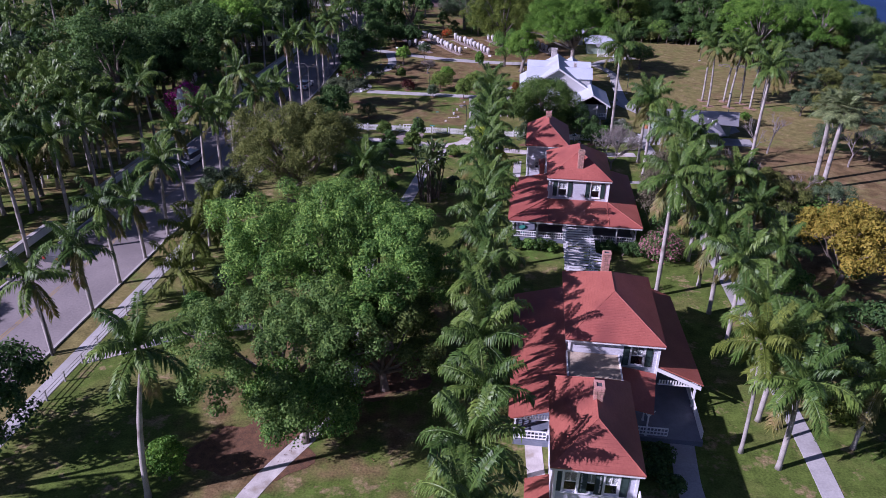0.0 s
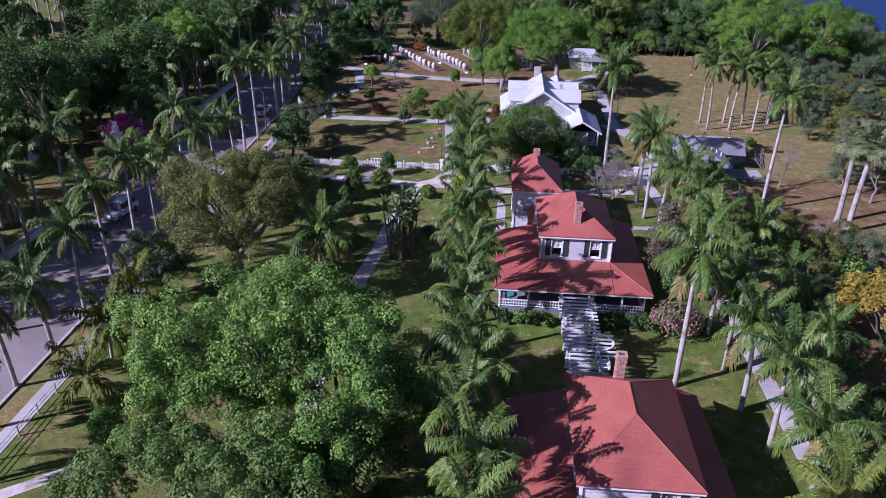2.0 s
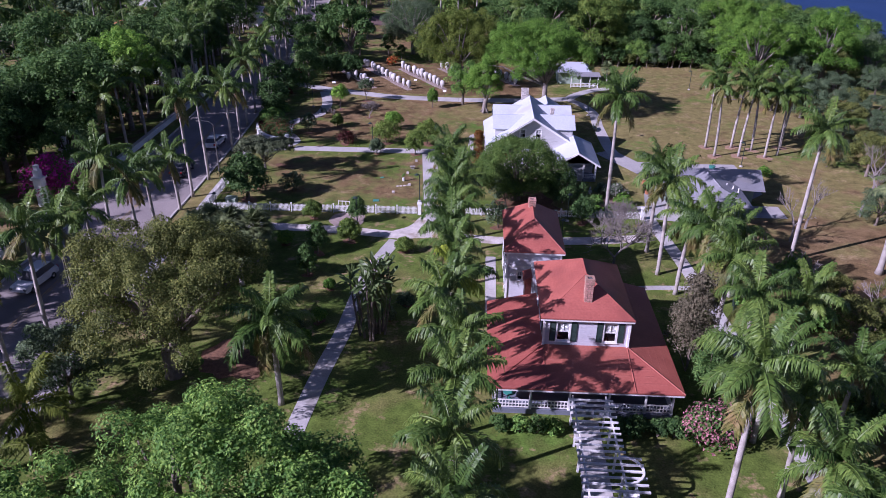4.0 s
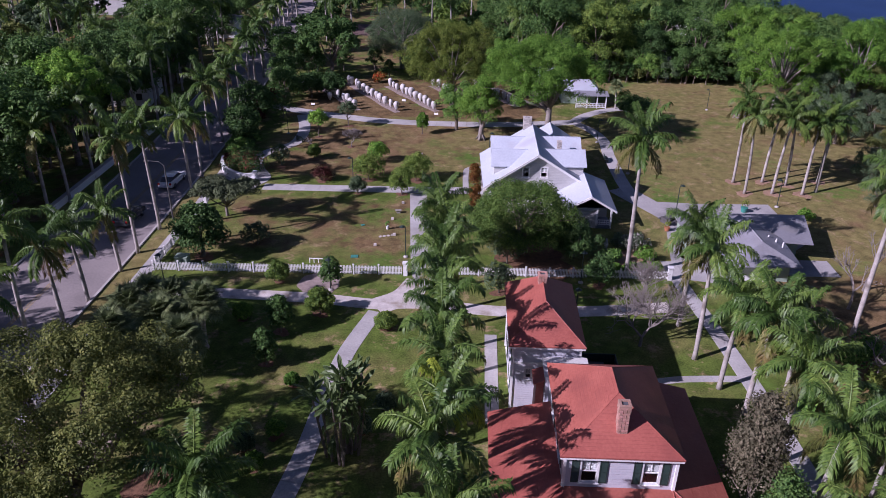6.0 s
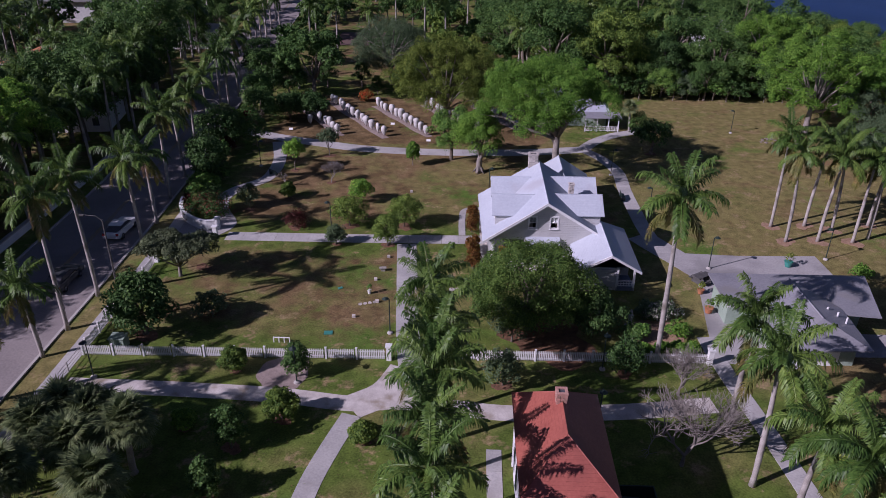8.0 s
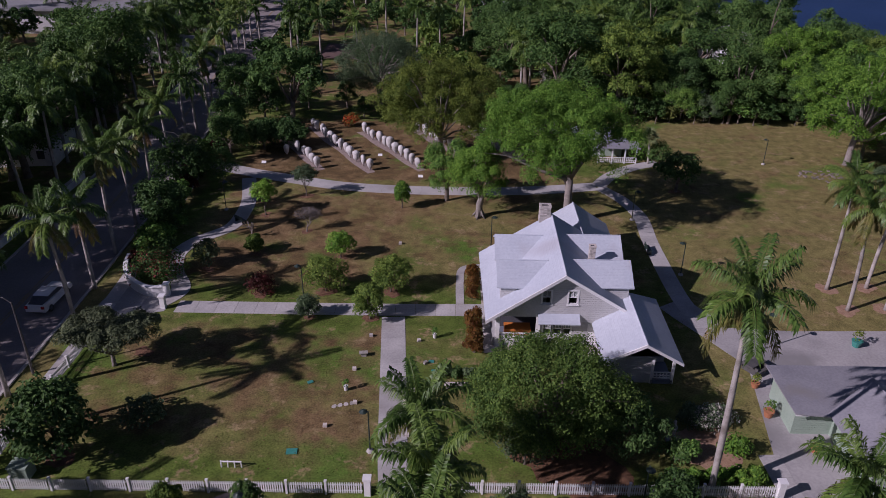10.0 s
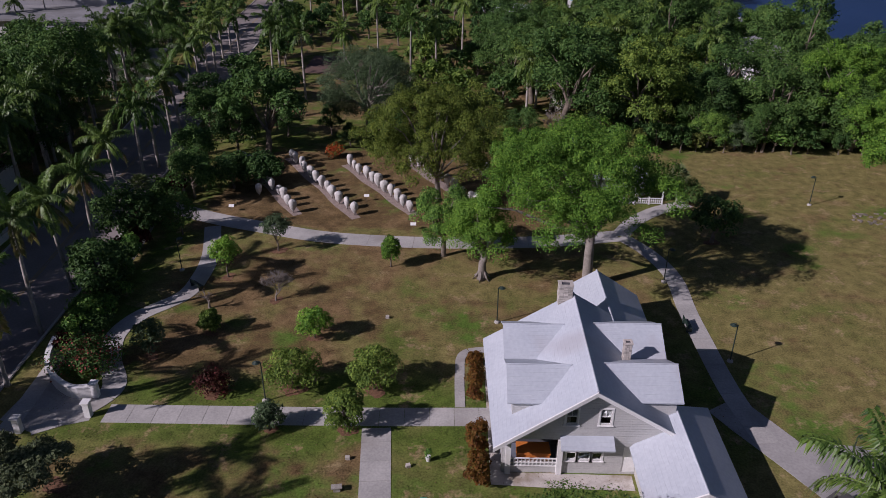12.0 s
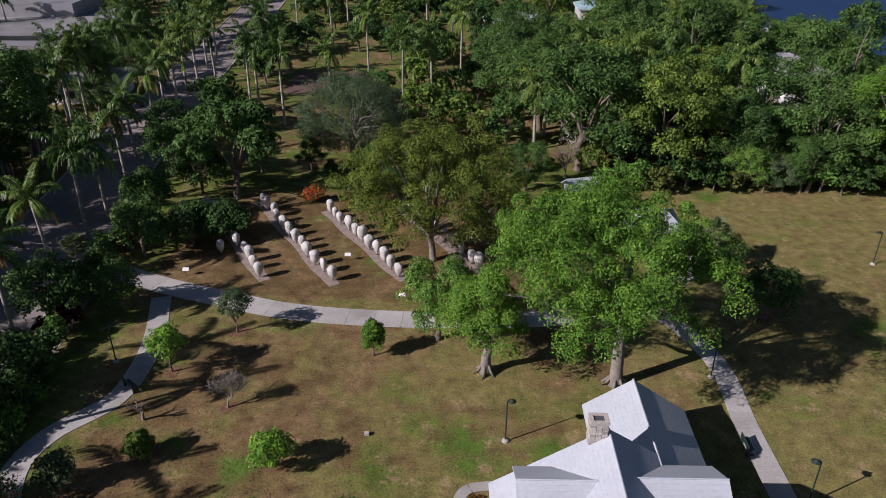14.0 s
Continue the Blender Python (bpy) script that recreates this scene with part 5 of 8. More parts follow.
# dormers, two on each side
for sx in (-1, 1):
    for k, yc in enumerate((128.4, 133.1)):
        yc = yc + (0.25 if sx > 0 else 0.0)
        half, ze, zr = 2.32, 5.15, 6.45
        xo = RX + sx * (5.35 if sx < 0 else 5.85)
        dorm = part("dormer", boxed(*sorted((xo - sx * 0.35, RX + sx * 1.2)), yc - half + 0.25, yc + half - 0.25, 3.4, ze - 0.04), GREY_SIDING, white, "gabled dormer")
        xe, xr = RX + sx * (RZ - ze) / S, RX + sx * (RZ - zr) / S
        for s in (-1, 1):
            roof_slope(dorm, [(xo, yc, zr), (xr - sx * 0.1, yc, zr), (xe - sx * 0.1, yc + s * half, ze), (xo, yc + s * half, ze)], WHITE_ROOF, "dormer_roof", 0.1)
        ridge_bar(dorm, (xo, yc, zr + 0.02), (xr, yc, zr + 0.02), WHITE_ROOF, 0.05)
        part("gable", slab(bmesh.new(), [(xo - sx * 0.36, yc - half + 0.3, ze - 0.05), (xo - sx * 0.36, yc + half - 0.3, ze - 0.05), (xo - sx * 0.36, yc, zr - 0.15)], 0.001), GREY_SIDING, dorm)
        window(white, "y", sx, xo - sx * 0.35, yc, 3.95, 0.8, 0.95)
# rear wing
WRX, WRZ, WEZ = 8.4, 5.2, 3.3
roof_slope(white, [(5.2, 136.3, WEZ), (WRX, 134.2, WRZ), (WRX, 143.3, WRZ), (5.2, 143.0, WEZ)], WHITE_ROOF, thick=0.14)
roof_slope(white, [(WRX, 134.2, WRZ), (11.9, 134.2, WEZ - 0.2), (11.9, 142.8, WEZ - 0.2), (WRX, 143.3, WRZ)], WHITE_ROOF, thick=0.14)
ridge_bar(white, (WRX, 135.5, WRZ + 0.02), (WRX, 143.3, WRZ + 0.02), WHITE_ROOF)
bm = boxed(5.6, 11.3, 136.1, 142.5, 0, 3.0)
slab(bm, [(5.7, 142.48, 3.0), (11.2, 142.48, 3.0), (8.4, 142.48, 4.95)], 0.01)
part("wall", bm, GREY_SIDING, white)
chimney(white, 4.75, 136.2, 5.9, 7.95, 1.0, 0.75, STONE, 0.16)
chimney(white, 8.35, 130.6, 5.2, 6.75, 0.5, 0.45, STONE, 0.16)
# south-east wing
SRX, SRZ, SEZ = 11.0, 4.25, 2.45
roof_slope(white, [(7.9, 119.9, SEZ), (SRX, 119.7, SRZ), (SRX, 127.2, SRZ), (7.9, 125.2, SEZ)], WHITE_ROOF, thick=0.12)
roof_slope(white, [(SRX, 119.7, SRZ), (14.0, 119.9, SEZ), (14.0, 129.2, SEZ), (SRX, 127.2, SRZ)], WHITE_ROOF, thick=0.12)
ridge_bar(white, (SRX, 119.7, SRZ + 0.02), (SRX, 127.2, SRZ + 0.02), WHITE_ROOF)
bm = bmesh.new()
wall_piece(bm, "x", 120.7, 8.5, 11.9, 0, 2.45, 0.15)
wall_piece(bm, "y", 8.5, 120.85, 125.3, 0, 2.45, 0.15)
wall_piece(bm, "y", 13.35, 123.0, 129.0, 0, 2.45, 0.15)
wall_piece(bm, "x", 123.0, 11.9, 13.35, 0, 2.45, 0.15)
slab(bm, [(8.4, 120.8, 2.45), (13.6, 120.8, 2.45), (11.0, 120.8, 3.95)], 0.01)
part("wall", bm, GREY_SIDING, white)
for x in (7.9, 14.0):
    part("rake_board", slab(bmesh.new(), [(SRX, 119.6, SRZ + 0.02), (SRX, 119.7, SRZ + 0.02), (x, 119.9, SEZ + 0.02), (x, 119.8, SEZ + 0.02)], 0.26), WHITE_PAINT, white)
part("porch_floor", boxed(11.9, 13.6, 120.6, 123, 0, 0.35), PORCH_FLOOR, white)
for x in (11.95, 13.55):
    part("pillar", boxed(x - 0.1, x + 0.1, 120.6, 120.8, 0, 2.5), WHITE_PAINT, white)
railing(white, (12.1, 120.7), (13.4, 120.7), 0.35, 0.7)
table = thing("table", "table under an orange cloth on the porch", "table", 1.9, 126.15, 0.3)
part("cloth", box(boxed(-1.1, 1.1, -0.55, 0.55, 0.95, 1.1), -1.06, 1.06, -0.5, 0.5, 0.25, 0.95), ORANGE, table)
for x in (-0.65, 0.65):
    part("leg", boxed(x - 0.04, x + 0.04, -0.04, 0.04, 0, 0.3), WHITE_PAINT, table)

# ---------------------------------------------------------------- garage and far buildings
gar = thing("garage", "pale green garage with a grey metal roof", "garage")
part("wall", boxed(20.6, 32.2, 115.2, 119.3, 0, 2.3), GREEN_SIDING, gar)
part("wall", boxed(23.3, 29.2, 109.4, 115.2, 0, 2.15), GREEN_SIDING, gar)
roof_slope(gar, [(20.0, 119.75, 2.62), (20.2, 114.5, 2.42), (32.7, 113.0, 2.42), (34.4, 119.9, 2.62)], GREY_ROOF)
WP, WS = (26.2, 117.0, 3.75), (26.5, 110.6, 3.75)
roof_slope(gar, [WP, (22.5, 114.6, 2.45), (22.7, 107.9, 2.3), WS], GREY_ROOF, "wing_roof")
roof_slope(gar, [WS, (29.8, 108.2, 2.3), (29.9, 114.2, 2.46), WP], GREY_ROOF, "wing_roof")
roof_slope(gar, [(22.7, 107.9, 2.3), (29.8, 108.2, 2.3), WS], GREY_ROOF, "wing_roof")
ridge_bar(gar, WP, WS, GREY_ROOF)
for x, y in ((28.0, 113.0), (28.5, 112.2), (28.9, 111.4)):
    part("roof_vent", tube(bmesh.new(), [(x, y, 2.3), (x, y, 3.35)], [0.08, 0.08], 8), WHITE_PAINT, gar, "white vent pipe")
part("eave_board", boxed(20.3, 22.4, 114.56, 114.62, 2.12, 2.32), WHITE_PAINT, gar)
part("door", boxed(24.6, 27.9, 109.3, 109.39, 0, 2.05), WHITE_PAINT, gar, "white garage door")
part("slab", boxed(29.9, 35.0, 110.6, 114.0, 0, 0.06), YARD, gar)

shed = thing("pavilion", "small pale blue pavilion with a white roof", "pavilion")
part("wall", boxed(13.2, 19.0, 171.0, 175.5, 0, 2.5), GREEN_SIDING, shed)
roof_slope(shed, [(12.6, 170.2, 2.4), (19.6, 170.2, 2.4), (18.0, 173.2, 3.7), (14.2, 173.2, 3.7)], WHITE_ROOF)
roof_slope(shed, [(19.6, 170.2, 2.4), (19.6, 176.2, 2.4), (18.0, 173.2, 3.7)], WHITE_ROOF)
roof_slope(shed, [(19.6, 176.2, 2.4), (12.6, 176.2, 2.4), (14.2, 173.2, 3.7), (18.0, 173.2, 3.7)], WHITE_ROOF)
roof_slope(shed, [(12.6, 176.2, 2.4), (12.6, 170.2, 2.4), (14.2, 173.2, 3.7)], WHITE_ROOF)
for x in (15.4, 17.2, 18.9, 20.4):
    part("post", boxed(x - 0.08, x + 0.08, 168.2, 168.36, 0, 2.2), WHITE_PAINT, shed)
roof_slope(shed, [(15.0, 167.9, 2.25), (20.8, 167.9, 2.25), (20.8, 170.3, 2.5), (15.0, 170.3, 2.5)], GREY_ROOF)
railing(shed, (15.4, 168.28), (20.4, 168.28), 0.05)


def far_house(name, label, x, y, w, d, h, roof_h, wall_mat, roof_mat, turn=0, storeys=1, category="house"):
    """A house in the distance: walls with single windows, and a hipped roof."""
    ob = thing(name, label, category, x, y, 0, turn)
    part("wall", boxed(-w / 2, w / 2, -d / 2, d / 2, 0, h), wall_mat, ob)
    hip_roof(ob, -w / 2 - 0.5, w / 2 + 0.5, -d / 2 - 0.5, d / 2 + 0.5, h + 0.1, h + roof_h, -d / 2 + min(w, d) / 2, d / 2 - min(w, d) / 2 + 0.1, roof_mat)
    for s in range(storeys):
        n = int(w / 2.6)
        for i in range(n):
            a = -w / 2 + (i + 0.5) * w / n
            win = part("window", boxed(a - 0.55, a + 0.55, -d / 2 - 0.05, -d / 2 - 0.004, s * 3 + 0.9, s * 3 + 2.2), WHITE_PAINT, ob)
            part("pane", boxed(a - 0.47, a + 0.47, -d / 2 - 0.062, -d / 2 - 0.052, s * 3 + 0.98, s * 3 + 2.12), INSIDE, win)
    return ob


hall = thing("public_hall", "long pale building with grey flat roofs among palms", "building")
part("wall", boxed(-116, -76, 247, 272, 0, 5.2), GREY_SIDING, hall)
part("roof", boxed(-117, -75, 246, 273, 5.22, 5.7), material("grey flat roof", (0.20, 0.20, 0.21), (0.29, 0.29, 0.30), 0.2, 0.8, 0.1, stain=(0.15, 0.15, 0.15)), hall)
part("upper_block", boxed(-112, -84, 262, 276, 5.7, 8.4), GREY_ROOF, hall)
part("canopy", boxed(-92, -74, 241.5, 246, 3.6, 4.3), GREY_ROOF, hall)
for i in range(8):
    part("column", boxed(-91.6 + i * 2.45, -91.1 + i * 2.45, 241.8, 242.3, 0, 3.6), WHITE_PAINT, hall)
    part("window", boxed(-91.0 + i * 2.2, -89.5 + i * 2.2, 246.9, 246.99, 0.8, 3.0), INSIDE, hall)
far_house("house", "far house with a grey roof among palms", -62, 168, 10, 9, 3.2, 2.4, WHITE_PAINT, GREY_ROOF, 8)
far_house("house", "far house with a terracotta roof among palms", -82, 196, 11, 9, 3.2, 2.4, WHITE_PAINT, TERRACOTTA, -5)
far_house("house", "far pale house behind the palms", -66, 224, 14, 9, 3.4, 2.2, WHITE_PAINT, GREY_ROOF, 6)
far_house("house", "far low pale house behind the wood", 8, 277, 13, 8, 3.0, 1.8, WHITE_PAINT, WHITE_ROOF, 4)
far_house("house", "far two-storey house with a pale blue roof", 28, 276, 10, 8, 6.0, 1.9, GREY_SIDING, material("pale blue roof", (0.25, 0.40, 0.45), (0.32, 0.48, 0.53), 0.4, 0.6, 0.1), 0, 2)
far_house("house", "far white house above the river bank", 50, 224, 8, 12, 5.4, 2.2, WHITE_PAINT, GREY_ROOF, 10)
far_house("house", "far pale house by the river", 58, 254, 11, 8, 4.0, 2.0, WHITE_PAINT, GREY_ROOF, 15)
far_house("house", "white house behind the street palms", -66, 62, 12, 10, 3.4, 2.6, WHITE_PAINT, GREY_ROOF, 0)
far_house("house", "pale house behind the street palms", -70, 104, 12, 10, 3.4, 2.6, WHITE_PAINT, TERRACOTTA, 4)
tagged(part("court", boxed(-33, -20, 226, 240, -0.02, 0.03), material("red court surface", (0.10, 0.065, 0.055), (0.15, 0.09, 0.075), 0.5, 0.9, 0.1), None), "dull red-brown hard court beyond the trees", "court", kind="structure")


# ---------------------------------------------------------------- palms
EAST = [(13.35, 109.5, 14.6), (16.5, 100.8, 9.9), (16.6, 95.8, 10.4), (17.5, 91.9, 8.6), (18.5, 88.9, 9.2), (18.3, 71.2, 7.6), (18.4, 65.9, 8.2), (18.4, 60.8, 7.9), (19.0, 56.2, 8.0), (19.6, 50.5, 7.6), (19.0, 45.7, 7.4), (19.1, 40.7, 7.6), (18.8, 83.6, 8.8), (18.9, 78.0, 8.2),
        (22.6, 91.8, 7.2), (24.2, 81.0, 7.0), (24.4, 72.0, 6.6), (24.2, 62.0, 6.8), (24.3, 51.0, 6.4), (25.0, 43.5, 6.4)]
for i, (x, y, h) in enumerate(EAST):
    royal_palm(x, y, h, 100 + i, lean=0.35, size=0.9 if x > 22 else 1.03 if h < 12 else 1.1, fronds=17, dead=1 if i % 5 == 2 else 0)
royal_palm(13.9, 63.3, 12.6, 131, size=1.1, dead=0)
royal_palm(31.4, 100.0, 14.6, 132, lean=0.2, size=1.1)
GROVE = [(31.9, 135.6, 11.2), (32.2, 131.9, 10.3), (35.8, 136.0, 10.4), (35.7, 132.1, 10.0), (38.4, 135.0, 9.8), (39.4, 132.0, 9.4), (43.1, 136.4, 9.4), (41.5, 133.0, 9.2)]
for i, (x, y, h) in enumerate(GROVE):
    royal_palm(x, y, h, 150 + i, lean=0.5, size=0.92, group="palms on the east field", label="slender royal palm in a ring of mulch")
CENTRE = [(-5.0, 105.6, 9.2), (-4.4, 101.8, 8.6), (-4.6, 98.6, 8.8), (-4.4, 95.2, 9.0), (-4.1, 91.6, 8.8), (-4.3, 87.6, 9.0), (-3.8, 83.6, 8.6), (-3.5, 79.2, 8.8), (-3.9, 75.3, 9.2), (-3.2, 70.4, 9.0), (-3.2, 65.6, 9.0), (-2.8, 60.8, 9.2), (-2.8, 56.2, 9.0), (-2.0, 52.4, 9.0), (-2.4, 48.8, 8.8), (-1.6, 44.6, 8.6), (-1.6, 40.4, 8.6), (-1.5, 35.8, 8.4), (-1.7, 31.2, 8.2), (-1.4, 27.2, 8.2)]
for i, (x, y, h) in enumerate(CENTRE):
    royal_palm(x, y, h, 180 + i, lean=0.3, size=1.0, fronds=17, group="palms in the middle row", label="royal palm in a close row beside the houses", yellow=i == 7)
STREET = [(-37.2, 46.2, 7.2), (-37.3, 52.6, 6.8), (-37.5, 57.8, 8.4), (-37.5, 63.0, 6.6), (-37.6, 68.5, 8.8), (-38.0, 74.5, 10.4), (-37.8, 79.8, 11.2), (-37.9, 84.8, 9.2), (-37.8, 89.2, 8.8), (-37.9, 93.0, 12.2), (-37.2, 97.0, 8.4), (-37.6, 102.0, 7.6), (-37.0, 107.7, 6.8), (-36.9, 111.7, 12.8), (-36.8, 117.4, 12.2), (-37.0, 128.3, 9.8), (-37.3, 133.2, 8.4), (-38.3, 140.2, 10.8), (-38.9, 147.0, 9.4), (-39.6, 154.0, 9.0), (-40.7, 163.2, 9.2), (-42.5, 184.6, 10.0), (-44.2, 192.0, 9.6), (-45.5, 202, 9.8)]
for i, (x, y, h) in enumerate(STREET):
    royal_palm(x, y, h, 220 + i, lean=0.35, size=0.98, fronds=13, group="palms along the street", label="royal palm on the street verge", dead=1 if i % 3 == 1 else 0)
for i, (x, y, h) in enumerate([(-47.9 - 1.4, 61.6, 12.0), (-49.8, 70.0, 10.2), (-49.6, 76.0, 9.6), (-50.2, 80.6, 9.0), (-49.8, 88.0, 10.5), (-50.4, 92.6, 11.0), (-51.0, 120.6, 10.2), (-50.2, 124.0, 11.0), (-50.8, 131.5, 10.4), (-51.0, 140.0, 11.2), (-51.4, 148.0, 10.0), (-52.2, 156.5, 11.0), (-52.8, 165.0, 10.6), (-54.5, 174.0, 11.2), (-56.0, 183.0, 10.4), (-57.2, 193.0, 11.0), (-58.4, 204.0, 10.6), (-59.8, 216.0, 10.2)]):
    royal_palm(x, y, h, 260 + i, lean=0.4, size=1.0, fronds=12, far=y > 136, group="palms across the street", label="royal palm across the street", dead=i % 2)
for i, (x, y, h) in enumerate([(-41.6, 172.0, 10.4), (-42.3, 178.2, 9.0), (-46.6, 209.5, 10.2), (-47.6, 217.0, 9.6), (-48.8, 225.0, 10.4), (-49.8, 233.5, 9.8), (-51.0, 243.0, 10.6), (-52.2, 253.0, 10.0), (-55.6, 169.5, 9.6), (-57.0, 178.8, 10.4), (-58.4, 187.6, 9.4), (-59.4, 198.0, 10.8), (-61.0, 210.0, 9.8), (-62.2, 224.0, 10.4), (-63.0, 234.0, 9.6), (-64.4, 246.0, 10.6)]):
    royal_palm(x, y, h, 640 + i, far=True, group="palms along the street", label="royal palm farther along the street", size=1.05)
royal_palm(-22.1, 32.4, 11.4, 290, lean=1.2, label="tall leaning royal palm on the west lawn")
royal_palm(16.9, 42.0, 9.2, 291, lean=0.6, kind="coconut", label="coconut palm with broad yellow-green fronds", group="coconut palms", size=1.0, fronds=13)
royal_palm(20.2, 45.0, 6.5, 292, lean=0.5, kind="coconut", label="coconut palm with broad yellow-green fronds", group="coconut palms", fronds=13)
royal_palm(-31.6, 61.6, 4.4, 293, lean=0.6, kind="coconut", label="young coconut palm with drooping fronds", group="coconut palms", fronds=12)
royal_palm(-29.8, 55.5, 3.6, 294, lean=0.4, kind="coconut", label="young coconut palm with drooping fronds", group="coconut palms", fronds=11)
royal_palm(-32.2, 66.8, 4.2, 296, lean=0.4, kind="coconut", label="young coconut palm with drooping fronds", group="coconut palms", fronds=11)
royal_palm(-16.4, 73.2, 7.8, 295, lean=0.3, label="stout palm beside the concrete walk", size=1.15, dead=2, fronds=20)
for x, y, h, s in ((39.5, 97.6, 9.6, 1), (39.5, 94.8, 10.4, 2)):
    fan_palm(x, y, h, 300 + s, 1.6, 32, "tall fan palm with stiff grey-green leaves")
for x, y, h, s in ((-27.4, 93.6, 3.8, 3), (-24.3, 95.2, 4.0, 4), (-29.6, 90.4, 4.2, 5), (-29.2, 97.6, 3.2, 6), (-27.0, 97.0, 3.6, 7), (-30.2, 95.4, 3.4, 8), (-24.6, 90.8, 3.6, 9)):
    fan_palm(x, y, h, 300 + s, 1.2, 44)
for x, y, h, s in ((22.1, 168.4, 3.6, 10), (-36.4, 170.3, 4.2, 11), (-38.2, 164.0, 3.6, 12)):
    fan_palm(x, y, h, 300 + s, 0.8, 30, "small cabbage palm with dull olive leaves")
rng_far = random.Random(77)
for i in range(185):
    while True:
        x, y = (rng_far.uniform(-135, -53), rng_far.uniform(55, 330)) if i < 140 else (rng_far.uniform(-72, -53), rng_far.uniform(60, 210))
        lim = -53 - max(0, (y - 150)) * 0.09
        if x < lim and not (-96 < x < -70 and 215 < y < 275) and not (-72 < x < -56 and (160 < y < 176)) and not (x > -68 and 96 < y < 136) and x > -50 - (y + 30) * 0.55:
            break
    royal_palm(x, y, rng_far.uniform(7.5, 12.5), 400 + i, far=True, group="palms beyond the street", label="royal palm in the grove beyond the street", size=rng_far.uniform(0.95, 1.15))
for i, (x, y, h) in enumerate([(-11.6, 212.5, 13.0), (-7.4, 216.3, 12.5), (-28.9, 208.9, 11.5), (-34.7, 217.1, 10.5), (-36.4, 218.5, 11.0), (7.0, 200.0, 9.4), (-29.3, 257.7, 11), (-15.5, 205.5, 7.5), (-20, 240, 11), (-38, 236, 11), (-42, 250, 10), (-3, 236, 12), (46, 236, 12), (39, 205, 9), (-46, 232, 9.5), (-33, 190, 6), (55, 215, 11), (-45, 262, 11), (-40, 275, 12), (-30, 285, 11), (-10, 262, 12), (-24, 222, 9)]):
    royal_palm(x, y, h, 600 + i, far=True, group="palms in the north wood", label="royal palm standing over the north wood")

for i, (x, y, h) in enumerate(((19.5, 203.0, 13.4), (27.0, 211.0, 14.0), (33.2, 200.4, 13.0), (14.2, 212.0, 13.6), (30.4, 224.0, 14.2), (21.0, 231.0, 13.6), (24.0, 198.0, 12.6), (9.0, 206.0, 12.8))):
    royal_palm(x, y, h, 680 + i, far=True, group="palms in the north wood", label="royal palm standing over the north wood")

# ---------------------------------------------------------------- large trees
tree("mango_tree", "broad mango tree with dense bright green leaves", -16.2, 54.5, 12.2, 9.0, 9.5, MANGO_LEAF, 520, 170, 1.25, 0.115, 1.6, seed=11, trunk_r=0.5, limbs=14, fork=0.25, group="mango trees")
tree("mango_tree", "broad mango tree with dense bright green leaves", -10.0, 51.0, 11.8, 5.6, 9.0, MANGO_LEAF, 520, 110, 1.2, 0.115, 1.6, seed=12, trunk_r=0.42, limbs=12, fork=0.25, group="mango trees")
# shade on this crown is put into a darker copy of the mango leaf colour
tree("mango_tree", "mango tree with shade-darkened leaves over a carpet of leaves", -15.9, 41.6, 9.8, 7.8, 7.4, leafy("shaded mango leaves", (0.05, 0.088, 0.024), (0.13, 0.18, 0.042)), 430, 110, 1.15, 0.12, 0.6, seed=13, trunk_r=0.35, limbs=14, fork=0.2, group="mango trees")
tree("mango_tree", "olive-brown mango tree over fallen leaves", -9.2, 45.4, 8.2, 5.2, 5.2, leafy("olive mango leaves", (0.055, 0.075, 0.02), (0.13, 0.145, 0.038)), 430, 70, 1.1, 0.12, 0.8, seed=43, trunk_r=0.3, limbs=12, fork=0.25, group="mango trees")
tree("oak_tree", "old spreading tree with sparse olive-brown leaves", -25.8, 76.2, 12.2, 8.7, 9.2, OAK_LEAF, 480, 150, 1.4, 0.105, 1.8, seed=14, trunk_r=0.6, limbs=22, fork=0.3)
tree("shade_tree", "thin grey-leaved tree below the spreading oak", -32.2, 72.4, 6.4, 4.2, 3.8, GREY_LEAF, 170, 64, 0.9, 0.12, 0.6, bark=PALE_BARK, seed=52, trunk_r=0.18, limbs=16, fork=0.3)
tree("mango_tree", "low leafy mango tree over a brown leaf carpet", -13.6, 38.8, 6.0, 4.6, 3.6, MANGO_LEAF, 300, 70, 1.0, 0.12, 0.3, seed=53, trunk_r=0.25, limbs=10, fork=0.2, group="mango trees")
tree("mango_tree", "round dark mango tree beside the white house", 3.0, 114.0, 7.9, 5.7, 4.9, leafy("round mango leaves", (0.046, 0.076, 0.018), (0.125, 0.168, 0.036)), 260, 220, 0.85, 0.1, 0.2, seed=15, trunk_r=0.4, limbs=10, fork=0.25, dome=True, group="mango trees")
tree("shade_tree", "small dark tree beside the round mango", 8.6, 113.3, 4.0, 2.3, 2.0, DARK_LEAF, 200, 30, 0.75, 0.12, 0.3, seed=44, trunk_r=0.12, dome=True)
tree("shade_tree", "small grey-green tree below the round mango", 1.6, 111.6, 3.8, 1.7, 1.6, GREY_LEAF, 130, 26, 0.6, 0.13, 0.8, seed=45, trunk_r=0.1, dome=True)
tree("shade_tree", "tall buttressed tree with a bright green crown", 8.9, 149.4, 14.6, 9.6, 8.6, BRIGHT_LEAF, 560, 200, 1.3, 0.105, 4.0, off=(-2.0, 0.2), bark=GREY_BARK, seed=16, trunk_r=0.46, limbs=22, fork=0.42, roots=7)
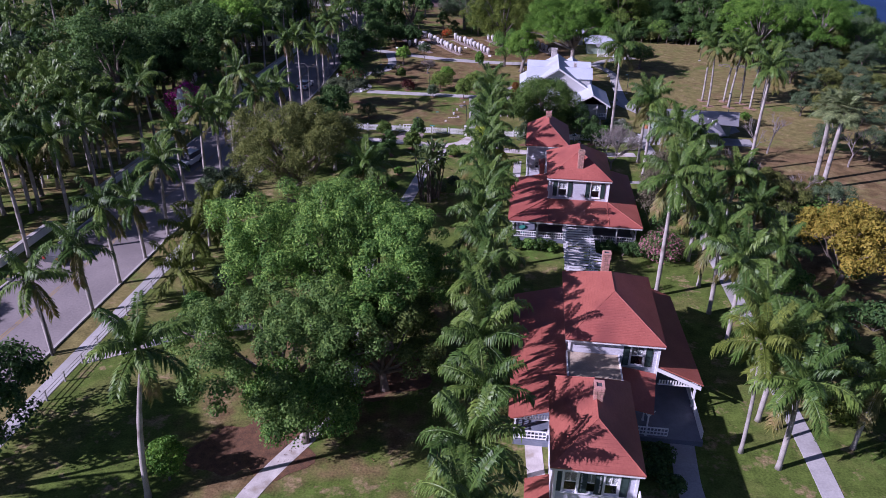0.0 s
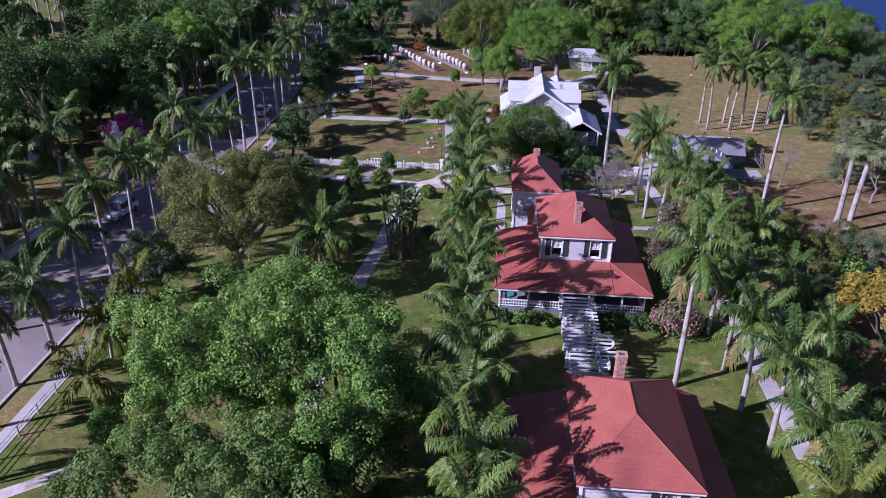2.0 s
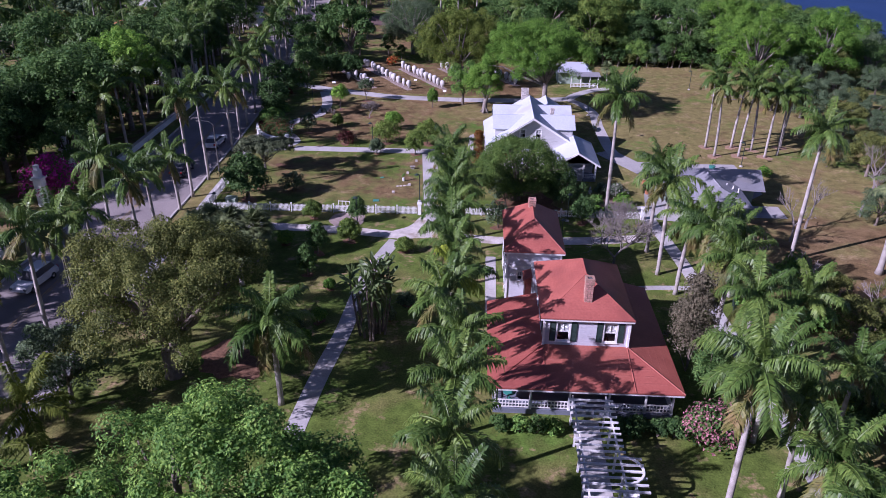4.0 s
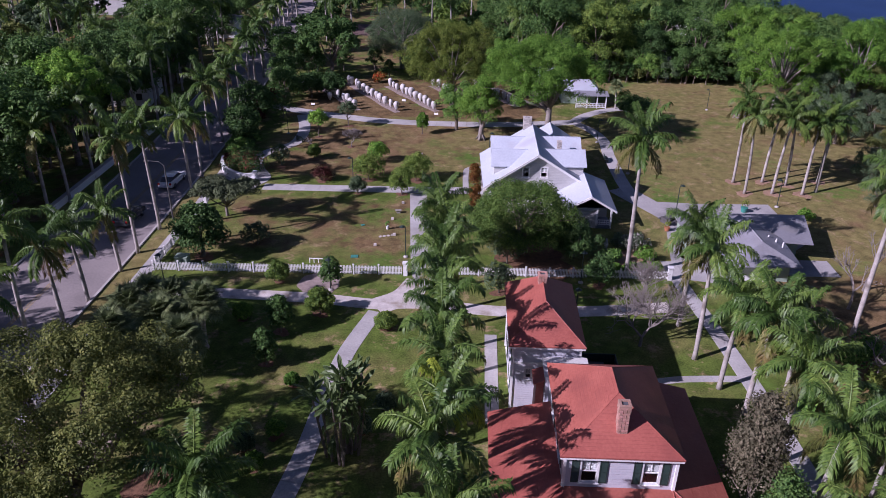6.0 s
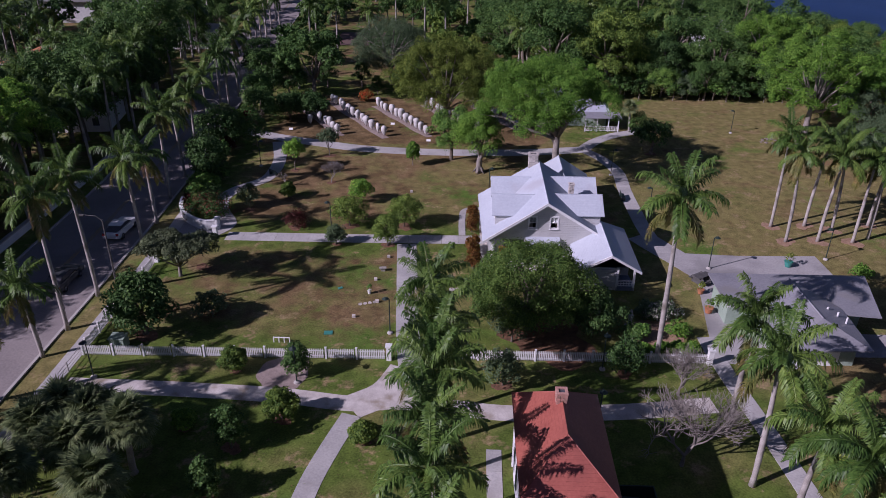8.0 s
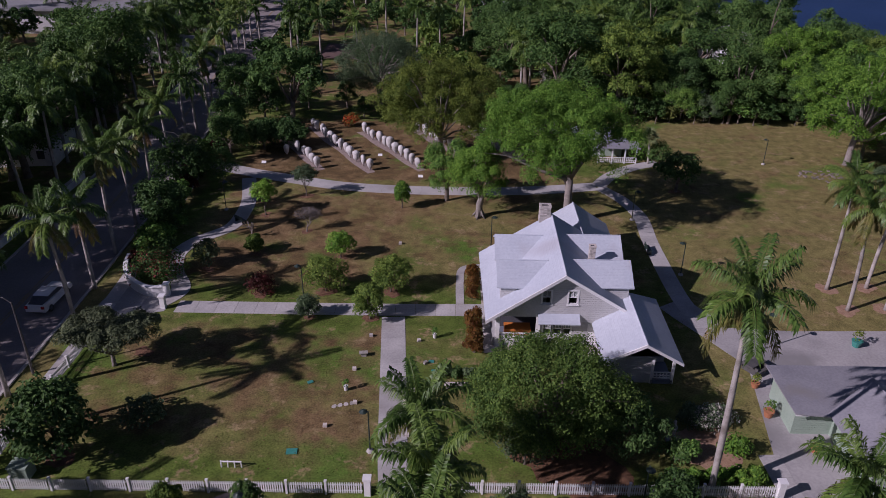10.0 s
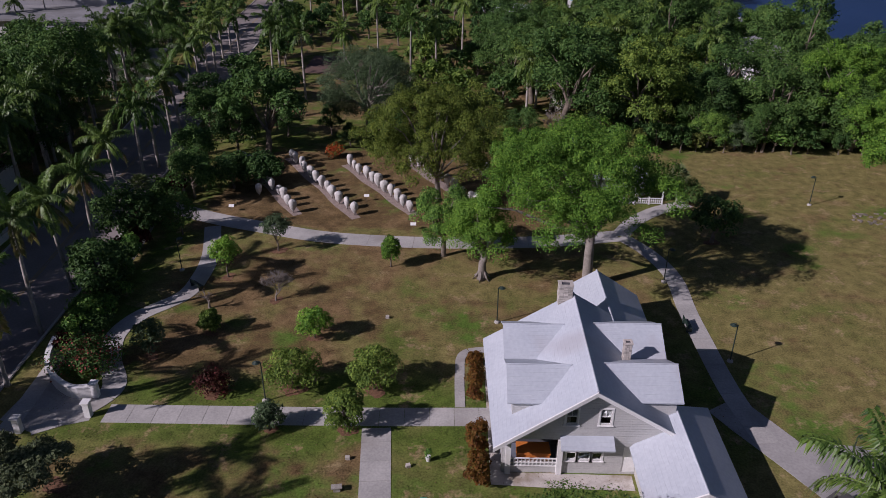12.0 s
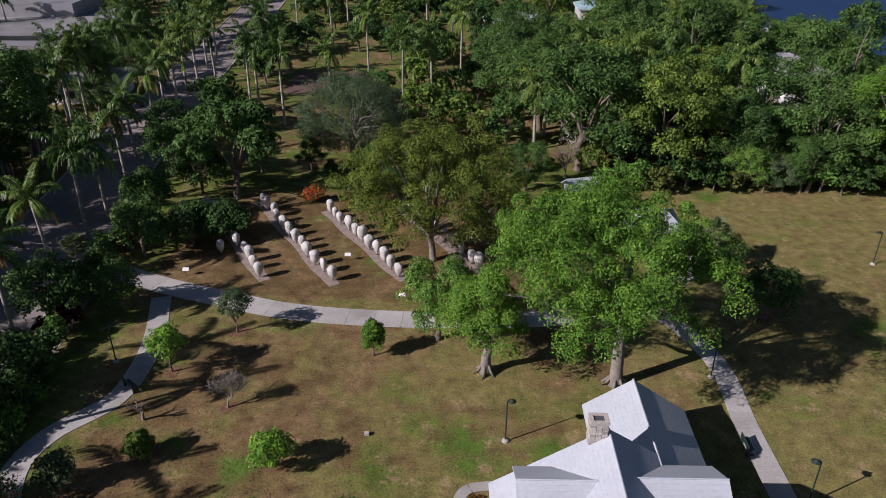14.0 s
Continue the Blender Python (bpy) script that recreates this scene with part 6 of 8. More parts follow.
tree("shade_tree", "small buttressed tree with light green leaves", -0.9, 150.6, 8.6, 3.0, 2.8, BRIGHT_LEAF, 520, 46, 0.9, 0.1, 2.0, bark=GREY_BARK, seed=17, trunk_r=0.4, limbs=12, fork=0.3, roots=7)
tree("shade_tree", "spreading tree with yellow-olive leaves", -5.6, 168.6, 13.6, 8.8, 7.6, OLIVE_LEAF, 300, 240, 1.2, 0.12, 1.0, seed=18, bark=GREY_BARK, trunk_r=0.32, limbs=16, fork=0.28)
tree("shade_tree", "dark grey-green tree under the olive crown", -4.7, 155.0, 7.2, 3.9, 3.2, MANGO_LEAF, 300, 64, 0.9, 0.11, 0.9, seed=19, trunk_r=0.25, limbs=12)
tree("shade_tree", "dense dark green tree at the wood's edge", -29.0, 183.0, 11.2, 6.8, 5.6, FOREST_LEAF, 140, 75, 1.25, 0.26, 1.6, seed=20, trunk_r=0.4)
tree("shade_tree", "wide tree with thin grey-green foliage", -16.6, 193.5, 12.0, 7.6, 6.8, GREY_LEAF, 330, 190, 1.15, 0.095, 0.8, bark=GREY_BARK, seed=21, trunk_r=0.4, limbs=24, dome=True)
tree("yellow_tree", "tree with mustard-yellow autumn leaves", 32.0, 67.4, 8.0, 5.0, 5.2, YELLOW_LEAF, 260, 80, 1.2, 0.15, 1.6, seed=22, trunk_r=0.25, limbs=14)
tree("shade_tree", "dark low tree at the edge of the field", 23.4, 158.8, 4.6, 2.6, 2.4, DARK_LEAF, 110, 26, 0.8, 0.2, 1.4, seed=23, trunk_r=0.2)
tree("shade_tree", "dense rounded dark green tree by the street fence", -29.9, 111.4, 5.6, 2.9, 2.7, DARK_LEAF, 150, 40, 0.8, 0.19, 0.5, seed=24, trunk_r=0.22)
tree("umbrella_tree", "low spreading tree with thin grey foliage", -30.4, 121.4, 4.0, 4.2, 3.1, leafy("dull grey-green leaves", (0.05, 0.056, 0.032), (0.115, 0.12, 0.065)), 330, 70, 0.85, 0.11, 2.2, bark=PALE_BARK, seed=25, trunk_r=0.16, limbs=24, fork=0.4)
tree("shade_tree", "bright green tree across the street", -55.2, 136.4, 15.0, 7.0, 6.6, SPRING_LEAF, 300, 90, 1.2, 0.16, 4.0, seed=26, trunk_r=0.4)

for i, (x, y, h, r, leaf) in enumerate(((-35.4, 146.0, 5.6, 2.4, DARK_LEAF), (-37.0, 156.5, 6.0, 2.6, DARK_LEAF), (-34.4, 168.5, 5.4, 2.6, FOREST_LEAF), (-30.6, 171.6, 4.2, 2.6, DARK_LEAF), (-36.4, 176.0, 6.0, 2.8, FOREST_LEAF), (-33.6, 184.5, 6.0, 3.0, DARK_LEAF), (-39.0, 190.0, 7.0, 3.2, FOREST_LEAF), (-41.5, 199.0, 7.0, 3.2, DARK_LEAF), (-27.6, 172.6, 3.8, 2.4, DARK_LEAF))):
    tree("street_tree", "dark leafy tree in the street border", x, y, h, r, r, leaf, 120, 36, 0.95, 0.2, h * 0.2, seed=800 + i, trunk_r=0.16, limbs=9, group="street border trees")

tree("shade_tree", "dense dark tree in the corner of the west lawn", -34.6, 36.0, 7.0, 3.8, 3.6, DARK_LEAF, 130, 44, 0.95, 0.18, 0.8, seed=27, trunk_r=0.2)
# stands out of view, added only for the shade it throws on the lawn
tree("shade_tree", "unseen tall tree added to shade the west lawn", -39.0, 28.6, 12.0, 6.4, 6.4, FOREST_LEAF, 130, 76, 1.3, 0.22, 1.6, seed=28, trunk_r=0.4)
for i, (x, y, h, r) in enumerate(((48.8, 169.0, 15.4, 7.8), (49.0, 191.0, 14.0, 6.8), (63.0, 172.0, 15.0, 6.6))):
    tree("shade_tree", "tall bright green tree with pale forked limbs", x, y, h, r, r, BRIGHT_LEAF, 320, 130, 1.3, 0.14, 1.2, seed=29 + i, bark=PALE_BARK, trunk_r=0.42, limbs=24, fork=0.34, group="tall trees by the field")

tree("vine_tree", "dead tree hung with brown and green vines", 46.6, 199.5, 7.5, 2.6, 2.4, leafy("brown hanging vines", (0.10, 0.06, 0.035), (0.22, 0.14, 0.085)), 170, 60, 0.9, 0.13, 0.4, seed=33, trunk_r=0.2, limbs=10)

# young trees on the lawn
YOUNG = [(-25.2, 150.1, 4.3, 1.5, SPRING_LEAF, "young tree propped with stakes, bright leaves"), (-21.6, 155.6, 4.0, 1.6, GREY_LEAF, "slender young tree with thin leaves"), (-15.1, 140.2, 2.8, 1.45, SPRING_LEAF, "young bright green tree on the lawn"), (-15.5, 133.5, 3.5, 2.1, YOUNG_LEAF, "rounded olive-green young tree"), (-9.4, 133.6, 3.7, 1.9, YOUNG_LEAF, "rounded olive-green young tree"), (-10.8, 128.9, 3.7, 1.5, YOUNG_LEAF, "young tree beside the crossing walks"), (-9.8, 152.6, 3.4, 1.0, BRIGHT_LEAF, "slim conical young tree"), (-24.1, 141.0, 2.0, 0.9, YOUNG_LEAF, "small sapling with thin grey leaves"), (-28.0, 138.0, 3.0, 1.4, GREY_LEAF, "small grey-green young tree"), (-32.6, 158.9, 5.2, 2.1, FOREST_LEAF, "dark young tree by the street walk"), (-16.3, 129.0, 2.2, 1.0, GREY_LEAF, "small sapling with thin grey leaves"), (-20.8, 106.6, 2.1, 1.1, YOUNG_LEAF, "small rounded citrus tree"), (-15.6, 106.0, 3.2, 1.1, FOREST_LEAF, "leafy young tree in a soil bed"), (-15.7, 101.0, 2.6, 1.25, YOUNG_LEAF, "open young tree by the shell walk"), (-18.5, 97.8, 3.8, 1.15, FOREST_LEAF, "dark slender young tree"), (-9.5, 98.9, 1.6, 0.9, YOUNG_LEAF, "low sapling with thin grey leaves"), (0.6, 105.6, 3.2, 1.7, GREY_LEAF, "open-branched young tree by the fence"), (10.4, 107.5, 3.3, 1.5, DARK_LEAF, "dark young tree by the fence"), (23.4, 168.4, 3.0, 1.7, FOREST_LEAF, "low rounded tree beside the walk"), (-26.6, 57.5, 3.2, 1.3, GREY_LEAF, "young tree in a mulch ring"), (-22.4, 99.75, 1.5, 0.9, BRIGHT_LEAF, "young tree on the west lawn"), (-18.6, 93.1, 3.4, 1.0, FOREST_LEAF, "dark slender young tree"), (-15.8, 84.7, 1.3, 0.6, BRIGHT_LEAF, "newly planted sapling in red mulch"), (-17.6, 83.4, 1.0, 0.5, GREY_LEAF, "newly planted sapling in red mulch"), (-16.5, 81.5, 1.2, 0.55, BRIGHT_LEAF, "newly planted sapling in red mulch"), (-8.25, 88.2, 1.0, 0.55, GREY_LEAF, "newly planted sapling in red mulch"), (-9.7, 85.5, 1.0, 0.5, GREY_LEAF, "newly planted sapling in red mulch"), (-15.9, 90.6, 1.0, 0.5, BRIGHT_LEAF, "newly planted sapling in red mulch"), (-21.4, 34.0, 3.4, 1.3, BRIGHT_LEAF, "young light green tree on the west lawn"), (-25.0, 114.4, 2.6, 1.7, GREY_LEAF, "nearly bare young tree on the lawn"), (-24.6, 50.5, 3.0, 1.8, MANGO_LEAF, "low leafy young tree on the west lawn"), (-27.4, 52.6, 2.8, 1.4, MANGO_LEAF, "low leafy young tree on the west lawn")]
for i, (x, y, h, r, leaf, label) in enumerate(YOUNG):
    r *= 0.84
    clear = 0.42 if "stakes" in label else 0.5 if "slender young tree with thin" in label else 0.2 if leaf in (BRIGHT_LEAF, SPRING_LEAF) else 0.12
    tree("young_tree", label, x, y, h * 0.94, r, r * 0.95, leaf, 150 if leaf is YOUNG_LEAF else 95 if leaf is not GREY_LEAF else 70, 34, (0.3 * r + 0.1) if leaf is not GREY_LEAF else 0.42, 0.115, h * clear, dome=True, seed=700 + i, trunk_r=0.07, limbs=8, group="young trees")
bare_tree("bare_tree", "small leafless tree on the dry lawn", -19.7, 146.0, 4.6, 5, 0.1, 1.0, 6)
bare_tree("bare_tree", "pale leafless tree with tangled branches", 12.4, 97.4, 8.8, 6, 0.17, 1.0, 6)
bare_tree("bare_tree", "pale leafless tree with tangled branches", 14.0, 105.0, 6.4, 7, 0.12, 1.0, 6)
for i, (x, y, h) in enumerate(((33.0, 104.5, 6.8), (30.0, 93.0, 5.0), (34.5, 88.0, 5.6), (36.0, 108.0, 7.0), (27.8, 98.0, 4.6), (44, 112, 7.5), (49, 120, 8.0), (46, 104, 7.0), (-25.3, 144.6, 2.6))):
    bare_tree("bare_tree", "grey leafless tree at the field's edge", x, y, h, 20 + i, 0.16, 0.7, 4, "leafless trees")

# ---------------------------------------------------------------- shrubs and hedges
shrub("flowering_bush", "large bush covered in pale pink blossom", 15.6, 71.0, 2.3, 2.0, 2.7, FOREST_LEAF, 26, 70, 0.16, 1, extra=("blossom", PINK_FLOWER, 110))
shrub("bougainvillea", "magenta bougainvillea over a wall", -53.6, 110.6, 3.4, 2.8, 4.8, FOREST_LEAF, 26, 30, 0.22, 2, extra=("blossom", MAGENTA, 150))
shrub("flowering_bush", "low bush of orange-red blossom", -19.8, 182.4, 1.3, 1.1, 1.8, FOREST_LEAF, 14, 30, 0.16, 3, extra=("blossom", FIRE_FLOWER, 80))
shrub("flowering_bush", "street corner bush with red flowers", -32.3, 135.4, 2.3, 2.3, 2.3, FOREST_LEAF, 30, 90, 0.13, 4, extra=("blossom", leafy("coral blossom", (0.26, 0.05, 0.045), (0.42, 0.10, 0.085)), 34))
shrub("red_shrub", "rounded dark red shrub on the lawn", -21.5, 132.9, 1.5, 1.4, 1.7, RED_LEAF, 22, 55, 0.12, 5)
for i, y in enumerate((132.6, 134.0, 135.4, 136.6)):
    shrub("croton_shrub", "red and yellow croton hedge by the wall", -1.85, y, 0.65, 0.8, 1.5, RUST_LEAF, 12, 60, 0.13, 30 + i, "croton hedge")
for i, y in enumerate((124.2, 125.5, 126.9, 128.2)):
    shrub("croton_shrub", "red-brown croton hedge by the porch", -1.7, y, 0.7, 0.8, 1.7, RUST_LEAF, 12, 60, 0.13, 40 + i, "croton hedge")
for i, x in enumerate((-3.9, -3.0, -2.1, -1.3)):
    shrub("hedge_bush", "low mixed hedge plant beside the lawn", x, 121.0 - 0.1 * i, 0.6, 0.5, 0.85, (GREY_LEAF, DARK_LEAF)[i % 2], 10, 50, 0.13, 74 + i, "low hedge")
for i, x in enumerate((0.2, 1.5, 2.8, 3.9)):
    shrub("porch_shrub", "clipped green shrub below the porch rail", x, 71.2, 0.75, 0.7, 1.2, MANGO_LEAF if i % 2 else FOREST_LEAF, 10, 60, 0.13, 50 + i, "porch shrubs")
for i, x in enumerate((8.9, 10.2, 11.5, 12.7)):
    shrub("porch_shrub", "dark clipped shrub below the porch rail", x, 71.3, 0.85, 0.8, 1.5, DARK_LEAF, 12, 60, 0.14, 60 + i, "porch shrubs")
for i, (x, y) in enumerate(((11.0, 110.0), (12.4, 110.2), (13.8, 110.3), (15.2, 110.3), (16.4, 110.4))):
    shrub("hedge_bush", "bright green hedge behind the picket fence", x, y, 0.85, 0.7, 1.1, BRIGHT_LEAF, 12, 60, 0.13, 70 + i, "fence hedge")
for i, (x, y, leaf) in enumerate(((15.9, 113.0, BRIGHT_LEAF), (11.7, 112.3, FOREST_LEAF), (12.6, 112.4, MANGO_LEAF), (13.6, 116.0, GREY_LEAF), (36.7, 124.2, BRIGHT_LEAF))):
    shrub("garden_shrub", "mixed garden shrub in the driveway bed", x, y, 1.0, 0.95, 1.4, leaf, 12, 60, 0.13, 80 + i, "driveway shrubs")
for i, (x, y, r) in enumerate(((15.6, 116.2, 1.3), (14.5, 115.6, 1.0))):
    shrub("flowering_bush", "pale bush covered in white blossom", x, y, r, r * 0.9, 1.3, GREY_LEAF, 16, 50, 0.12, 90 + i, extra=("blossom", WHITE_FLOWER, 70))
g = random.Random(9)
for i in range(26):
    y = 138.6 + i * 1.25 + g.uniform(-.4, .4)
    x = -34.6 - max(0, (y - 135)) * 0.1 + g.uniform(-0.9, 1.3)
    shrub("street_shrub", "dense shrub in the street border", x, y, g.uniform(1.0, 1.7), g.uniform(1.0, 1.6), g.uniform(1.2, 2.6), g.choice((DARK_LEAF, FOREST_LEAF, FOREST_LEAF, MANGO_LEAF, RED_LEAF)), 12, 60, 0.18, 900 + i, "street border shrubs")
for i in range(26):
    x, y = 24 + g.uniform(-1, 10), 44 + i * 2.1 + g.uniform(-1, 1)
    shrub("understorey_shrub", "leafy shrub under the palms", x, y, g.uniform(1.2, 2.4), g.uniform(1.2, 2.2), g.uniform(1.4, 3.2), g.choice((FOREST_LEAF, FOREST_LEAF, MANGO_LEAF, DARK_LEAF, OLIVE_LEAF)), 16, 60, 0.2, 950 + i, "shrubs under the palms")
shrub("garden_shrub", "yellow-green shrub by the corner of the house", 14.6, 31.2, 1.4, 1.4, 1.8, OLIVE_LEAF, 18, 70, 0.15, 7)
for x, y, s in ((11.2, 40.6, 1), (10.4, 39.0, 2), (11.4, 37.4, 3)):
    shrub("garden_shrub", "dark shrub beside the house wall", x, y, 0.9, 0.9, 1.2, DARK_LEAF, 12, 60, 0.15, 10 + s)
FEATHER = leafy("grey feathery foliage", (0.085, 0.082, 0.05), (0.2, 0.18, 0.11))
shrub("juniper", "upright grey feathery shrub by the porch", 15.5, 79.4, 1.9, 1.7, 9.2, FEATHER, 59, 150, 0.11, 21)
shrub("juniper", "dark green feathery shrub by the porch", 16.2, 76.4, 1.4, 1.3, 6.0, FOREST_LEAF, 46, 90, 0.11, 22)
shrub("orange_shrub", "low flowering plant in the grass", -11.8, 29.6, 1.2, 0.8, 0.8, MANGO_LEAF, 10, 40, 0.13, 23, extra=("blossom", RUST_LEAF, 25))

# traveller's palms: many stems, paddle leaves
clump = thing("banana_clump", "tall clump of dark stems with broad paddle leaves", "plant", -10.7, 83.2)
g = random.Random(31)
paddle = mesh_of("paddle_leaf", [(0, 0, 0), (0.9, 0, 0.3), (1.3, 0.26, 0.42), (2.2, 0.24, 0.25), (2.6, 0, 0.05), (2.2, -0.24, 0.25), (1.3, -0.26, 0.42), (1.75, 0, 0.3)], [(1, 2, 3, 7), (7, 3, 4), (1, 7, 5, 6), (7, 4, 5), (0, 1, 2), (0, 6, 1)], BANANA_LEAF)
for i in range(19):
    a, r, h = g.uniform(0, 6.28), g.uniform(0.1, 1.25), g.uniform(3.8, 6.9)
    top = Vector((math.cos(a) * r * 1.6, math.sin(a) * r * 1.6, h))
    part("stem", tube(bmesh.new(), [(math.cos(a) * r, math.sin(a) * r, -0.1), top * 0.5 + Vector((math.cos(a) * r * .5, math.sin(a) * r * .5, 0)), top], [0.11, 0.09, 0.06], 6), BARK, clump)
    for k in range(8):
        part("paddle_leaf", paddle, BANANA_LEAF, clump, at=Matrix.Translation(top) @ pose(0, 0, 0, 0, 0, g.uniform(0, 360)) @ pose(0, 0, 0, g.uniform(-20, 20), -g.uniform(-15, 82), 0) @ Matrix.Scale(g.uniform(0.42, 0.74), 4))

for i in range(40):
    a, r, z = g.uniform(0, 6.28), g.uniform(0.3, 1.1), g.uniform(2.4, 5.2)
    part("dead_leaf", paddle, PALM_DEAD, clump, "dry brown hanging leaf", at=Matrix.Translation((math.cos(a) * r, math.sin(a) * r, z)) @ pose(0, 0, 0, 0, 0, math.degrees(a)) @ pose(0, 0, 0, g.uniform(-30, 30), g.uniform(55, 85), 0) @ Matrix.Scale(g.uniform(0.4, 0.7), 4))

# ---------------------------------------------------------------- woods
def wood_models(per, size, far=False):
    models = []
    for k, (leaf, h, r) in enumerate(((FOREST_LEAF, 11.0, 5.2), (MANGO_LEAF, 10.0, 5.6), (DARK_LEAF, 9.5, 4.6), (GREY_LEAF, 9.0, 4.8), (BRIGHT_LEAF, 12.5, 5.0), (OAK_LEAF, 9.0, 4.6), (FOREST_LEAF, 13.0, 4.4), (YOUNG_LEAF, 10.0, 5.0))):
        models.append(tree("woodland_tree", "woodland tree with a dense rounded crown", 0, -300 - 30 * k - 250 * far, h, r, r, leaf, per, 80, 1.2, size, 0.5, seed=40 + k, trunk_r=0.3, group="woodland trees"))
    return models


MODELS = wood_models(150, 0.15)
FAR_MODELS = wood_models(15, 0.54, True)
used = set()


FAR = []


def plant(x, y, s, k, g, far=False):
    if y > 196 and x > 42.2 + (y - 231.4) * 0.357:      # the wood thins out towards the river bank
        s = min(s, max(0.25, (2.4 + 12 * (179.8 - 0.915 * x - 0.404 * y) / 47.7) / 12.0))
    m = pose(x, y, 0, 0, 0, g.uniform(0, 360)) @ Matrix.Diagonal((s, s, s * g.uniform(0.9, 1.1), 1))
    if far:
        FAR.append((k, m))
    elif k not in used:
        used.add(k)
        MODELS[k].matrix_basis = m
    else:
        copy_thing(MODELS[k], m)


g = random.Random(5)


def scatter(count, x0, x1, y0, y1, near, kinds, smin, smax, ok=lambda x, y: True, far=False):
    """Trees at random in a rectangle, none nearer than near to another."""
    done = []
    for _ in range(count * 12):
        x, y = g.uniform(x0, x1), g.uniform(y0, y1)
        if ok(x, y) and all((x - a) ** 2 + (y - b) ** 2 > near * near for a, b in done):
            done.append((x, y))
            plant(x, y, g.uniform(smin, smax), g.choice(kinds), g, far)
            if len(done) == count:
                break


scatter(72, 4, 62, 190, 240, 5.0, (0, 6, 1, 2, 6, 2, 3, 0, 5, 7), 0.85, 1.3, lambda x, y: not (40 < x < 60 and 205 < y < 262) and x < 72 - (y - 190) * 0.12 and (x > 12 or y > 204) and not (35 < x < 46 and 194 < y < 222))
scatter(60, -45, 62, 238, 345, 7.0, (0, 6, 2, 7), 0.8, 1.15, lambda x, y: not (0 < x < 38 and y < 284) and not (40 < x < 62 and y < 262) and (x > 0 or y > 285), True)
scatter(48, -44, 6, 198, 300, 5.2, (0, 0, 7, 2, 2), 0.45, 0.85, lambda x, y: not (-37 < x < -16 and 212 < y < 246), True)
scatter(28, -67, -56.5, 106, 190, 4.4, (2, 2, 2, 0), 1.15, 1.4, lambda x, y: (x + 57.5) ** 2 + (y - 141.0) ** 2 > 49 and not (-59 < x and 108 < y < 118))
for x, y, s, k in ((-58.6, 124.0, 1.35, 2), (-60.5, 117.0, 1.35, 2), (-62.0, 128.0, 1.35, 2), (-58.8, 131.0, 1.25, 2), (-59.0, 150.0, 1.35, 2), (-59.5, 159.0, 1.3, 2)):
    plant(x, y, s, k, g)
scatter(12, -70, -60, 178, 236, 4.5, (0, 2, 2), 0.55, 0.8)
scatter(56, -84, -55, 30, 240, 4.8, (0, 2, 2, 3, 5, 0), 0.5, 0.85, lambda x, y: x < -54.5 - max(0, y - 150) * 0.1 and x > -58 - (y + 30) * 0.5 and not (-78 < x < -54 and (52 < y < 72 or 94 < y < 114 or 160 < y < 177)) and not (-90 < x < -74 and 188 < y < 204))
scatter(40, -140, -60, 240, 350, 8.0, (0, 2, 3, 5), 0.8, 1.1, lambda x, y: not (-120 < x < -72 and 236 < y < 280), True)
scatter(60, -130, -84, 60, 240, 5.5, (0, 2, 2, 3, 5, 0), 0.7, 1.05, lambda x, y: not (-90 < x < -74 and 188 < y < 204), True)
scatter(40, 41, 80, 96, 166, 3.6, (5, 3, 3, 5, 3), 0.42, 0.72, lambda x, y: x > 43 + max(0, y - 116) * 0.1)
scatter(12, 50, 80, 166, 210, 5.5, (0, 3, 5, 0, 1), 0.7, 1.15, lambda x, y: not (x < 58 and 176 < y < 184))
scatter(32, 26, 62, 36, 92, 4.2, (5, 3, 3, 3, 5), 0.38, 0.66, lambda x, y: (x - 32) ** 2 + (y - 66) ** 2 > 64 and not (26 < x < 36 and y < 66))
scatter(22, 28, 70, 186, 196, 3.6, (0, 0, 1, 2, 3), 0.45, 0.8)
scatter(26, 44, 84, 196, 268, 5.0, (0, 0, 2, 1), 0.8, 1.15, lambda x, y: x < 88 - max(0, y - 215) * 0.55 and not (44 < x < 54 and 196 < y < 234) and not (52 < x < 65 and 249 < y < 260))
scatter(40, 14, 66, 185.5, 190, 2.0, (0, 0, 1, 2, 5), 0.24, 0.42, far=True)
scatter(40, 12, 64, 190, 206, 2.6, (0, 0, 1, 2, 5, 7), 0.28, 0.5, lambda x, y: not (34 < x < 42), True)
scatter(9, -30, 6, 186, 192, 3.6, (0, 2, 2), 0.35, 0.55)


def far_wood():
    """The woods too far off to count: one mesh of all their trees."""
    verts, faces, mats, slots, base = [], [], [], [], 0
    for k, m in FAR:
        for child in FAR_MODELS[k].children:
            me = child.data
            co = np.empty(len(me.vertices) * 3)
            me.vertices.foreach_get("co", co)
            mm = np.array(m)
            verts.append(co.reshape(-1, 3) @ mm[:3, :3].T + mm[:3, 3])
            faces += [tuple(base + i for i in p.vertices) for p in me.polygons]
            mat = me.materials[0]
            if mat not in slots:
                slots.append(mat)
            mats += [slots.index(mat)] * len(me.polygons)
            base += len(me.vertices)
    for model in FAR_MODELS:
        for child in model.children:
            bpy.data.objects.remove(child)
        bpy.data.objects.remove(model)
    wood = bpy.data.meshes.new("far_wood")
    wood.from_pydata(np.vstack(verts).tolist(), [], faces)
    for mat in slots:
        wood.materials.append(mat)
    wood.polygons.foreach_set("material_index", mats)
    tagged(new("far_wood", wood), "distant woodland of dense green crowns", "woodland", kind="stuff")


far_wood()


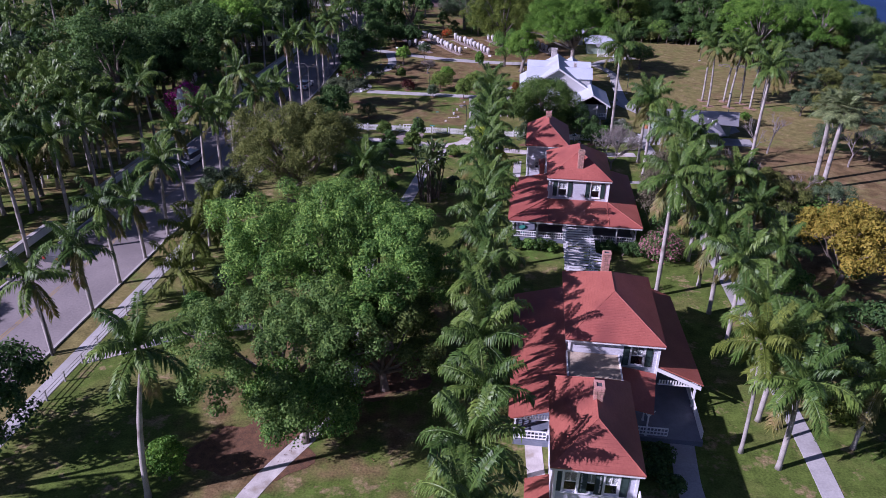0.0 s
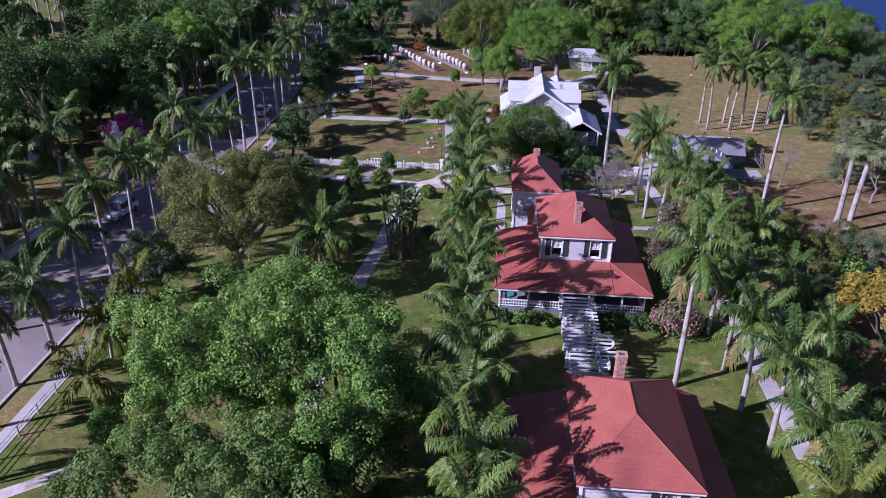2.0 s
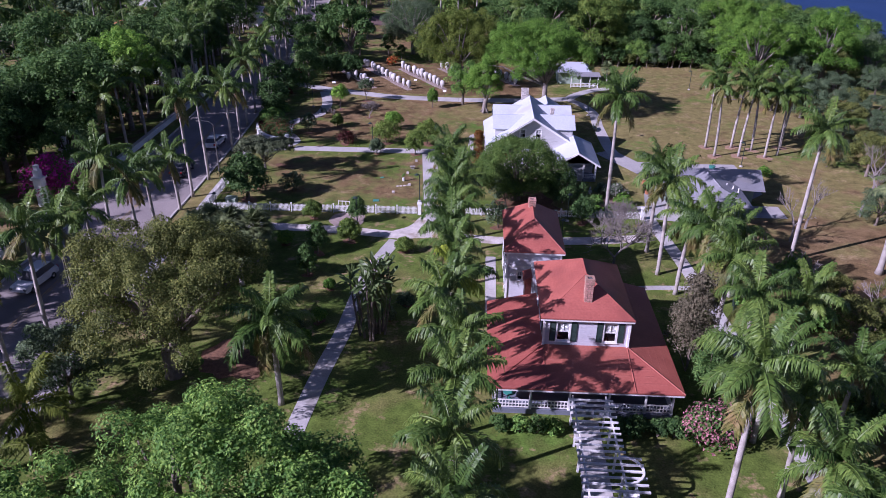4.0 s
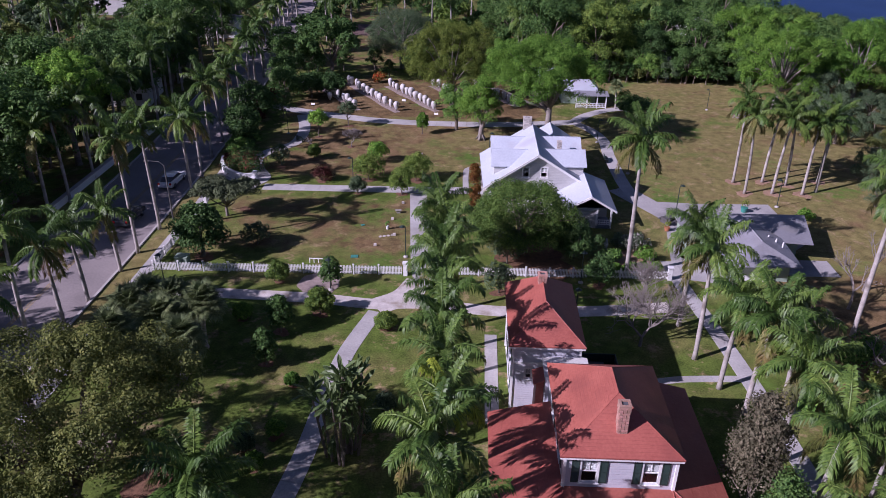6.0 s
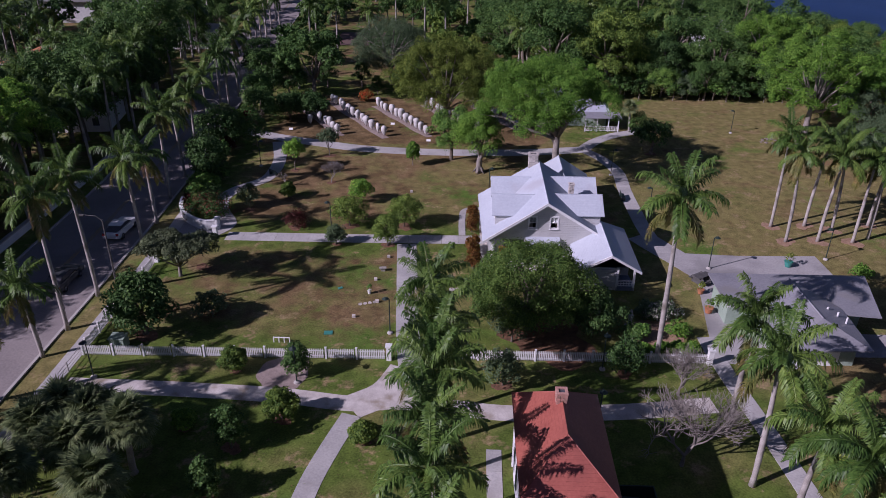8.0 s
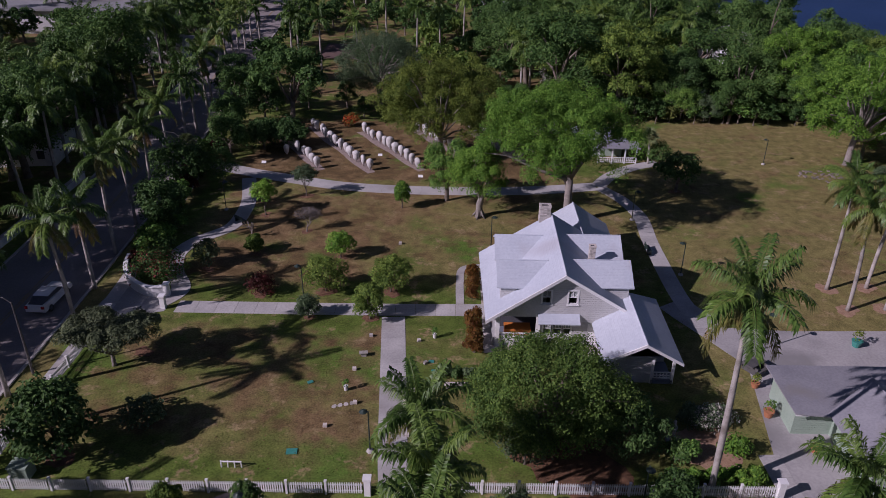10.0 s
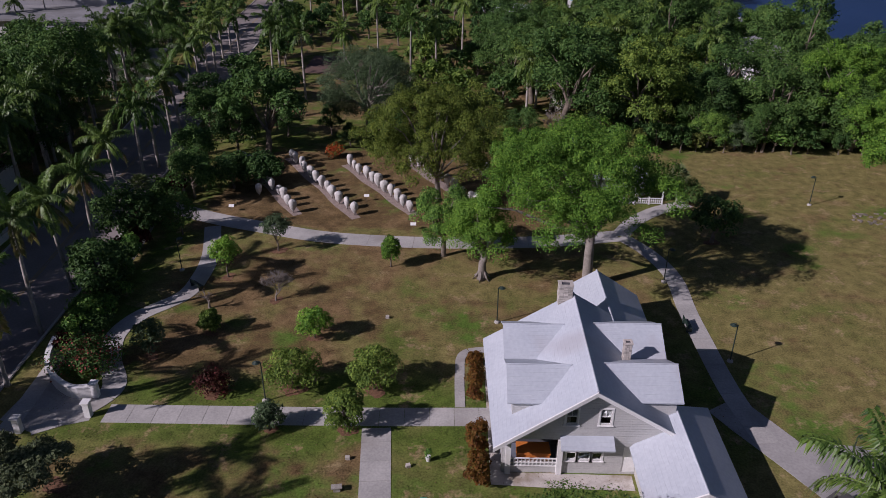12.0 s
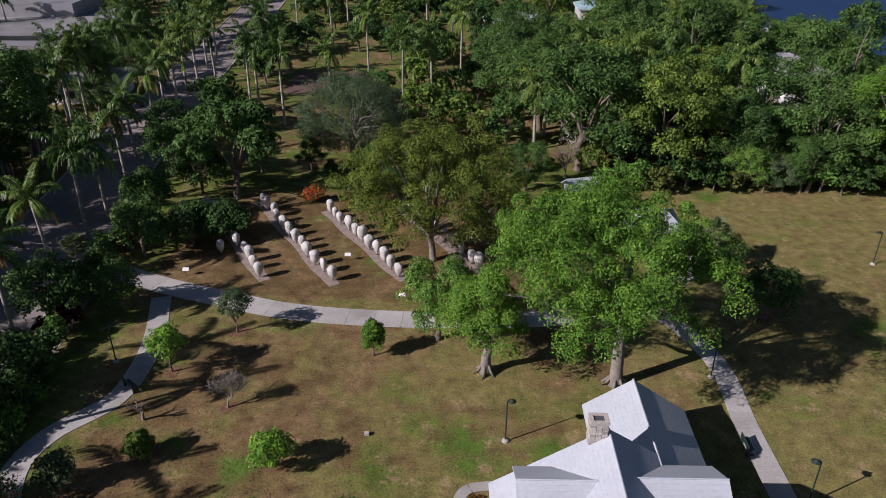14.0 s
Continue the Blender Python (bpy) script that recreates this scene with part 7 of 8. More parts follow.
# ---------------------------------------------------------------- fences and walls
def fence_panel(x, y, turn, length=2.4, h=1.0):
    """One bay of a picket fence: post with cap, two rails and pointed pickets."""
    ob = thing("fence_panel", "white picket fence bay on the grass", "fence", x, y, 0, turn, "picket fence")
    part("post", box(boxed(-0.07, 0.07, -0.07, 0.07, 0, h + 0.08), -0.09, 0.09, -0.09, 0.09, h + 0.08, h + 0.14), WHITE_PAINT, ob)
    for z in (0.22, h - 0.28):
        part("rail", boxed(0.07, length - 0.07, 0.01, 0.05, z, z + 0.09), WHITE_PAINT, ob)
    bm = bmesh.new()
    out = [(-0.042, 0.08), (0.042, 0.08), (0.042, h - 0.06), (0, h + 0.02), (-0.042, h - 0.06)]
    f, b = [bm.verts.new((u, -0.012, w)) for u, w in out], [bm.verts.new((u, 0.009, w)) for u, w in out]
    bm.faces.new(f)
    bm.faces.new(b[::-1])
    for i in range(5):
        bm.faces.new((f[i], b[i], b[(i + 1) % 5], f[(i + 1) % 5]))
    me = bpy.data.meshes.new("picket")
    bm.to_mesh(me)
    bm.free()
    me.materials.append(WHITE_PAINT)
    n = int((length - 0.14) / 0.15)
    for i in range(n):
        part("picket", me, WHITE_PAINT, ob, at=pose(0.14 + (i + 0.3) * (length - 0.2) / n, 0, 0))
    return ob


first = None
for a, b in (((-33.8, 108.1), (-8.75, 108.55)), ((-6.0, 108.75), (17.4, 109.1))):
    n = int(round(math.dist(a, b) / 2.4))
    ang = math.degrees(math.atan2(b[1] - a[1], b[0] - a[0]))
    for i in range(n):
        p = (a[0] + (b[0] - a[0]) * i / n, a[1] + (b[1] - a[1]) * i / n)
        if first is None:
            first = fence_panel(*p, ang)
        else:
            copy_thing(first, pose(*p, 0, 0, 0, ang))
wire = thing("wire_fence_bay", "low pale post-and-rail fence along the pavement", "fence", -34.05, 38, 0, 90, "street fence")
part("post", box(boxed(-0.05, 0.05, -0.05, 0.05, 0, 0.95), -0.07, 0.07, -0.07, 0.07, 0.95, 1.0), KERB, wire)
for z in (0.25, 0.55, 0.85):
    part("rail", boxed(0.05, 2.37, -0.02, 0.02, z, z + 0.045), KERB, wire)
for i in range(1, 29):
    y = 38 + i * 2.42
    copy_thing(wire, pose(-33.9 + 0.002 * (y - 108), y, 0, 0, 0, 90))
for i in range(6):
    copy_thing(first, pose(-33.9, 108.9 + i * 2.42, 0, 0, 0, 90))
for x, y in ((-8.6, 108.55), (-6.2, 108.75), (17.55, 109.1), (-33.85, 124.2)):
    gate = thing("gate_post", "square white gate post with a flat cap", "gate post", x, y, group="gate posts")
    part("shaft", boxed(-0.2, 0.2, -0.2, 0.2, 0, 1.35), WHITE_PAINT, gate)
    part("cap", boxed(-0.27, 0.27, -0.27, 0.27, 1.35, 1.47), WHITE_PAINT, gate)

corner = thing("corner_wall", "low curved white wall at the street entrance", "garden wall")
line = smooth_line([(-36.0, 138.4), (-35.3, 135.7), (-33.8, 133.5), (-31.8, 132.1), (-30.2, 132.15)], 0.5)
part("wall", strip(bmesh.new(), line, 0.3, 0.95, 1.0), WHITE_PAINT, corner)
part("coping", strip(bmesh.new(), line, 0.42, 1.05, 0.1), WHITE_PAINT, corner)
for x, y in ((-30.0, 132.15), (-29.6, 130.0), (-33.7, 128.2)):
    part("pillar", box(boxed(x - 0.22, x + 0.22, y - 0.22, y + 0.22, 0, 1.25), x - 0.3, x + 0.3, y - 0.3, y + 0.3, 1.25, 1.35), WHITE_PAINT, corner)
far_wall = thing("garden_wall", "low pale wall across the street", "garden wall")
for y0, y1 in ((40, 68), (72, 92), (94, 106.2), (119.8, 160)):
    part("wall", boxed(-50.9, -50.6, y0, y1, 0, 0.9), WHITE_PAINT, far_wall)
    part("coping", boxed(-51.0, -50.5, y0, y1, 0.9, 1.0), KERB, far_wall)
for y in (107.8, 118.0):
    gate = thing("gate_pier", "tall pale gate pier across the street", "gate pier", -53.4 - (y - 107.6) * 0.19, y, group="gate piers")
    part("shaft", boxed(-0.5, 0.5, -0.5, 0.5, 0, 3.4), WHITE_PAINT, gate)
    part("cap", box(box(boxed(-0.68, 0.68, -0.68, 0.68, 3.4, 3.62), -0.36, 0.36, -0.36, 0.36, 3.62, 4.5), -0.24, 0.24, -0.24, 0.24, 4.5, 5.1), WHITE_PAINT, gate)

# ---------------------------------------------------------------- lamps and poles
def garden_lamp(x, y, turn=0, h=3.5):
    ob = thing("garden_lamp", "dark green garden lamp on a round foot", "lamp post", x, y, 0, turn, "garden lamps")
    part("foot", tube(bmesh.new(), [(0, 0, -0.05), (0, 0, 0.12), (0, 0, 0.2)], [0.26, 0.24, 0.1], 10), KERB, ob, "pale concrete foot")
    part("pole", tube(bmesh.new(), [(0, 0, 0.15), (0, 0, h)], [0.055, 0.045], 8), IRON, ob)
    part("arm", tube(bmesh.new(), [(0, 0, h - 0.05), (-0.12, 0, h + 0.12), (-0.32, 0, h + 0.1)], [0.035, 0.03, 0.03], 6), IRON, ob)
    part("shade", tube(bmesh.new(), [(-0.32, 0, h + 0.14), (-0.32, 0, h + 0.06), (-0.32, 0, h - 0.03)], [0.06, 0.16, 0.3], 12), IRON, ob)
    return ob


lamp = garden_lamp(18.7, 137.9)
for x, y, t in ((0.25, 143.0, 180), (-17.3, 132.0, 0), (16.4, 150.4, 180), (-30.1, 151.3, 180), (22.1, 125.4, 180), (37.6, 168.7, 0), (34.8, 127.9, 0), (8.7, 108.0, 90), (-8.9, 112.4, 0), (-15.5, 105.2, 90), (-31.6, 105.2, 90), (7.3, 101.0, 90)):
    copy_thing(lamp, pose(x, y, 0, 0, 0, t))
def street_lamp(x, y):
    ob = thing("street_lamp", "tall grey street lamp with a curved arm", "street lamp", x, y, group="street lamps")
    part("pole", tube(bmesh.new(), [(0, 0, -0.05), (0, 0, 3.5), (0, 0, 6.6)], [0.11, 0.085, 0.06], 8), POLE, ob)
    part("arm", tube(bmesh.new(), [(0, 0, 6.5), (-0.5, 0, 6.95), (-1.7, 0, 7.05)], [0.045, 0.04, 0.035], 6), POLE, ob)
    part("lamp_head", box(boxed(-2.2, -1.6, -0.1, 0.1, 6.98, 7.1), -2.1, -1.75, -0.08, 0.08, 6.93, 6.98), POLE, ob)
    return ob


pole = street_lamp(-36.3, 120.1)
for y in (45.9, 83, 158):
    copy_thing(pole, pose(-37.0, y, 0))

# ---------------------------------------------------------------- cloth-covered plants in rows
cloth = []
for k in range(4):
    g = random.Random(60 + k)
    bm = bmesh.new()
    prof = [(0.22, 0.10), (0.4, 0.17), (0.72, 0.34 + 0.05 * k), (1.05, 0.52), (1.38, 0.62 - 0.03 * k), (1.7, 0.6), (1.95, 0.47 + 0.02 * k), (2.1, 0.28), (2.17, 0.1)]
    rows = []
    ph = [g.uniform(0, 6) for _ in range(3)]
    for z, r in prof:
        rows.append([bm.verts.new((r * (1 + 0.1 * math.sin(3 * a + ph[0] + z) + 0.1 * math.sin(7 * a + ph[1] - 2 * z) + 0.05 * math.sin(4 * z + 5 * a)) * math.cos(a), r * 0.9 * (1 + 0.1 * math.sin(2 * a + ph[2]) + 0.07 * math.sin(6 * a + ph[1] + z)) * math.sin(a), z + 0.04 * math.sin(5 * a))) for a in (2 * math.pi * i / 16 for i in range(16))])
    for p, q in zip(rows, rows[1:]):
        for i in range(16):
            bm.faces.new((p[i], p[(i + 1) % 16], q[(i + 1) % 16], q[i]))
    bm.faces.new(rows[0][::-1])
    bm.faces.new(rows[-1])
    me = bpy.data.meshes.new("cloth")
    bm.to_mesh(me)
    bm.free()
    me.materials.append(FABRIC)
    me.polygons.foreach_set("use_smooth", [True] * len(me.polygons))
    cloth.append(me)
stem_mesh = bpy.data.meshes.new("stem")
bm = tube(bmesh.new(), [(0, 0, -0.05), (0, 0, 0.4)], [0.06, 0.05], 6)
bm.to_mesh(stem_mesh)
bm.free()
stem_mesh.materials.append(BARK)
g = random.Random(8)
ROWS_OF_CLOTH = [((-33.4, 177.8), (-31.8, 175.6), 2), ((-26.8, 169.6), (-26.2, 167.4), 1), ((-31.4, 180.2), (-21.8, 164.9), 11), ((-25.6, 181.2), (-15.1, 164.2), 12), ((-17.6, 179.0), (-8.6, 165.2), 11), ((-9.5, 180.0), (-1.0, 166.4), 10), ((-1.5, 180.0), (5.0, 169.0), 8)]
for a, b, n in ROWS_OF_CLOTH:
    if n > 3:
        u, v = Vector(a), Vector(b)
        d = (v - u).normalized()
        u, v = u - d * 0.9, v + d * 0.9
        tagged(part("mulch_bed", strip(bmesh.new(), np.array([(u + (v - u) * t)[:] for t in np.linspace(0, 1, 12)]), [1.3 + 0.25 * math.sin(5 * t) for t in range(12)], 0.03, 0.05), PALE_MULCH, None), "pale gravel strip under a row of covered plants", "mulch bed", kind="structure")
    for i in range(n):
        t = i / max(1, n - 1)
        x, y = a[0] + (b[0] - a[0]) * t + g.uniform(-.2, .2), a[1] + (b[1] - a[1]) * t + g.uniform(-.2, .2)
        ob = thing("covered_plant", "potted tree wrapped in white frost cloth", "covered plant", x, y, 0, g.uniform(0, 360), "cloth-covered plants")
        s = g.uniform(0.66, 0.9)
        part("stem", stem_mesh, BARK, ob)
        part("cloth", cloth[(i * 3 + n) % 4], FABRIC, ob, at=Matrix.Diagonal((s * g.uniform(0.75, 1.1), s * g.uniform(0.75, 1.1), s * g.uniform(0.9, 1.1), 1)))

# ---------------------------------------------------------------- cars
def car(name, label, x, y, turn, paint, suv=True):
    """A parked or passing car: shell, glasshouse, wheels, lights."""
    ob = thing(name, label, "car", x, y, 0.02, turn, "cars")
    def shell(prof, half, inset):
        bm = bmesh.new()
        l = [bm.verts.new((u, -half + inset * (w > 1.0), w)) for u, w in prof]
        r = [bm.verts.new((u, half - inset * (w > 1.0), w)) for u, w in prof]
        bm.faces.new(l)
        bm.faces.new(r[::-1])
        for i in range(len(prof)):
            j = (i + 1) % len(prof)
            bm.faces.new((l[i], r[i], r[j], l[j]))
        bmesh.ops.bevel(bm, geom=bm.edges[:], offset=0.05, segments=2, affect="EDGES")
        return bm
    h = 1.72 if suv else 1.42
    part("body", shell([(-2.35, 0.35), (2.3, 0.35), (2.38, 0.65), (2.2, 0.92), (1.1, 1.02), (-2.3, 1.04), (-2.4, 0.7)], 0.92, 0.05), paint, ob)
    part("cabin", shell([(1.15, 1.0), (0.45, h - 0.08), (-0.2, h), (-1.75 if suv else -1.2, h - 0.05), (-2.2, 1.02)], 0.84, 0.12), INSIDE, ob, "dark tinted windows")
    part("roof", shell([(0.5, h - 0.06), (0.4, h), (-0.2, h + 0.04), (-1.7 if suv else -1.1, h), (-1.8 if suv else -1.25, h - 0.06)], 0.74, 0.02), paint, ob)
    for u in (-1.45, 1.45):
        for s in (-1, 1):
            wheel = part("wheel", tube(bmesh.new(), [(u, s * 0.72, 0.33), (u, s * 0.94, 0.33)], [0.33, 0.33], 16), RUBBER, ob)
            part("rim", tube(bmesh.new(), [(u, s * 0.93, 0.33), (u, s * 0.955, 0.33)], [0.2, 0.18], 12), CHROME, wheel)
    for s in (-1, 1):
        part("headlight", boxed(2.24, 2.4, s * 0.72 - 0.16, s * 0.72 + 0.16, 0.66, 0.8), CHROME, ob)
        part("tail_light", boxed(-2.44, -2.3, s * 0.74 - 0.12, s * 0.74 + 0.12, 0.75, 0.98), LAMP_RED, ob)
        part("mirror", boxed(0.75, 0.92, s * 0.98 - 0.1, s * 0.98 + 0.1, 1.02, 1.16), paint, ob)
    return ob


car("car", "white sport utility car on the street", -44.4, 89.4, 262, CAR_WHITE)
car("car", "white car parked at the far kerb", -40.2, 130.6, 88, CAR_WHITE, False)
car("car", "dark grey car parked by the palms", -45.6, 62.4, 85, CAR_GREY, False)
car("car", "grey car farther down the street", -41.0, 119.4, 90, CAR_GREY, False)

# ---------------------------------------------------------------- yard furniture and small things
def pot(x, y, leaf, s=1.0, seed=0, mat=TERRACOTTA, label="green plant in a terracotta pot"):
    ob = thing("potted_plant", label, "potted plant", x, y, 0.03, group="yard pots")
    part("pot", tube(bmesh.new(), [(0, 0, 0), (0, 0, 0.4 * s), (0, 0, 0.45 * s)], [0.22 * s, 0.32 * s, 0.35 * s], 12), mat, ob)
    part("foliage", crown_mesh([(0, 0, 0.7 * s, 0.35 * s), (0.1, 0.1, 0.9 * s, 0.28 * s)], 60, 0.11, seed, leaf, "foliage"), leaf, ob)


pot(19.7, 117.0, BRIGHT_LEAF, 1.2, 1)
pot(19.9, 120.4, OLIVE_LEAF, 1.0, 2)
pot(30.3, 126.2, OLIVE_LEAF, 1.3, 3, TEAL, "leafy plant in a teal pot on the yard")
pot(21.6, 113.4, FOREST_LEAF, 1.1, 4)
picnic = thing("picnic_table", "wooden picnic table with benches on the yard", "picnic table", 20.6, 122.6, 0.03, 35)
part("tabletop", boxed(-0.9, 0.9, -0.38, 0.38, 0.7, 0.76), POLE, picnic)
for s in (-1, 1):
    part("bench", boxed(-0.9, 0.9, s * 0.75 - 0.14, s * 0.75 + 0.14, 0.42, 0.47), POLE, picnic)
    part("leg", slab(boxed(s * 0.6 - 0.04, s * 0.6 + 0.04, -0.8, 0.8, 0.36, 0.42), [(s * 0.6 - 0.04, -0.7, 0.7), (s * 0.6 + 0.04, -0.7, 0.7), (s * 0.6 + 0.04, 0.7, 0.7), (s * 0.6 - 0.04, 0.7, 0.7)], 0.7), POLE, picnic)
porch_table = thing("table", "round teal metal table on the porch", "table", 0.9, 74.4, 0.42)
part("tabletop", tube(bmesh.new(), [(0, 0, 0.7), (0, 0, 0.74)], [0.5, 0.5], 18), TEAL, porch_table)
part("stand", tube(bmesh.new(), [(0, 0, 0), (0, 0, 0.1), (0, 0, 0.7)], [0.25, 0.05, 0.04], 8), TEAL, porch_table)
for x, y, t in ((-9.3, 143.4, 0), (-6.3, 125.6, 20), (-6.4, 119.0, 10), (-10.6, 117.4, 0), (-6.5, 114.0, 0), (-11.2, 121.5, 0), (-5.6, 122.5, 40), (-12.4, 114.8, 0), (-10.4, 126.2, 0)):
    ob = thing("ground_marker", "small pale stone garden marker in the grass", "garden marker", x, y, 0, t, "garden markers")
    part("stone", slab(boxed(-0.16, 0.16, -0.1, 0.1, 0, 0.14), [(-0.15, -0.11, 0.2), (0.15, -0.11, 0.2), (0.15, 0.08, 0.28), (-0.15, 0.08, 0.28)], 0.12), STONE, ob)
for x, y in ((-8.1, 160.8), (-29.0, 164.9), (-14.0, 168.2), (-20.4, 173.0), (-11.2, 171.2)):
    ob = thing("plant_sign", "small white sign on a thin stake", "sign", x, y, 0, 0, "plant signs")
    part("stake", tube(bmesh.new(), [(0, 0, -0.05), (0, 0, 0.65)], [0.02, 0.02], 5), POLE, ob)
    part("board", slab(bmesh.new(), [(-0.3, -0.1, 0.62), (0.3, -0.1, 0.62), (0.3, 0.16, 0.84), (-0.3, 0.16, 0.84)], 0.03), WHITE_PAINT, ob)
for x, y, w, t in ((-14.25, 112.2, 0.75, 5), (-14.4, 119.8, 0.45, 30), (-5.15, 122.8, 0.45, 0), (-4.9, 121.6, 0.35, 20)):
    ob = thing("valve_cover", "flat teal irrigation cover in the lawn", "cover", x, y, 0.0, t, "valve covers")
    part("lid", boxed(-w / 2, w / 2, -w * 0.35, w * 0.35, -0.02, 0.06), TEAL, ob)
for i in range(4):
    ob = thing("stepping_stone", "flat grey stepping stone in the lawn", "stone", -12.1 + i * 0.42, 117.0 + i * 0.14, 0, i * 25, "stepping stones")
    part("stone", slab(bmesh.new(), [(x, y, 0.05) for x, y in ring(0, 0, 0.19, 9, 0.2, i)], 0.1), STONE, ob)
for x, y in ((-11.5, 118.95), (-5.0, 126.2)):
    ob = thing("potted_plant", "small green plant in a white pot", "potted plant", x, y, 0, group="lawn pots")
    part("pot", tube(bmesh.new(), [(0, 0, -0.02), (0, 0, 0.35), (0, 0, 0.4)], [0.13, 0.19, 0.2], 10), WHITE_PAINT, ob)
    part("foliage", crown_mesh([(0, 0, 0.6, 0.3), (0.05, 0.05, 0.8, 0.2)], 50, 0.09, 5, MANGO_LEAF, "foliage"), MANGO_LEAF, ob)
ob = thing("stone_bench", "low pale stone seat on the lawn", "seat", -10.7, 123.4, 0, 8)
part("top", boxed(-0.35, 0.35, -0.2, 0.2, 0.3, 0.38), STONE, ob)
part("base", boxed(-0.22, 0.22, -0.14, 0.14, -0.02, 0.3), STONE, ob)
ob = thing("stone_bench", "long pale stone bench below a low hedge", "seat", -3.2, 119.5, 0, 2)
part("top", boxed(-0.8, 0.8, -0.2, 0.2, 0.34, 0.42), STONE, ob)
for u in (-0.55, 0.55):
    part("base", boxed(u - 0.12, u + 0.12, -0.16, 0.16, -0.02, 0.34), STONE, ob)
ob = thing("plant_sign", "yellowish sign on a short stake by the walk", "sign", -6.75, 116.95, 0, 15)
part("stake", tube(bmesh.new(), [(0, 0, -0.05), (0, 0, 0.6)], [0.025, 0.025], 5), POLE, ob)
part("board", slab(bmesh.new(), [(-0.22, -0.08, 0.5), (0.22, -0.08, 0.5), (0.22, 0.12, 0.85), (-0.22, 0.12, 0.85)], 0.03), material("yellowed sign board", (0.55, 0.52, 0.36), (0.66, 0.62, 0.45), 2.0, 0.6, 0.0), ob)
pipes = thing("pipe_stand", "white valve pipes standing in the lawn", "pipes", -18.6, 110.6)
for i in range(4):
    part("pipe", tube(bmesh.new(), [(i * 0.45, 0, -0.05), (i * 0.45, 0, 0.55)], [0.05, 0.05], 6), WHITE_PAINT, pipes)
part("pipe", tube(bmesh.new(), [(0, 0, 0.5), (1.35, 0, 0.5)], [0.05, 0.05], 6), WHITE_PAINT, pipes)
cab = thing("utility_box", "pale green utility cabinet by the fence", "utility box", -31.3, 109.4)
part("cabinet", box(boxed(-0.6, 0.6, -0.5, 0.5, 0, 1.0), -0.65, 0.65, -0.55, 0.55, 1.0, 1.08), GREEN_SIDING, cab)
for x, y, t in ((15.05, 142.6, 90), (-29.0, 148.0, 140), (21.0, 89.4, 75)):
    ob = thing("park_bench", "dark slatted bench beside the walk", "bench", x + 1.5, y, 0, t)
    for k in range(4):
        part("seat_slat", boxed(-0.75, 0.75, -0.2 + k * 0.11, -0.11 + k * 0.11, 0.42, 0.46), IRON, ob)
    for k in range(3):
        part("back_slat", boxed(-0.75, 0.75, 0.24, 0.28, 0.52 + k * 0.13, 0.61 + k * 0.13), IRON, ob)
    for u in (-0.65, 0.65):
        part("leg", box(boxed(u - 0.03, u + 0.03, -0.2, 0.28, 0, 0.42), u - 0.03, u + 0.03, 0.28, 0.31, 0.42, 0.92), IRON, ob)


blossom = bare_tree("blossom_tree", "bare pale tree tipped with white blossom", 10.2, 190.4, 7.6, 41, 0.14, 0.85, 5)
part("blossom", crown_mesh([(0.4 * math.cos(2.4 * i) * (1 + i % 4), 0.4 * math.sin(2.4 * i) * (1 + i % 4), 4.0 + 3.2 * ((i * 7) % 11) / 11, 0.4) for i in range(24)], 9, 0.11, 42, WHITE_FLOWER, "blossom"), WHITE_FLOWER, blossom)
hut = thing("garden_shed", "small shed with a white gabled roof at the wood's edge", "shed", 10.8, 181.4, 0, 14)
part("wall", boxed(-1.7, 1.7, -1.2, 1.2, 0, 2.6), GREY_SIDING, hut)
for sy in (-1, 1):
    roof_slope(hut, [(-2.0, 0, 3.7), (2.0, 0, 3.7), (2.0, sy * 1.6, 2.6), (-2.0, sy * 1.6, 2.6)], WHITE_ROOF)
part("door", boxed(-0.45, 0.45, -1.25, -1.2, 0.05, 2.0), WHITE_PAINT, hut)
heap = thing("stone_patch", "patch of pale broken stones on the field", "stones", 43.8, 164.6)
g = random.Random(71)
for i in range(46):
    a, r = g.uniform(0, 6.28), 2.3 * math.sqrt(g.random())
    part("stone", slab(bmesh.new(), [(x, y, g.uniform(0.08, 0.12)) for x, y in ring(r * math.cos(a) * 1.3, r * math.sin(a), g.uniform(0.1, 0.24), 7, 0.3, i)], 0.16), RUBBLE, heap)

# ---------------------------------------------------------------- statue under the trees
statue = bmesh.new()
box(statue, -0.35, 0.35, -0.35, 0.35, 0.0, 0.3)
tube(statue, [(0, 0, 0.3), (0, 0, 0.9), (0.03, 0, 1.35), (0.02, 0, 1.6), (0.02, 0, 1.72), (0.02, 0, 1.95)], [0.2, 0.17, 0.24, 0.1, 0.13, 0.07], 10)
tagged(part("garden_statue", statue, material("weathered grey stone", (0.22, 0.22, 0.22), (0.38, 0.38, 0.38), 3.0, 0.8, 0.3), None), "grey weathered garden statue on a low plinth", "statue")
bpy.data.objects["garden_statue"].location = (11.97, 114.05, 0.0)


# ---------------------------------------------------------------- grass and fallen leaves
rng = np.random.default_rng(12)


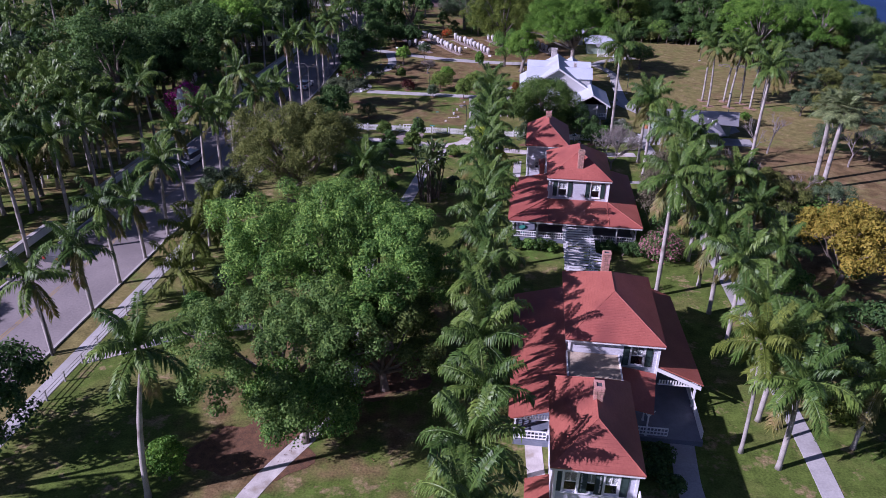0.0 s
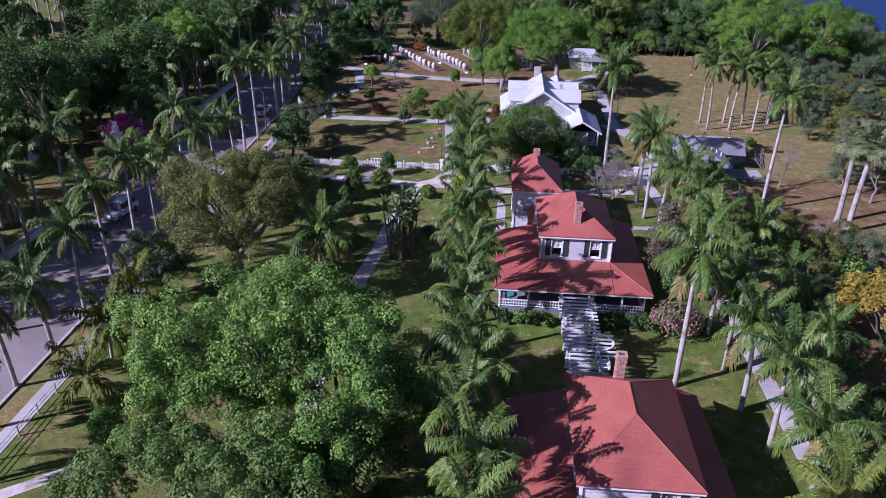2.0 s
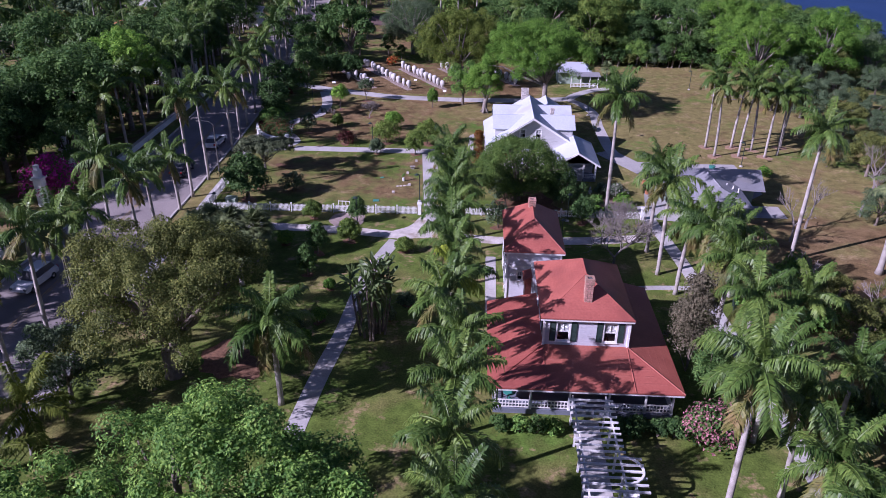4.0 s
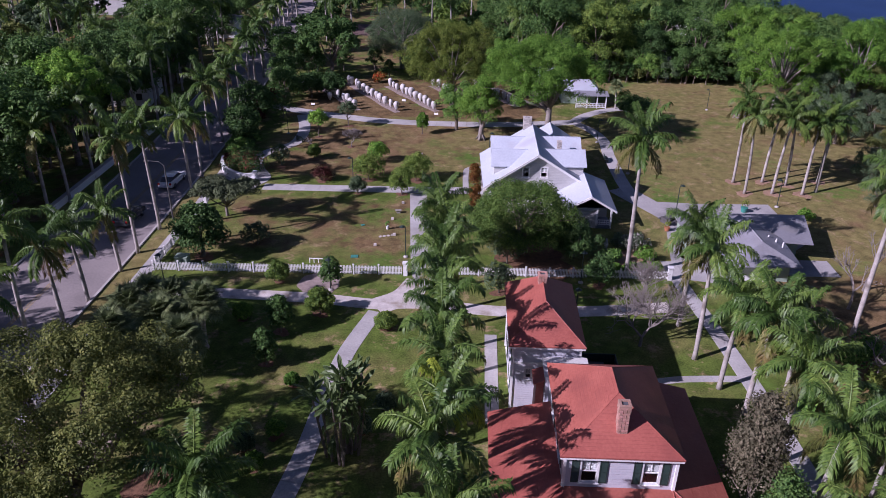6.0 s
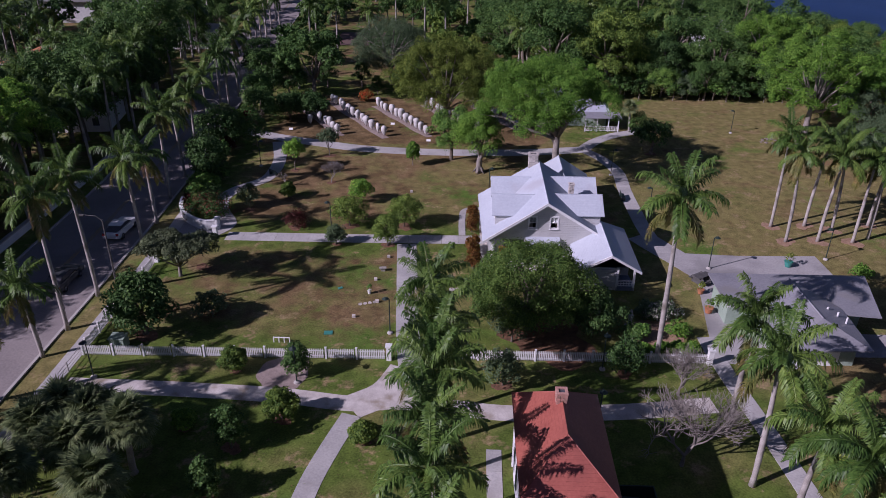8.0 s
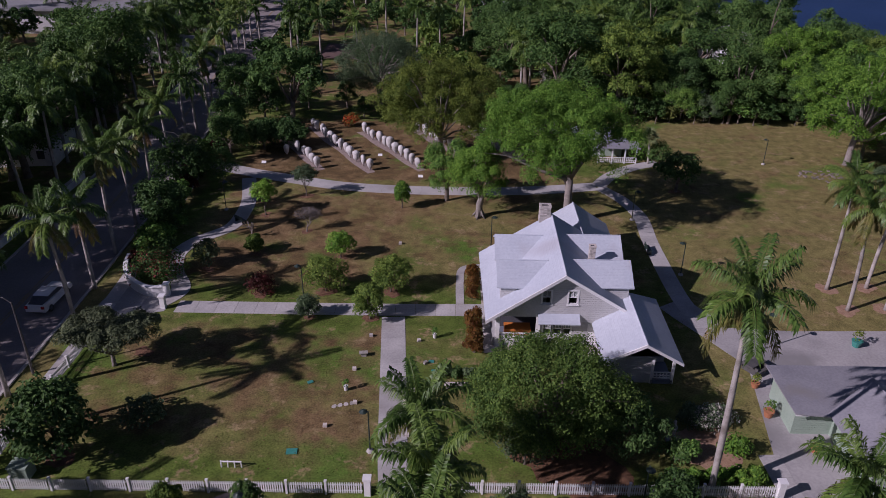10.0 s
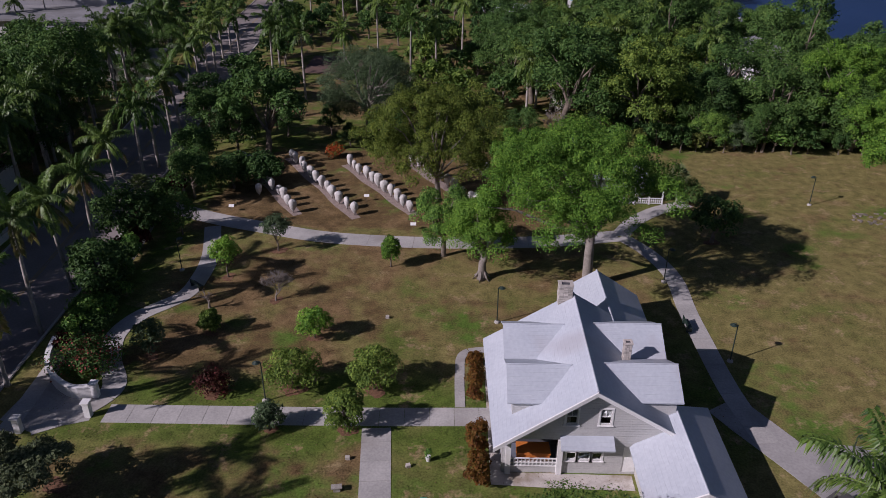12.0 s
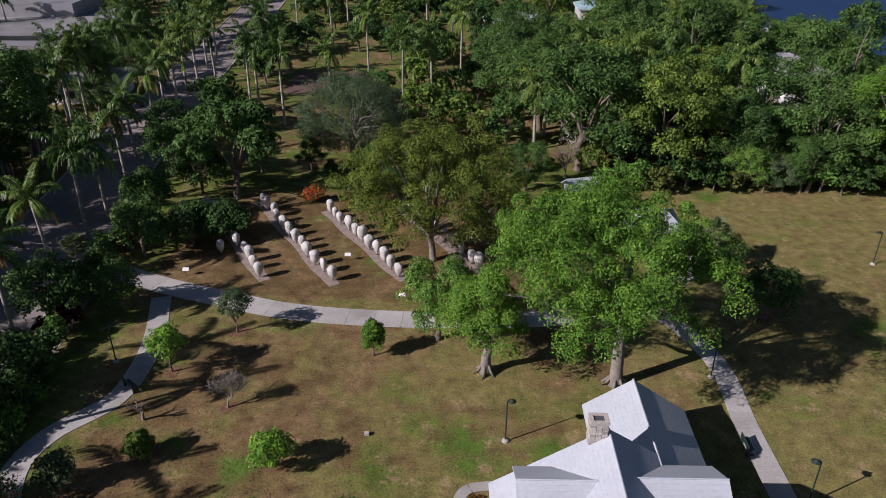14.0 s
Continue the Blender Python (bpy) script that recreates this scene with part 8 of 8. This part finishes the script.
def lawn_points(count, x0, x1, y0, y1):
    """Random places on open ground, off the walks and the yard."""
    p = np.stack([rng.uniform(x0, x1, count), rng.uniform(y0, y1, count)], 1)
    keep = ~((p[:, 0] > 17.3) & (p[:, 0] < 35.2) & (p[:, 1] > 107.5) & (p[:, 1] < 134))
    for pts, width in WALKS:
        line = np.asarray(smooth_line(pts, 0.5))[:, :2]
        box_in = (p[:, 0] > line[:, 0].min() - 2) & (p[:, 0] < line[:, 0].max() + 2) & (p[:, 1] > line[:, 1].min() - 2) & (p[:, 1] < line[:, 1].max() + 2)
        at = np.where(box_in & keep)[0]
        for k in range(0, len(at), 4000):
            sel = at[k:k + 4000]
            near_line = ((p[sel, None, :] - line[None]) ** 2).sum(2).min(1) < (width / 2 + 0.28) ** 2
            keep[sel[near_line]] = False
    return p[keep]


spots = np.vstack([lawn_points(90000, -33, 20, 110, 186), lawn_points(36000, 18, 62, 112, 188), lawn_points(34000, -33, 22, 28, 108)])
n = len(spots)
a, w, h = rng.uniform(0, 6.28, n), rng.uniform(0.04, 0.09, n), rng.uniform(0.015, 0.048, n)
lean = rng.uniform(-0.06, 0.06, (n, 2))
base = np.column_stack([spots, np.zeros(n)])
side = np.column_stack([np.cos(a) * w, np.sin(a) * w, np.zeros(n)])
tip = base + np.column_stack([lean, h])
blades = mesh_of("grass_tufts", np.stack([base - side, base + side, tip], 1).reshape(-1, 3).tolist(), np.arange(3 * n).reshape(n, 3).tolist(), TURF)
tuft_cover = blades.color_attributes.new("cover", "FLOAT_COLOR", "POINT")
values = np.array([(*cover_at(x, y), 0.0, 1.0) for x, y in spots])
tuft_cover.data.foreach_set("color", np.repeat(values, 3, axis=0).ravel())
tagged(new("grass_tufts", blades), "short uneven tufts of green and dry grass", "grass", kind="stuff")

leaf_spots = np.vstack([lawn_points(5000, -33, 18, 110, 163), lawn_points(3500, -33, 10, 160, 186), lawn_points(2500, -30, 0, 30, 100), rng.normal((-12.5, 44), 4.0, (1500, 2)), rng.normal((4, 113), 3.4, (1200, 2))])
n = len(leaf_spots)
fallen = leaf_quads("fallen_leaves", np.column_stack([leaf_spots, rng.uniform(0.045, 0.07, n)]), np.array([0, 0, 1.0]) + rng.normal(size=(n, 3)) * 0.35, 0.05, rng, LITTER)
tagged(new("fallen_leaves", fallen), "brown fallen leaves scattered on the grass", "leaves", kind="stuff")
